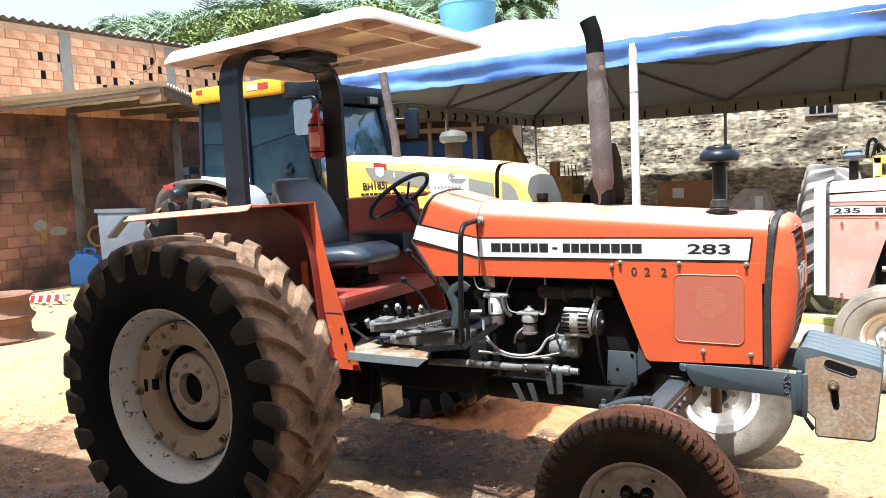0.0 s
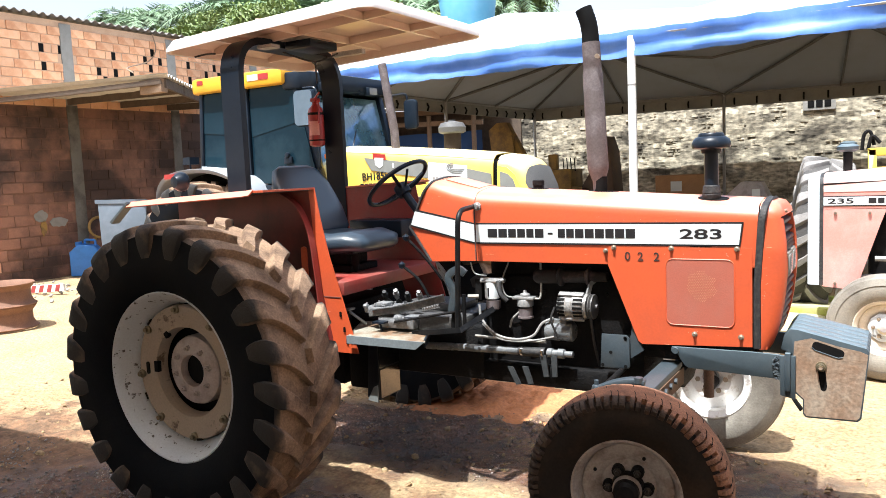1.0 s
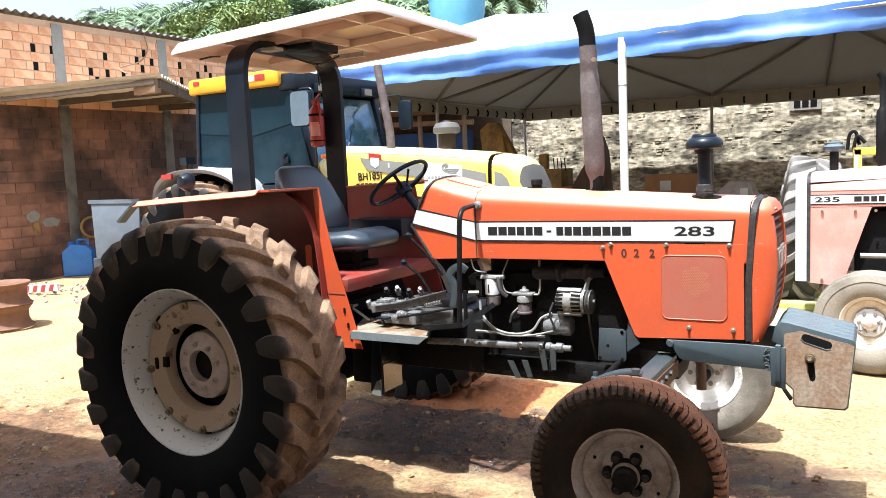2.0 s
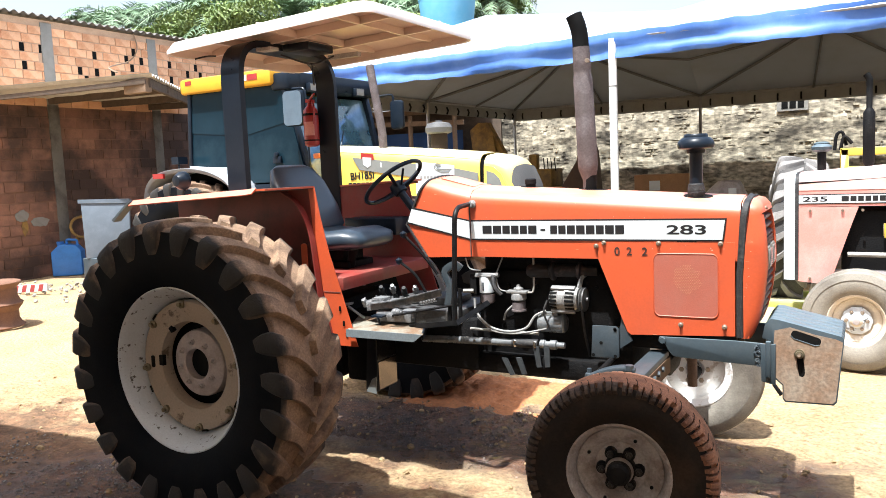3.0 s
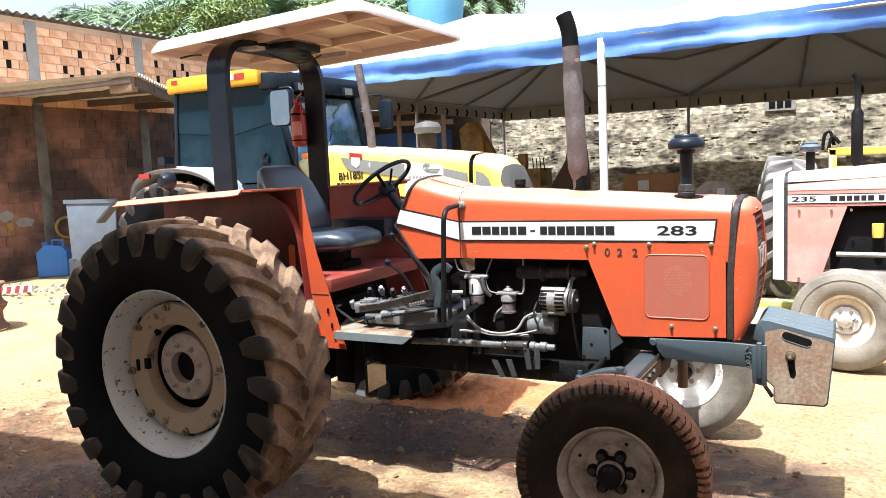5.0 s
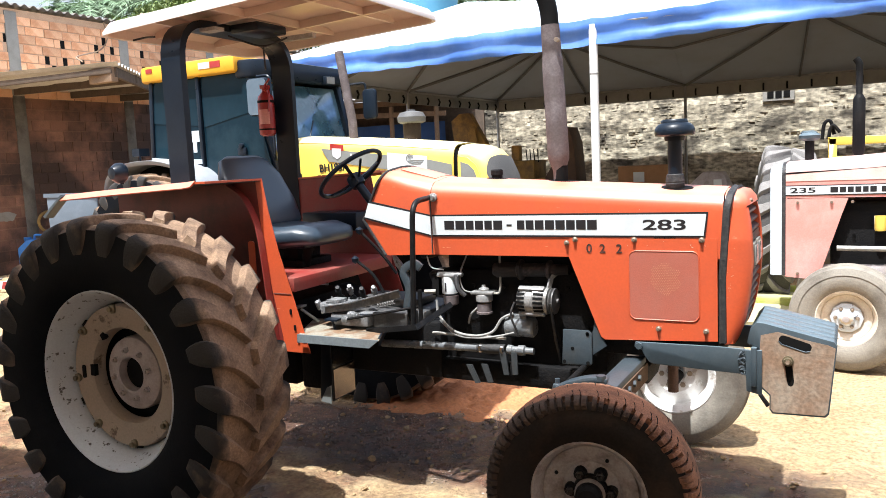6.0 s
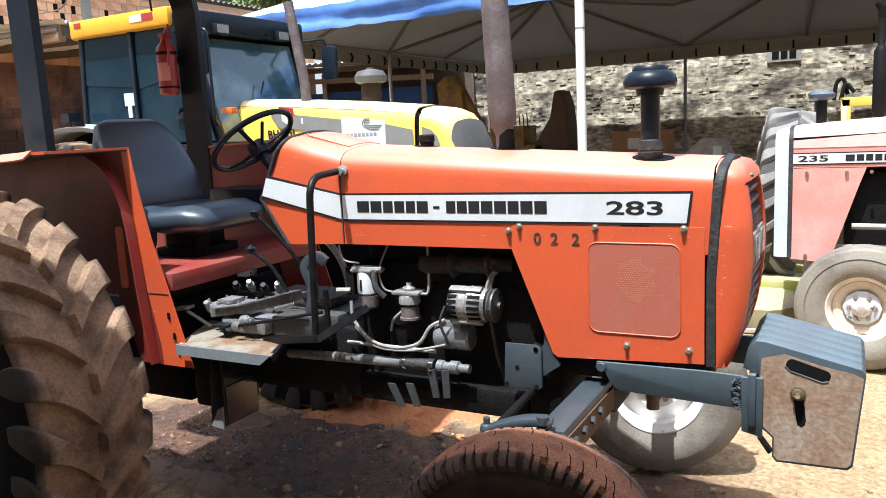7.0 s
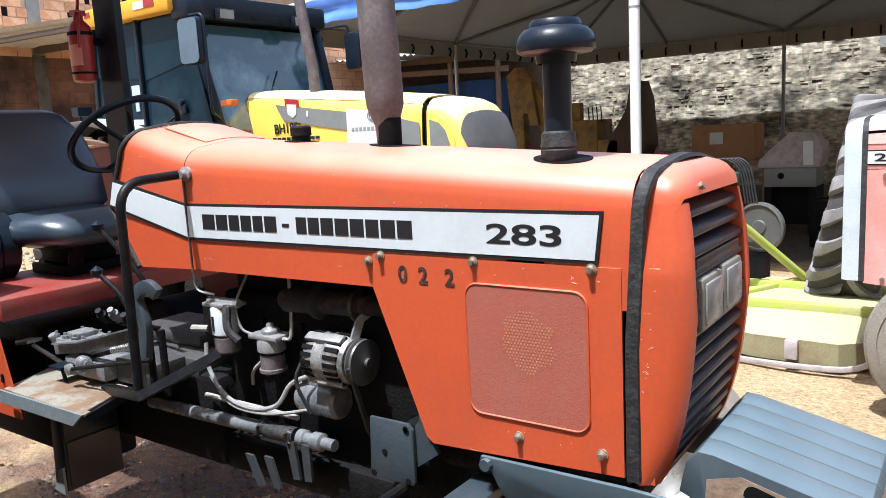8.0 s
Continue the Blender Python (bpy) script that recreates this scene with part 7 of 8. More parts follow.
part("front_axle", Bag().tube([(0.43, 6.85, 0.52), (0.43, RC, 0.6), (0.43, 2 * RC - 6.85, 0.52)], 0, flat=(0.1, 0.09)), IRON, rt)
front_wheel(rt, 0.43, 6.80, 0.41, -1, -6, tyre_mat=GREYTYRE, tread_mat=GREYTYRE, R=0.42, label="dusty pale front wheel")
front_wheel(rt, 0.43, 2 * RC - 6.80, 0.41, 1, -6, tyre_mat=GREYTYRE, tread_mat=GREYTYRE, R=0.42, label="dusty pale front wheel")
for y0 in (6.6, 2 * RC - 6.6):
    w = new("rear_wheel")
    w.location = (2.6, y0, 0.75)
    hang(w, rt)
    lug_tyre(w, 2.6, y0, 0.75, 0.76, 0.2, 0.4, TYRE, TREAD, 1, lugs=20)
    part("wheel_disc", Bag().lathe([(0.4, -0.1), (0.4, 0.1), (0.3, 0.0), (0.001, 0.0)], (2.6, y0, 0.75), (0, -1 if y0 < RC else 1, 0), 32), RIM, w)
part("rear_axle", Bag().cyl((2.6, 6.6, 0.75), (2.6, 2 * RC - 6.6, 0.75), 0.1), IRON, rt)

settle(rt, (-0.05, 7.06, 0), (-0.09, 7.33, 0), 0, 1.03)

# ---- a big wheel and a yellow machine behind the red tractor ----
lw = thing("loader_tractor", (0.6, 9.6, 0), "half-hidden machine with grey dusty lugged tyres and yellow guard", "tractor")
w = new("rear_wheel")
w.location = (-0.18, 9.4, 0.85)
hang(w, lw)
n0 = len(bpy.data.objects)
LUGGREY = mat("grey_dry_lugs", (0.2, 0.19, 0.18), 0.9, second=(0.12, 0.11, 0.1), scale=6, grain=0.15, bump=0.3)
lt = lug_tyre(w, 0, 0, 0, 0.90, 0.24, 0.45, mat("dark_dry_rubber", (0.05, 0.047, 0.045), 0.9, second=(0.1, 0.095, 0.085), scale=6, grain=0.2, bump=0.3), LUGGREY, 1, lugs=22, bare=True)
rd = part("rim", Bag().lathe([(0.455, -0.2), (0.47, -0.2), (0.44, -0.1), (0.42, 0.0), (0.2, 0.03), (0.001, 0.03)], (0, 0, 0), (0, -1, 0), 36), RIM, w)
spin = Matrix.Translation((-0.27, 9.0, 0.90)) @ Matrix.Rotation(radians(12), 4, "Y") @ Matrix.Rotation(radians(-83), 4, "Z")
for o in (lt, rd):
    o.matrix_parent_inverse = world_of(w).inverted() @ spin
part("guard_frame", Bag().box(0.27, 9.35, 1.58, 1.5, 9.43, 1.66).box(0.27, 9.35, 1.2, 0.35, 9.43, 1.86).box(0.27, 9.35, 1.78, 1.5, 9.43, 1.86), YELLOW, lw, "yellow guard", bevel=0.01)
part("body", Bag().box(0.3, 9.5, 0.6, 2.2, 10.3, 1.5), IRON, lw, bevel=0.03)
part("stack", Bag().lathe([(0.04, 1.4), (0.04, 1.88), (0.09, 1.9), (0.09, 1.94), (0.05, 1.96)], (0.06, 9.75, 0), n=16), SLATE, lw)
part("valves", Bag().tube(spline([(0.2, 9.6, 1.85), (0.22, 9.6, 2.02), (0.28, 9.6, 2.05), (0.32, 9.6, 1.9)], 4), 0.02).tube(spline([(0.26, 9.55, 1.85), (0.3, 9.55, 2.0), (0.38, 9.55, 1.92)], 4), 0.02), IRON, lw)
part("axle", Bag().cyl((-0.2, 9.4, 0.86), (1.6, 9.7, 0.86), 0.1), IRON, lw)

settle(lw, (-0.27, 9.0, 0), (-0.33, 9.33, 0), 0, 1.01)

# ---- rotary mower ----
mw = thing("rotary_mower", (-0.4, 8.6, 0), "lime-green rotary mower deck with dusty top and bar hitch", "mower")
DECK = [(-1.3, 7.75), (-0.75, 7.5), (-0.2, 7.45), (0.12, 7.7), (0.22, 8.5), (0.1, 9.2), (-1.1, 9.3), (-1.4, 8.6)]
def deckring(k, z):
    return [(-0.55 + (x + 0.55) * k, 8.4 + (y - 8.4) * k, z) for x, y in DECK]
part("deck", Bag().rings([deckring(1.0, 0.20), deckring(0.97, 0.225), deckring(0.72, 0.30), deckring(0.5, 0.31)]), LIMEDUST, mw, "dusty lime deck top")
part("skirt", Bag().rings([deckring(1.01, 0.04), deckring(1.01, 0.20), deckring(0.99, 0.20), deckring(0.99, 0.04)], caps=False), mat("worn_lime_tan", (0.26, 0.24, 0.13), 0.8, second=(0.2, 0.13, 0.07), amount=0.8, scale=5, bump=0.2), mw, "tan worn skirt")
part("skid", Bag().tube(spline([(-1.1, 7.48, 0.03), (-0.6, 7.42, 0.03), (-0.15, 7.4, 0.05), (0.02, 7.44, 0.13), (0.06, 7.5, 0.22)], 4), 0, flat=(0.03, 0.035)), HUB, mw, bevel=0.004)
for y0 in (7.85, 8.55):
    part("deck_beam", Bag().box(-1.3, y0, 0.27, 0.15, y0 + 0.07, 0.36), LIME, mw, "lime cross beam", bevel=0.008)
part("deck_beam", Bag().tube([(-1.2, 7.8, 0.30), (-0.5, 9.2, 0.33)], 0, flat=(0.06, 0.06)), LIME, mw, bevel=0.006)
part("hitch_bar", Bag().tube([(-0.62, 8.84, 0.32), (-1.0, 8.4, 0.80), (-1.3, 8.1, 1.1)], 0.034, 12), LIME, mw, "lime hitch tube")
part("hitch_foot", Bag().slab([(-0.72, 0.29), (-0.36, 0.29), (-0.4, 0.32), (-0.62, 0.42)], "y", 8.78, 8.9), mat("rusty_foot_plate", (0.2, 0.13, 0.08), 0.7, scale=9, bump=0.2), mw, "rusty hitch foot", bevel=0.006)
part("bracket", Bag().box(-0.52, 7.42, 0.07, -0.44, 7.47, 0.2), HUB, mw, bevel=0.005)
part("link_plate", Bag().slab([(-0.1, 0.2), (0.12, 0.24), (0.12, 0.33), (-0.05, 0.3)], "y", 7.55, 7.6), HUB, mw)
gh = tagged(part("gear_housing", Bag().box(-1.55, 9.4, 0.82, -1.3, 9.65, 1.12).cyl((-1.42, 9.4, 0.98), (-1.42, 9.36, 0.98), 0.09).box(-1.54, 9.42, 0.0, -1.49, 9.48, 0.82).box(-1.36, 9.42, 0.0, -1.31, 9.48, 0.82), mat("green_gearbox", (0.03, 0.1, 0.075), 0.5, scale=6), bevel=0.02), "dark green pump unit on a stand with black hoses", "pump")
for k in range(5):
    part("hose", Bag().tube(spline([(-1.5 + 0.04 * k, 9.38, 1.1), (-1.42 + 0.04 * k, 9.33, 1.26), (-1.24 + 0.025 * k, 9.33, 1.18), (-1.18 + 0.025 * k, 9.36, 0.85)], 5), 0.009, 8), RUBBERSEAL, gh)

part("flywheel", Bag().lathe([(0.001, -0.02), (0.06, -0.02), (0.07, -0.005), (0.2, -0.005), (0.21, -0.02), (0.235, -0.012), (0.235, 0.03), (0.21, 0.04), (0.001, 0.04)], (-1.12, 9.62, 0.6), (0.25, 1, 0), 36), mat("dull_flywheel_steel", (0.1, 0.1, 0.095), 0.5, second=(0.06, 0.055, 0.05), scale=7, bump=0.1), gh, "grey steel disc")
part("stand_foot", Bag().box(-1.2, 9.55, 0.0, -1.04, 9.72, 0.36), IRON, gh)
settle(mw, (-0.4, 7.5, 0), (-0.45, 7.75, 0), 0, 1.01)
settle(gh, (-1.42, 9.4, 0), (-1.6, 9.85, 0), 0, 1.04)

# ---- tent ----
COLS = [[(-8.64, 10.25), (-8.67, 15.93), (-8.54, 20.88)], [(-2.5, 10.02), (-2.89, 15.77), (-3.29, 20.94)], [(3.65, 9.8), (2.95, 15.61), (2.06, 20.93)], [(9.83, 9.57), (8.93, 15.45), (7.86, 20.85)]]
EAVE = 3.49
INNER = [COLS[1][1], COLS[2][1]]
tent = thing("marquee", (-2.4, 15.2, 0), "large white canvas marquee with a blue valance on steel poles", "tent")


def canvas(p, q, r, s, rise):
    """One pyramid roof over four corners, sagging a little."""
    c = sum((Vector((*k, 0)) for k in (p, q, r, s)), Vector()) / 4
    apex = Vector((c.x, c.y, EAVE + rise))
    b = Bag()
    corners = [Vector((*k, EAVE + (1.3 if k in INNER else 0))) for k in (p, q, r, s)]
    n = 8
    for i in range(4):
        a, d = corners[i], corners[(i + 1) % 4]
        grid = []
        for u in range(n + 1):
            row = []
            for v in range(n + 1):
                base = a.lerp(d, v / n)
                pt = base.lerp(apex, u / n)
                pt.z -= 0.03 * math.sin(math.pi * u / n) * (0.4 + 0.6 * math.sin(math.pi * v / n))
                row.append(pt)
            grid.append(row)
        b.rings(grid, closed=False, caps=False)
    bm = bmesh.new()
    vs = [bm.verts.new(p) for p in b.v]
    for q in b.f:
        bm.faces.new([vs[k] for k in q])
    bmesh.ops.remove_doubles(bm, verts=bm.verts, dist=0.002)
    bm.verts.index_update()
    b.v, b.f = [tuple(p.co) for p in bm.verts], [tuple(p.index for p in q.verts) for q in bm.faces]
    bm.free()
    part("roof_canvas", b, TARP, tent, "sun-bleached white canvas", angle=60)
    for i in range(4):
        part("rib", Bag().tube([corners[i] - Vector((0, 0, 0.03)), corners[i].lerp(apex, 0.5) - Vector((0, 0, 0.06)), apex - Vector((0, 0, 0.05))], 0.034, 8), RIBSTEEL, tent)
        m = corners[i].lerp(corners[(i + 1) % 4], 0.5)
        part("rib", Bag().tube([m - Vector((0, 0, 0.03)), m.lerp(apex, 0.5) - Vector((0, 0, 0.08)), apex - Vector((0, 0, 0.05))], 0.028, 8), RIBSTEEL, tent)


for i in range(3):
    for j in range(2):
        canvas(COLS[i][j], COLS[i + 1][j], COLS[i + 1][j + 1], COLS[i][j + 1], 1.15)


def eave(a, b_, material, drop, wavy, label):
    """A hanging strip along an eave, with a tube at the top."""
    a, b_ = Vector((*a, EAVE)), Vector((*b_, EAVE))
    n = 40
    d = (b_ - a).normalized()
    out = Vector((d.y, -d.x, 0))
    rows = []
    for k in range(n + 1):
        p = a.lerp(b_, k / n)
        row = []
        for h in range(7):
            t = h / 6
            w = wavy * (noise.noise(Vector((p.x * 0.9, p.y * 0.9, t * 1.6))) * 0.10 + 0.03 * math.sin(9 * t + 2 * noise.noise(Vector((p.x * 0.5, p.y, 3))))) * (0.2 + t)
            row.append(p + out * (0.03 + w) + Vector((0, 0, 0.06 - (drop + 0.06) * t - wavy * 0.02 * abs(math.sin(2.2 * k)))))
        rows.append(row)
    bb = Bag().rings(rows, closed=False, caps=False)
    bb.rings([[pp - out * 0.006 for pp in row] for row in rows], closed=False, caps=False)
    part("valance", bb, material, tent, label, angle=70)
    part("eave_tube", Bag().tube([a - Vector((0, 0, 0.02)), b_ - Vector((0, 0, 0.02))], 0.03, 8), GALV, tent)


GREYVAL = mat("grey_canvas_edge", (0.3, 0.3, 0.27), 0.8, second=(0.22, 0.22, 0.2), scale=3, grain=0.06, bump=0.1)
for i in range(3):
    eave(COLS[i][0], COLS[i + 1][0], BLUETARP, 0.27, 1.0, "creased shiny blue valance")
    eave(COLS[i + 1][2], COLS[i][2], GREYVAL, 0.34, 0.1, "grey canvas edge with ties")
for j in range(2):
    eave(COLS[0][j + 1], COLS[0][j], GREYVAL, 0.30, 0.1, "grey canvas edge with ties")
for a, b_, n in ((COLS[0][2], COLS[1][2], 9), (COLS[1][2], COLS[2][2], 10), (COLS[0][1], COLS[0][2], 9), (COLS[0][0], COLS[0][1], 9)):
    for k in range(n):
        p = Vector((*a, 0)).lerp(Vector((*b_, 0)), (k + 0.5) / n)
        side = Vector((0, -0.06, 0)) if abs(a[1] - b_[1]) < 1 else Vector((0.06, 0, 0))
        part("tie", Bag().tube([p + side + Vector((0, 0, 3.36)), p + side * 1.6 + Vector((0, 0, 3.28)), p + side + Vector((0, 0, 3.19))], 0.022, 6), SOOT, tent)
for i, col in enumerate(COLS):
    for j, (x, y) in enumerate(col):
        if (i, j) in ((1, 1), (2, 1), (3, 1)):
            continue
        pole = part("pole", Bag().cyl((x, y, -0.03), (x, y, EAVE - 0.02), 0.055 if j == 0 else 0.04, n=16), WHITEPOLE if j == 0 else GALV, tent, "white painted steel pole" if j == 0 else "")
        if j == 0:
            part("joint", Bag().lathe([(0.058, 2.84), (0.058, 2.86)], (x, y, 0), n=16), GALV, pole)

# ---- rubble wall behind, with a small vent ----
WY = 21.65
wall_back = tagged(part("wall_north", Bag().box(-13.0, WY + 0.05, -0.1, 14.0, WY + 0.5, 5.2), STONE), "rough rubble stone boundary wall, pale above", "wall", kind="structure")
b = Bag()
rng = random.Random(4)
for i in range(130):
    for j in range(34):
        k = len(b.v)
        b.v += [(x, WY + 0.0 - 0.03 * noise.noise(Vector((x * 2.2, z * 3.2, 1))) - 0.02 * noise.noise(Vector((x * 8, z * 9, 4))), z) for x, z in ((-12.8 + 0.15 * i, 0.13 * j), (-12.65 + 0.15 * i, 0.13 * j), (-12.65 + 0.15 * i, 0.13 * j + 0.13), (-12.8 + 0.15 * i, 0.13 * j + 0.13))]
        b.f.append((k, k + 1, k + 2, k + 3))
z = 0.0
while z < 4.4:
    h = rng.uniform(0.05, 0.12)
    x = -12.8
    while x < 6.5:
        w_ = rng.uniform(0.07, 0.28)
        if not (-1.64 < x + w_ and x < -0.64 and 2.93 < z + h and z < 3.38) and rng.random() > 0.5 + 0.7 * noise.noise(Vector((x * 0.8, z * 1.2, 7))):
            d = rng.uniform(-0.015, 0.018)
            v0 = [(x + 0.01, z + 0.008), (x + w_ - 0.01, z + 0.008 + rng.uniform(-0.01, 0.01)), (x + w_ - 0.012, z + h - 0.006), (x + 0.012, z + h - 0.006 + rng.uniform(-0.012, 0.01))]
            k = len(b.v)
            b.v += [(p, WY + 0.06, q) for p, q in v0] + [(p + (0.015 if p < x + w_ / 2 else -0.015), WY - d, q + (0.012 if q < z + h / 2 else -0.012)) for p, q in v0]
            b.f += [(k + 4, k + 5, k + 6, k + 7), (k, k + 1, k + 5, k + 4), (k + 1, k + 2, k + 6, k + 5), (k + 2, k + 3, k + 7, k + 6), (k + 3, k, k + 4, k + 7)]
        x += w_
    z += h
tagged(part("wall_stones", b, STONE, wall_back), kind="stuff")
vent = part("vent_block", Bag().box(-1.5, WY - 0.06, 2.95, -0.76, WY + 0.04, 3.31), CONCRETE, wall_back, "small barred vent")
for k in range(3):
    part("vent_opening", Bag().box(-1.39 + 0.19 * k, WY - 0.068, 3.01, -1.24 + 0.19 * k, WY - 0.055, 3.25), SOOT, vent)

# ---- clay-block wall and lean-to at the left ----
WX = -14.45
wall_w = tagged(part("wall_west", Bag().box(WX - 0.2, 4.0, -0.1, WX + 0.006, 20.5, 5.35), MORTAR), "orange hollow clay block wall with concrete posts", "wall", kind="structure")
for y in (6.7, 9.55, 12.3, 15.1):
    part("post", Bag().box(WX - 0.1, y - 0.13, 3.6, WX + 0.035, y + 0.13, 5.3), CONCRETE, wall_w, "grey concrete post", bevel=0.01)
    part("post", Bag().box(WX - 0.1, y - 0.13, -0.05, WX + 0.035, y + 0.13, 3.6), DIMCONCRETE, wall_w, "grimy foot of a concrete post, dimmed for shade", bevel=0.01)
part("lean_to_mortar", Bag().box(WX - 0.05, 7.6, -0.05, WX + 0.0115, 14.0, 3.6), DIMMORTAR, wall_w)
VENTS = [(10.49, 4.76), (10.49, 4.39), (10.31, 4.2), (10.83, 4.74), (10.84, 4.39), (11.2, 4.39), (11.38, 4.7), (11.6, 4.88), (11.6, 4.52), (9.2, 4.72), (9.0, 4.4), (8.8, 4.7), (13.0, 4.75), (13.3, 4.6), (13.0, 4.45), (12.7, 4.7), (13.6, 4.8), (13.7, 4.5), (11.9, 4.4), (12.0, 4.75)]
bricks = []
rng = random.Random(9)
BL, J = 0.415, 0.013
row = 0
zz = 0.02
while zz < 5.12:
    BH = 0.208 if zz < 3.5 else 0.172
    y = 4.05 + (0.21 if row % 2 else 0) + 0.05 * math.sin(row * 2.3)
    while y < 20:
        cut = any(abs(y + BL / 2 - p) < 0.02 for p in (6.7, 9.55, 12.3, 15.1))
        if not cut:
            vent_here = any(abs(y + BL / 2 - vy) < 0.21 and abs(zz + BH / 2 - vz) < 0.09 for vy, vz in VENTS)
            bricks.append((y + BL / 2, zz + BH / 2, BH, vent_here, rng.uniform(-0.004, 0.012)))
        y += BL + J
    zz += BH + J
    row += 1


def block(bag, y, z, l, h, d):
    e = 0.005
    v = [(WX - 0.02, y - l / 2, z - h / 2), (WX - 0.02, y + l / 2, z - h / 2), (WX - 0.02, y + l / 2, z + h / 2), (WX - 0.02, y - l / 2, z + h / 2)]
    v += [(WX + d, y - l / 2 + e, z - h / 2 + e), (WX + d, y + l / 2 - e, z - h / 2 + e), (WX + d, y + l / 2 - e, z + h / 2 - e), (WX + d, y - l / 2 + e, z + h / 2 - e)]
    return bag.add(v, [(4, 5, 6, 7), (0, 1, 5, 4), (1, 2, 6, 5), (2, 3, 7, 6), (3, 0, 4, 7)])


one = Bag()
block(one, 0, 0, BL, BH, 0.02)
proto = bpy.data.meshes.new("brick")
proto.from_pydata([(p[0] - WX, p[1], p[2]) for p in one.v], [], one.f)
proto.materials.append(BRICK)
rest = Bag()
old = Bag()
count = 0
holes = Bag()
for y, z, BH, vent_here, d in bricks:
    if vent_here:
        block(rest, y - BL * 0.31, z, BL * 0.36, BH, 0.02)
        block(rest, y + BL * 0.31, z, BL * 0.36, BH, 0.02)
        holes.box(WX - 0.018, y - BL * 0.13, z - BH / 2, WX + 0.009, y + BL * 0.13, z + BH / 2)
    elif 8.4 < y < 13.9 and z > 3.75 and count < 300 and BH < 0.2:
        o = new("brick", proto)
        o.location = (WX + d, y + rng.uniform(-0.006, 0.006), z + rng.uniform(-0.004, 0.004))
        hang(o, wall_w)
        count += 1
    else:
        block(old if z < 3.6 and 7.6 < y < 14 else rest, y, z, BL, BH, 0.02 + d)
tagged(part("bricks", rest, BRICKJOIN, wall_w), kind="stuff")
tagged(part("lean_to_bricks", old, DIMBRICK, wall_w, "sooty red-brown bricks, dimmed for shade inside the lean-to"), kind="stuff")
part("vent_holes", holes, SOOT, wall_w)
# corrugated coping
def corrugated(p0, p1, q0, q1, waves, amp, t=0.008):
    """A wavy sheet between the edges p0-p1 and q0-q1; the waves run from edge to edge."""
    n = waves * 6
    top = []
    for k in range(n + 1):
        u = k / n
        a, c = Vector(p0).lerp(Vector(p1), u), Vector(q0).lerp(Vector(q1), u)
        dz = Vector((0, 0, amp * math.cos(2 * math.pi * waves * u)))
        top.append([a + dz, a.lerp(c, 0.5) + dz, c + dz])
    b = Bag().rings(top, closed=False, caps=False)
    low = [[p - Vector((0, 0, t)) for p in r] for r in top]
    b.rings(low, closed=False, caps=False)
    for idx in (0, 2):
        b.rings([[r[idx] for r in top], [r[idx] for r in low]], closed=False, caps=False)
    return b


coping = tagged(part("coping", corrugated((WX + 0.16, 4, 5.42), (WX + 0.16, 20, 5.42), (WX - 0.5, 4, 5.46), (WX - 0.5, 20, 5.46), 80, 0.03), mat("mossy_coping_sheet", (0.15, 0.14, 0.125), 0.9, second=(0.09, 0.085, 0.075), scale=3, grain=0.2, bump=0.3), None), "wavy fibre-cement sheets along the wall top", "roofing", kind="structure")
leanto = thing("lean_to_shed", (-12.3, 10, 0), "dark open lean-to with fibre-cement roof against the block wall", "shed")
part("roof_sheet", corrugated((-10.02, 8.47, 3.70), (-13.4, 13.2, 3.70), (-14.6, 7.55, 3.72), (-14.6, 13.2, 3.80), 30, 0.03), FIBRO, leanto, "grey wavy roof sheet")
part("fascia", Bag().tube([(-10.2, 8.5, 3.6), (-12.3, 8.1, 3.555), (-14.4, 7.7, 3.54)], 0, flat=(0.05, 0.09)), DIMTIMBER, leanto, "sagging timber fascia", bevel=0.005)
part("eave_beam", Bag().tube([(-10.2, 8.55, 3.58), (-13.4, 13.0, 3.6)], 0, flat=(0.07, 0.16)), DIMTIMBER, leanto)
for y in (9.6, 10.9, 12.2):
    part("rafter", Bag().tube([(-10.1 - (y - 8.47) * 0.71, y, 3.6), (-14.4, y, 3.66)], 0, flat=(0.06, 0.14)), DIMTIMBER, leanto)
part("bracket_block", Bag().box(-10.75, 8.48, 3.42, -10.2, 8.62, 3.66), TIMBER, leanto, bevel=0.01)
for x, y in ((-13.3, 13.0),):
    part("post", Bag().cyl((x, y, 0), (x, y, 3.55), 0.08), DIMTIMBER, leanto)
part("cable", Bag().tube(spline([(WX + 0.06, 11.9, 5.35), (WX + 0.08, 11.95, 5.0), (WX + 0.1, 11.7, 4.7), (-13.2, 10.2, 4.3), (-11.4, 8.9, 3.9)], 6), 0.015, 6), TIMBER, leanto)

settle(leanto, (-12.3, 8.0, 0), (-12.32, 8.55, 0), 0, 0.985)

# old paint daubs on the bricks
for k, (y, z, w_, h_, m_) in enumerate(((8.62, 1.3, 0.15, 0.12, CONCRETE), (8.66, 1.05, 0.07, 0.15, KHAKI), (9.0, 1.15, 0.2, 0.1, CONCRETE))):
    b = Bag()
    ring = [(y + w_ * math.cos(a) * (1 + 0.35 * noise.noise(Vector((math.cos(a) * 2, math.sin(a) * 2, k)))), z + h_ * math.sin(a) * (1 + 0.4 * noise.noise(Vector((math.sin(a) * 2, k, math.cos(a) * 2))))) for a in [2 * math.pi * q / 20 for q in range(20)]]
    part("paint_daub", b.slab(ring, "x", WX + 0.028, WX + 0.036), m_, wall_w, "faded daub of paint")

for ob in (wall_w, coping):
    settle(ob, (WX, 9.42, 0), (WX, 10.09, 0), 0, 0.982)

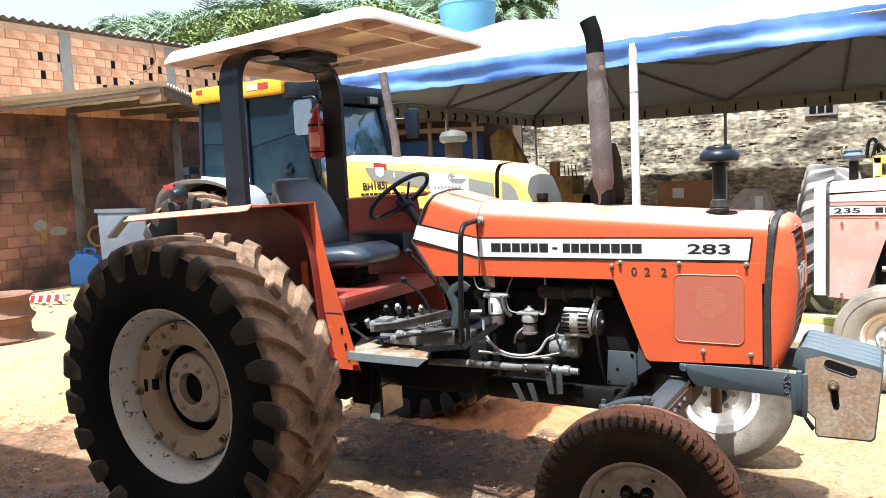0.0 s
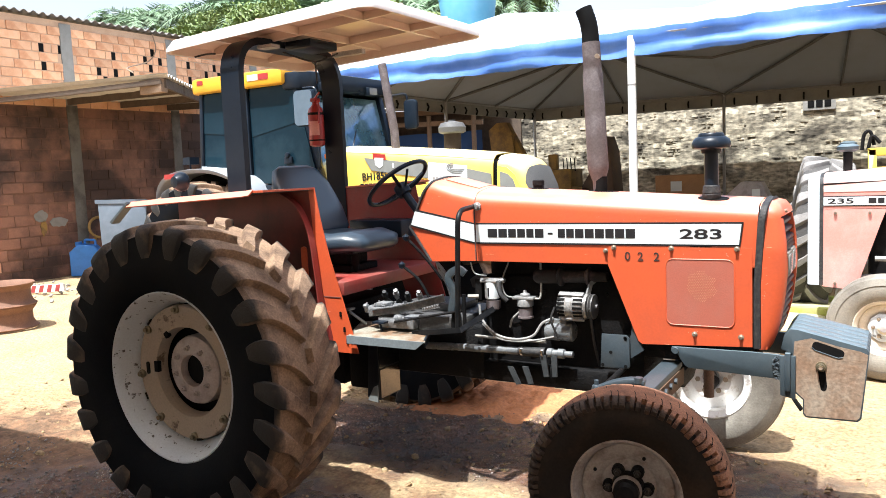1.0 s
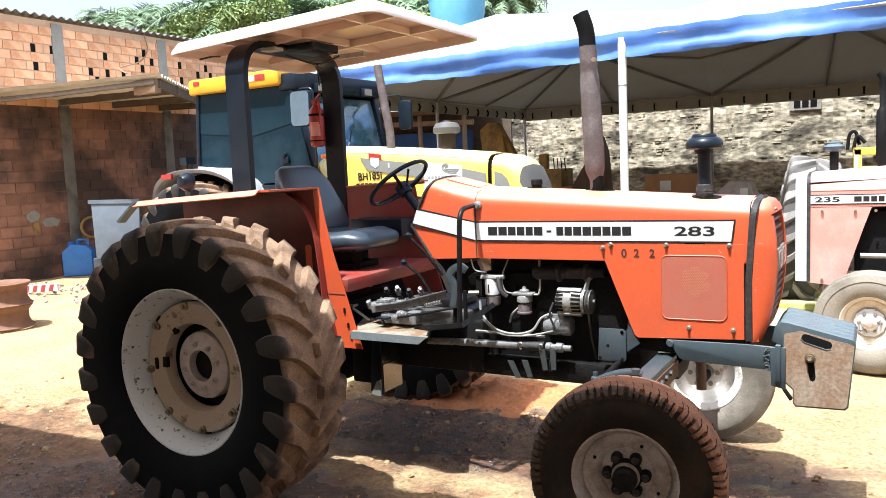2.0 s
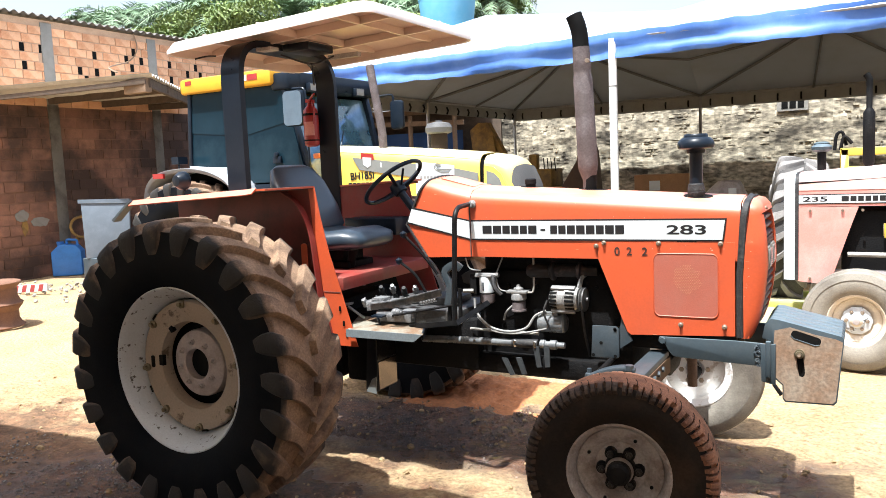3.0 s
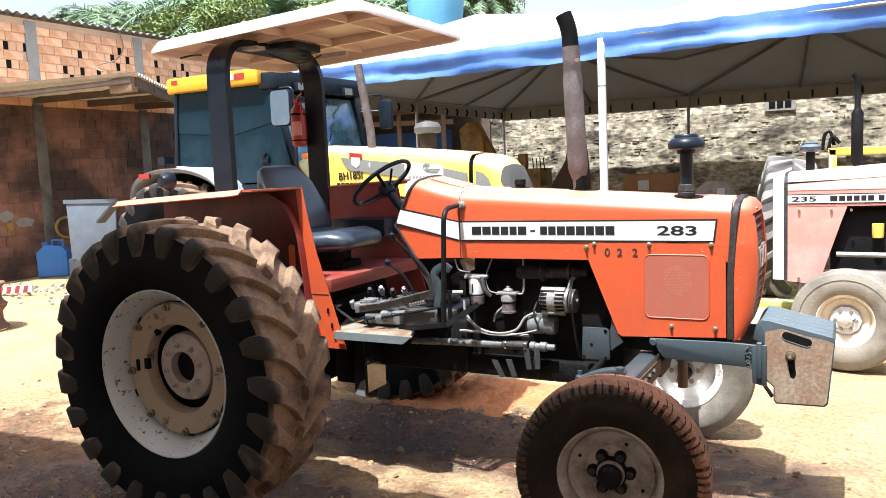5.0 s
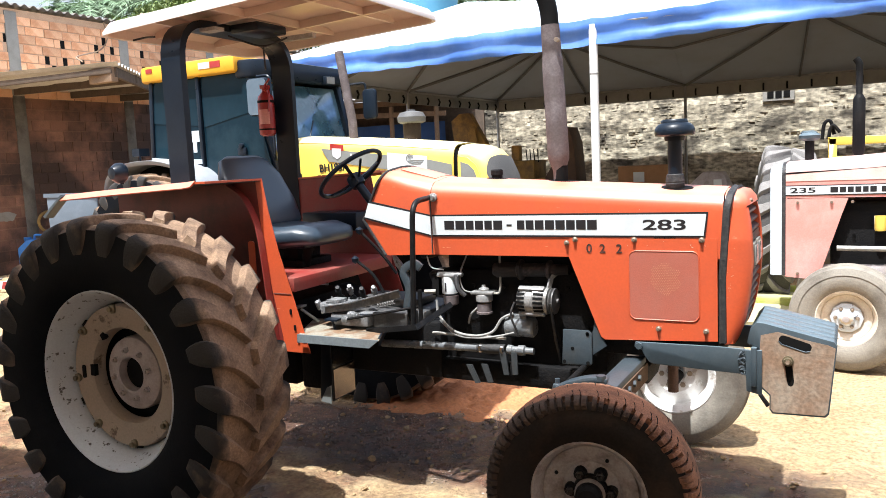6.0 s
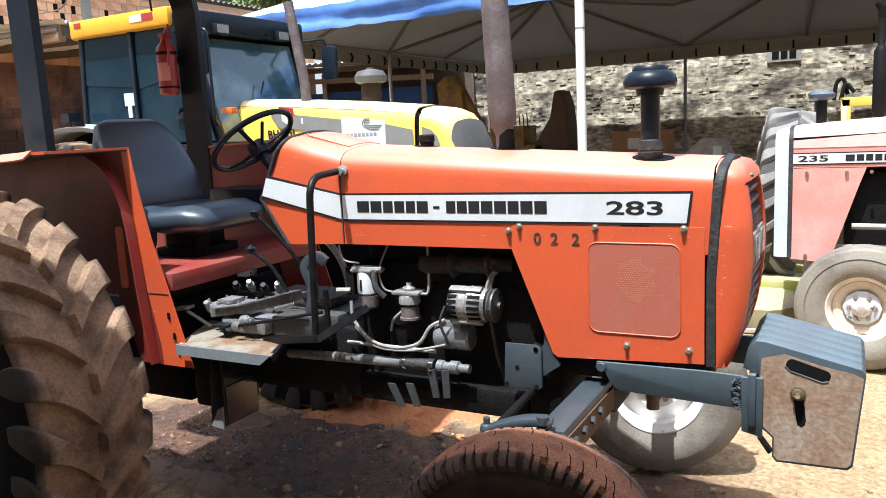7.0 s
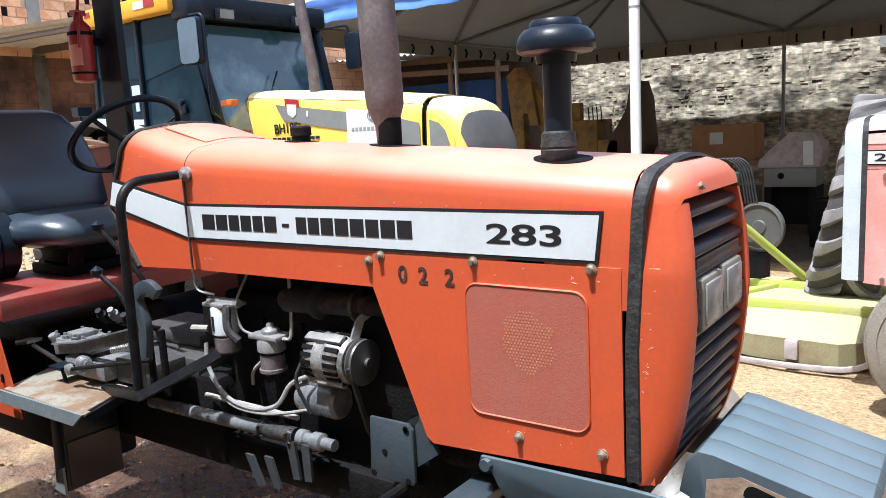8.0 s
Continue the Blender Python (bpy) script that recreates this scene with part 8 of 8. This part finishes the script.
# ---- odds and ends on the left ----
jug = tagged(part("jerrycan", Bag().slab([(-0.28, 0.0), (0.28, 0.0), (0.3, 0.03), (0.3, 0.5), (0.2, 0.62), (-0.1, 0.66), (-0.28, 0.5)], "y", -0.17, 0.17).move(pose(-14.0, 9.3, 0.0, 0, 0, 40)), JUGBLUE, bevel=0.04, segs=3), "blue plastic jerrycan standing by the block wall", "canister")
part("lid", Bag().cyl((-14.1, 9.22, 0.62), (-14.1, 9.22, 0.7), 0.07), JUGBLUE, jug)
part("handle", Bag().tube(rounded([(-14.0, 9.3, 0.63), (-14.0, 9.3, 0.74), (-13.85, 9.43, 0.72), (-13.85, 9.43, 0.55)], 0.04), 0.025), JUGBLUE, jug)
hoop = tagged(part("hose_coil", Bag().lathe([(0.22 + 0.03 * math.cos(t), 0.03 * math.sin(t)) for t in [2 * math.pi * k / 8 for k in range(8)]], (-14.1, 9.75, 0.96), (1, -0.4, 0.25), 24, loop=True).tube([(-14.15, 9.65, 0.75), (-14.1, 9.6, 0.0)], 0.03), KHAKI), "tan hose coil leaning on the wall", "hose")
pan = tagged(part("metal_panel", Bag().slab([(-0.3, 0.0), (0.5, 0.05), (0.52, 1.05), (-0.36, 1.08)], "y", -0.03, 0.03).move(pose(-11.9, 8.65, 0.48, -6, 0, 33)), PANELGREY, bevel=0.01), "pale blue-grey sheet metal panel leaning upright", "panel")
part("panel_lip", Bag().slab([(-0.4, 1.03), (0.53, 1.0), (0.53, 1.08), (-0.4, 1.1)], "y", -0.05, 0.05).move(pose(-11.9, 8.65, 0.48, -6, 0, 33)), PANELGREY, pan)
stool = tagged(part("crate", Bag().box(-12.3, 8.5, 0, -11.4, 8.85, 0.49), SLATE, bevel=0.02), "dark grey crate under the metal panel", "crate")
b = Bag().lathe([(0.36, 0.0), (0.38, 0.02), (0.34, 0.05), (0.31, 0.12), (0.31, 0.22), (0.35, 0.27), (0.37, 0.3), (0.36, 0.31), (0.33, 0.28), (0.29, 0.22), (0.29, 0.12), (0.32, 0.04)], (0, 0, 0), (0, 0, 1), 32, loop=True)
RIMRUST = mat("rusty_rim", (0.2, 0.1, 0.06), 0.8, second=(0.12, 0.07, 0.05), scale=8, grain=0.2, bump=0.3)
for i, z in enumerate((0.0, 0.30)):
    bb = Bag()
    bb.v, bb.f = list(b.v), list(b.f)
    rim_l = tagged(part("wheel_rim", bb.move(pose(-9.75, 5.4, z)), RIMRUST), "rusty steel truck rim lying on the earth" if i == 0 else "rusty steel truck rim stacked on another", "wheel rim", "stacked rims")
    settle(rim_l, (-9.75, 5.4, 0), (-9.77, 5.77, 0))
bar = tagged(part("barrier_board", Bag().slab([(-1.3, -0.07), (0.0, -0.05), (0.0, 0.07), (-1.3, 0.07)], "y", -0.02, 0.02).move(pose(-11.9, 7.5, 0.11, 0, -3, 12)), WHITE), "red and white striped barrier board on rubble", "barrier")
for k in range(7):
    part("red_stripe", Bag().slab([(-1.28 + 0.18 * k, -0.055), (-1.19 + 0.18 * k, -0.055), (-1.14 + 0.18 * k, 0.065), (-1.23 + 0.18 * k, 0.065)], "y", -0.024, -0.019).move(pose(-11.9, 7.5, 0.11, 0, -3, 12)), mat("stripe_red", (0.3, 0.04, 0.04), 0.5, scale=8) if k == 0 else bpy.data.materials["stripe_red"], bar)
b = Bag()
rng = random.Random(3)
for k in range(110):
    x, y = -12.3 + rng.gauss(0, 0.8), 7.9 + rng.gauss(0, 0.5)
    r = rng.uniform(0.012, 0.055)
    b.lathe([(0.001, -r * 0.5), (r, -r * 0.1), (r * 0.8, r * 0.4), (0.001, r * 0.6)], (x, y, r * 0.4), (rng.uniform(-1, 1), rng.uniform(-1, 1), 1), 6)
rubble = tagged(part("rubble", b, CONCRETE, angle=20), "pale broken rubble and scraps by the shed", "rubble", kind="stuff")
for ob, p, q in ((jug, (-14.0, 9.3, 0), (-14.03, 9.96, 0)), (hoop, (-14.1, 9.75, 0), (-14.12, 10.41, 0)), (pan, (-11.9, 8.65, 0), (-11.93, 9.2, 0)), (stool, (-11.9, 8.65, 0), (-11.93, 9.2, 0)), (bar, (-11.9, 7.5, 0), (-11.92, 8.03, 0)), (rubble, (-12.3, 7.9, 0), (-12.3, 8.43, 0))):
    settle(ob, p, q)
# mud and stones below the tractor
def heap(cx, cy, rx, ry, h, seed, n=110, m=70):
    b = Bag()
    g = []
    for i in range(n + 1):
        row = []
        for j in range(m + 1):
            u, v = -1 + 2 * i / n, -1 + 2 * j / m
            f = max(0, 1 - u * u) * max(0, 1 - v * v)
            x, y = cx + u * rx, cy + v * ry
            z = h * f * (0.7 + 0.6 * noise.noise(Vector((x * 5, y * 5, seed)))) + f ** 0.5 * (0.035 * noise.noise(Vector((x * 14, y * 14, seed))) + 0.022 * abs(noise.noise(Vector((x * 33, y * 33, seed))))) - 0.02
            row.append((x, y, z))
        g.append(row)
    return b.rings(g, closed=False, caps=False)


MUD = mat("loose_red_soil", (0.46, 0.19, 0.078), 0.95, second=(0.3, 0.11, 0.045), scale=5, grain=0.3, bump=0.6, fine=40)
tagged(part("soil_heap", heap(-2.28, 5.38, 0.68, 0.5, 0.1, 2), MUD, angle=80), "low heap of loose red soil behind the tractor", "soil", kind="stuff")
b = Bag()
for k in range(1100):
    x, y = rng.uniform(-6.5, 0.8), rng.uniform(1.8, 5.4)
    r = abs(rng.gauss(0, 0.009)) + 0.004
    b.lathe([(0.001, -r * 0.5), (r, -r * 0.1), (r * 0.75, r * 0.4), (0.001, r * 0.55)], (x, y, ground_height(x, y) + r * 0.3), (rng.uniform(-1, 1), rng.uniform(-1, 1), 1), 6)
tagged(part("pebbles", b, EARTH, angle=20), "small clods and pebbles on the earth", "pebbles", kind="stuff")

# gravel and clods, wet, where the water lies
GRAVEL = mat("wet_grey_gravel", (0.2, 0.175, 0.155), 0.35, second=(0.13, 0.095, 0.07), amount=0.8, scale=9, grain=0.3, bump=0.3, island=0.5)
WETCLOD = mat("wet_mud_clods", (0.17, 0.11, 0.078), 0.3, second=(0.08, 0.058, 0.046), amount=0.8, scale=9, grain=0.3, bump=0.3, island=0.5)
def scatter(n, x0, x1, y0, y1, r0, r1, seed):
    rng = random.Random(seed)
    b = Bag()
    while n > 0:
        x, y = rng.uniform(x0, x1), rng.uniform(y0, y1)
        if noise.noise(Vector((x * 1.7, y * 1.7, seed))) + 0.25 * rng.random() < 0.02:
            n -= 0.25
            continue
        n -= 1
        r = r0 + (r1 - r0) * rng.random() ** 3
        b.lathe([(0.001, -r * 0.5), (r, -r * 0.1), (r * 0.75, r * 0.4), (0.001, r * 0.55)], (x, y, ground_height(x, y) + r * 0.25), (rng.uniform(-1, 1), rng.uniform(-1, 1), 1), 5)
    return b
tagged(part("gravel", scatter(1900, -5.2, -3.4, 1.9, 3.3, 0.003, 0.013, 5), GRAVEL, angle=20), "wet grey gravel scattered on the earth", "gravel", kind="stuff")
tagged(part("mud_clods", scatter(2200, -3.6, -0.9, 3.8, 5.1, 0.003, 0.014, 6), WETCLOD, angle=20), "wet dark clods of mud under the tractor", "mud", kind="stuff")

# ---- things under the tent ----
gr = thing("digger", (-6.3, 16.5, 0), "dirty yellow digger with raised arm parked under the marquee", "machine")
part("boom", Bag().slab([(-7.72, 1.2), (-7.9, 2.75), (-7.68, 2.92), (-7.42, 2.92), (-7.05, 2.25), (-6.75, 1.65), (-6.2, 1.35), (-6.3, 1.15), (-6.95, 1.3), (-7.3, 1.95), (-7.5, 1.95), (-7.5, 1.2)], "y", 16.4, 16.62), KHAKI, gr, "yellow lattice boom", bevel=0.01)
part("boom", Bag().slab([(-7.45, 2.6), (-7.25, 2.6), (-7.1, 1.7), (-7.3, 1.7)], "y", 16.3, 16.4), KHAKI, gr)
part("frame", Bag().box(-6.55, 16.2, 0.4, -5.75, 17.0, 1.75).box(-6.3, 16.2, 1.75, -6.1, 16.4, 2.1).box(-5.75, 16.2, 0.3, -5.3, 17.0, 1.35), KHAKI, gr, bevel=0.03)
for k in range(4):
    part("control_lever", Bag().cyl((-5.95 + 0.09 * k, 16.3, 1.7), (-5.97 + 0.09 * k, 16.3, 2.0), 0.012), IRON, gr)
part("bucket", Bag().slab([(-5.65, 0.9), (-5.5, 1.35), (-5.15, 1.9), (-5.05, 2.42), (-4.93, 2.45), (-4.82, 2.1), (-4.75, 1.2), (-4.9, 0.9)], "y", 16.2, 16.9), mat("brown_iron", (0.09, 0.055, 0.04), 0.7, second=(0.15, 0.09, 0.05), scale=4, bump=0.3), gr, "rust-brown bucket", bevel=0.02)
part("body", Bag().box(-8.2, 16.2, 0.3, -4.8, 17.4, 1.0), IRON, gr, bevel=0.05)
bx = tagged(part("cardboard_box", Bag().box(-3.63, 15.4, 0.95, -2.59, 16.1, 1.545), CARD, bevel=0.008), "closed brown cardboard box on a dark bench", "box")
part("box_label", Bag().box(-3.32, 15.393, 1.22, -3.1, 15.399, 1.42), WHITE, bx)
bench = tagged(part("bench", Bag().box(-3.8, 15.3, 0.85, -2.3, 16.3, 0.95).box(-3.75, 15.35, 0, -3.65, 15.45, 0.85).box(-2.45, 15.35, 0, -2.35, 15.45, 0.85).box(-3.75, 16.15, 0, -3.65, 16.25, 0.85).box(-2.45, 16.15, 0, -2.35, 16.25, 0.85), TIMBER), "dark timber bench under the marquee", "bench")
hp = tagged(part("hopper", Bag().rings([[(-2.1, 13.5, 0.93), (-1.28, 13.5, 0.93), (-1.28, 14.1, 0.93), (-2.1, 14.1, 0.93)], [(-2.08, 13.5, 1.05), (-1.24, 13.5, 1.14), (-1.24, 14.1, 1.14), (-2.08, 14.1, 1.05)], [(-1.69, 13.62, 1.43), (-1.36, 13.62, 1.42), (-1.36, 13.98, 1.42), (-1.69, 13.98, 1.43)]]), HUB, bevel=0.02), "grey sheet-steel hopper on a dark frame", "hopper")
part("hopper_label", Bag().slab([(-1.5, 1.3), (-1.37, 1.3), (-1.36, 0.97), (-1.49, 0.97)], "y", 13.485, 13.495), WHITE, hp)
part("hopper_base", Bag().box(-2.0, 13.5, 0.66, -1.32, 14.1, 0.93), GREYDECAL, hp, "grey base box", bevel=0.015)
part("hopper_hole", Bag().cyl((-1.78, 13.497, 0.82), (-1.78, 13.49, 0.82), 0.045, n=16), SOOT, hp)
part("hopper_frame", Bag().box(-2.0, 13.5, 0.0, -1.9, 14.1, 0.66).box(-1.42, 13.5, 0.0, -1.32, 14.1, 0.66).box(-2.0, 13.75, 0.1, -1.32, 13.8, 0.66), IRON, hp)
for x, y, r, l in ((-3.0, 13.2, 0.28, 0.9), (-1.0, 12.6, 0.25, 0.6), (-4.4, 14.2, 0.3, 0.9)):
    drum_b = tagged(part("drum", Bag().lathe([(r, 0), (r, l * 0.33), (r + 0.012, l * 0.35), (r, l * 0.37), (r, l * 0.66), (r + 0.012, l * 0.68), (r, l * 0.7), (r, l), (r - 0.02, l), (r - 0.02, l - 0.02), (0.001, l - 0.02)], (x, y, 0), n=24), IRON), "black oil drum in the shade of the marquee", "drum", "drums")
    settle(drum_b, (x, y, 0), (x - 0.08, y + 0.35, 0))
for ob, p in ((gr, (-6.3, 16.5, 0)), (bx, (-3.1, 15.4, 0)), (bench, (-3.1, 15.4, 0)), (hp, (-1.6, 13.8, 0))):
    settle(ob, p, (p[0] - 0.1, p[1] + 0.4, 0))
# timber shelter with blue sheet
ts = thing("timber_shelter", (-11.5, 18.6, 0), "timber shelter with a dark blue plastic sheet", "shelter")
# dark sheet added for the shade between the shelter's beams
part("shade_sheet", Bag().box(-14.2, 20.3, 0.0, -9.0, 20.36, 3.72), DIMTIMBER, ts, "added dark sheet for shade inside the shelter")
part("blue_sheet", Bag().rings([[(-14 + 0.3 * k, 19.4 + 0.08 * math.sin(1.7 * k), z) for k in range(15)] for z in (0.2, 1.2, 3.0)], closed=False, caps=False), DARKBLUE, ts, "dark blue plastic sheet")
part("beam", Bag().tube([(-14.2, 19.0, 3.35), (-9.6, 19.0, 3.2)], 0, flat=(0.08, 0.14)), TIMBER, ts)
part("beam", Bag().tube([(-14.2, 19.6, 3.7), (-9.4, 19.6, 3.6)], 0, flat=(0.1, 0.16)), TIMBER, ts)
for x in (-13.2, -11.4, -9.9):
    part("post", Bag().cyl((x, 19.0, 0), (x, 19.0, 3.5), 0.07), TIMBER, ts)
part("roof_sheet", corrugated((-14.4, 17.6, 3.75), (-9.3, 17.6, 3.62), (-14.4, 21, 3.95), (-9.3, 21, 3.8), 26, 0.025), FIBRO, ts)

settle(ts, (-11.5, 18.6, 0), (-11.5, 19.3, 0), 0, 0.99)

# ---- water tank on a tower ----
tk = thing("water_tank", (-13.95, 26.5, 0), "light blue plastic water tank on a concrete tower", "tank")
part("tank", Bag().lathe([(1.0, 7.4), (1.02, 7.45), (1.15, 8.6), (1.17, 8.62), (1.17, 8.7), (1.1, 8.75), (0.4, 8.95), (0.001, 9.0)], (-13.95, 26.5, 0), n=36), TANKBLUE, tk)
part("tower", Bag().box(-15.0, 25.4, 0, -12.9, 27.6, 7.4), CONCRETE, tk)

settle(tk, (-13.95, 26.5, 0), (-14.12, 27.6, 0), 0, 0.985)

# ---- trees ----
def palm(x, y, h, spread, seed):
    rng = random.Random(seed)
    t = thing("palm_tree", (x, y, 0), "tall green palm with feathery arching fronds", "tree", "palms")
    lean = Vector((rng.uniform(-0.6, 0.6), rng.uniform(-0.6, 0.6), h))
    part("trunk", Bag().tube([(x, y, -0.1), (x + lean.x * 0.3, y + lean.y * 0.3, h * 0.5), (x + lean.x, y + lean.y, h)], 0.16, 10), BARK, t)
    top = Vector((x + lean.x, y + lean.y, h))
    b = Bag()
    for i in range(22):
        az = 2 * math.pi * i / 22 + rng.uniform(-0.15, 0.15)
        up = rng.uniform(-0.1, 1.3)
        L = spread * rng.uniform(0.8, 1.1)
        d = Vector((math.cos(az), math.sin(az), 0))
        pts = [top + d * (L * u * math.cos(up * (1 - u * 0.5)) ) + Vector((0, 0, L * (math.sin(up) * u - 0.75 * u * u))) for u in [k / 9 for k in range(10)]]
        b.tube(pts, 0.025, 4)
        for k in range(1, 10):
            for q in range(3):
                a = pts[k - 1].lerp(pts[k], (q + 0.5) / 3)
                fwd = (pts[k] - pts[k - 1]).normalized()
                for sgn in (-1, 1):
                    side = fwd.cross(Vector((0, 0, 1))).normalized() * sgn
                    ll = spread * 0.30 * (1 - 0.55 * abs(k / 9 - 0.4)) * rng.uniform(0.8, 1.15)
                    tip = a + (side * 0.8 + fwd * 0.55 + Vector((0, 0, rng.uniform(-0.55, 0.1)))).normalized() * ll
                    wv = fwd * 0.035
                    midp = a.lerp(tip, 0.5) + Vector((0, 0, 0.04))
                    b.add([a - wv, a + wv, midp + wv * 0.9, midp - wv * 0.9, tip], [(0, 1, 2, 3), (3, 2, 4)])
    part("crown", b, LEAF, t, angle=80)
    return settle(t, (x, y, 0), (x * 1.008, y * 1.065, 0), 0, 0.975)


rng = random.Random(21)
PALMS = [(-49, 32, 2.4), (-46.8, 34, 2.2), (-41.0, 32, 3.2), (-38.5, 30, 3.3), (-36.6, 33, 3.4), (-34.2, 31, 3.2), (-32.0, 33, 3.6), (-29.5, 30, 3.2), (-27.2, 33, 3.6), (-25.0, 30, 3.3), (-22.8, 32, 3.4), (-20.8, 30, 3.2), (-18.8, 33, 3.4), (-16.9, 31, 2.8), (-14.9, 33, 2.4), (-40.0, 38, 3.6), (-31.0, 39, 3.8), (-24.0, 38, 3.8), (-18.0, 39, 3.6)]
for i, (x, y, spread) in enumerate(PALMS):
    palm(x, y, 1.83 + (7.7 + (-14 - x * 32 / y) * 0.1) * y / 32 + rng.uniform(-0.3, 0.7), spread, i)


def bush(x, y, z, r, seed, bag):
    rng = random.Random(seed)
    for k in range(900):
        d = Vector((rng.gauss(0, 1), rng.gauss(0, 1), rng.gauss(0, 1))).normalized() * r * rng.uniform(0.55, 1.05)
        c = Vector((x, y, z)) + Vector((d.x * 1.3, d.y, d.z * 0.8))
        a = Vector((rng.gauss(0, 1), rng.gauss(0, 1), rng.gauss(0, 1))).normalized()
        u = a.orthogonal().normalized()
        l = rng.uniform(0.07, 0.17)
        bag.add([c - a * l, c + u * l * 0.4, c + a * l, c - u * l * 0.4], [(0, 1, 2, 3)])


for i, (x, y, h, r) in enumerate([(-21.5, 26.5, 8.3, 1.7), (-26, 27, 8.8, 1.9), (-18.0, 27.5, 8.3, 1.8), (-30.5, 29, 9.8, 1.9), (-34.5, 30, 10.0, 1.6), (-17, 34, 10.0, 2.0)]):
    tr = thing("tree", (x, y, 0), "leafy light green tree beyond the wall", "tree", "garden trees")
    part("trunk", Bag().tube([(x, y, -0.1), (x + 0.2, y, h * 0.5), (x, y, h)], 0.14, 10).tube([(x + 0.1, y, h * 0.7), (x + r * 0.6, y, h + 0.4)], 0.06, 8).tube([(x + 0.1, y, h * 0.7), (x - r * 0.6, y + 0.2, h + 0.4)], 0.06, 8), BARK, tr)
    b = Bag()
    for k in range(7):
        rr = random.Random(50 + i * 10 + k)
        bush(x + rr.uniform(-r, r), y + rr.uniform(-0.6, 0.6), h + rr.uniform(-r * 0.7, r * 0.6), r * rr.uniform(0.45, 0.7), 100 + i * 10 + k, b)
    part("crown", b, mat("light_leaf", (0.11, 0.17, 0.035), 0.6, second=(0.17, 0.2, 0.06), scale=0.8, grain=0.2, bump=0.0, island=0.35) if i == 0 else bpy.data.materials["light_leaf"], tr)
    settle(tr, (x, y, 0), (x * 1.008, y * 1.065, 0), 0, 0.975)

# ---- the roof over the camera, and plain walls that close the yard ----
near_roof = thing("open_shed", (-3, 0, 0), "plain open shed roof on posts across the yard", "shed")
part("roof_sheet", Bag().slab([(-14, 1.52), (8.5, 2.7), (8.5, -7.5), (-14, -7.5)], "z", 3.5, 3.54), FIBRO, near_roof)
for x in (-13.5, 8.0):
    part("post", Bag().box(x - 0.08, -7.3, 0, x + 0.08, -7.14, 3.5), TIMBER, near_roof)
    part("post", Bag().box(x - 0.08, 1.2, 0, x + 0.08, 1.36, 3.5), TIMBER, near_roof)
tagged(part("wall_south", Bag().box(-14.5, -12.2, -0.1, 14, -12.0, 3.0), MORTAR), "plain rendered back wall", "wall", kind="structure")
tagged(part("wall_east", Bag().box(14.0, -12.2, -0.1, 14.2, 21.2, 3.0), MORTAR), "plain boundary wall", "wall", kind="structure")
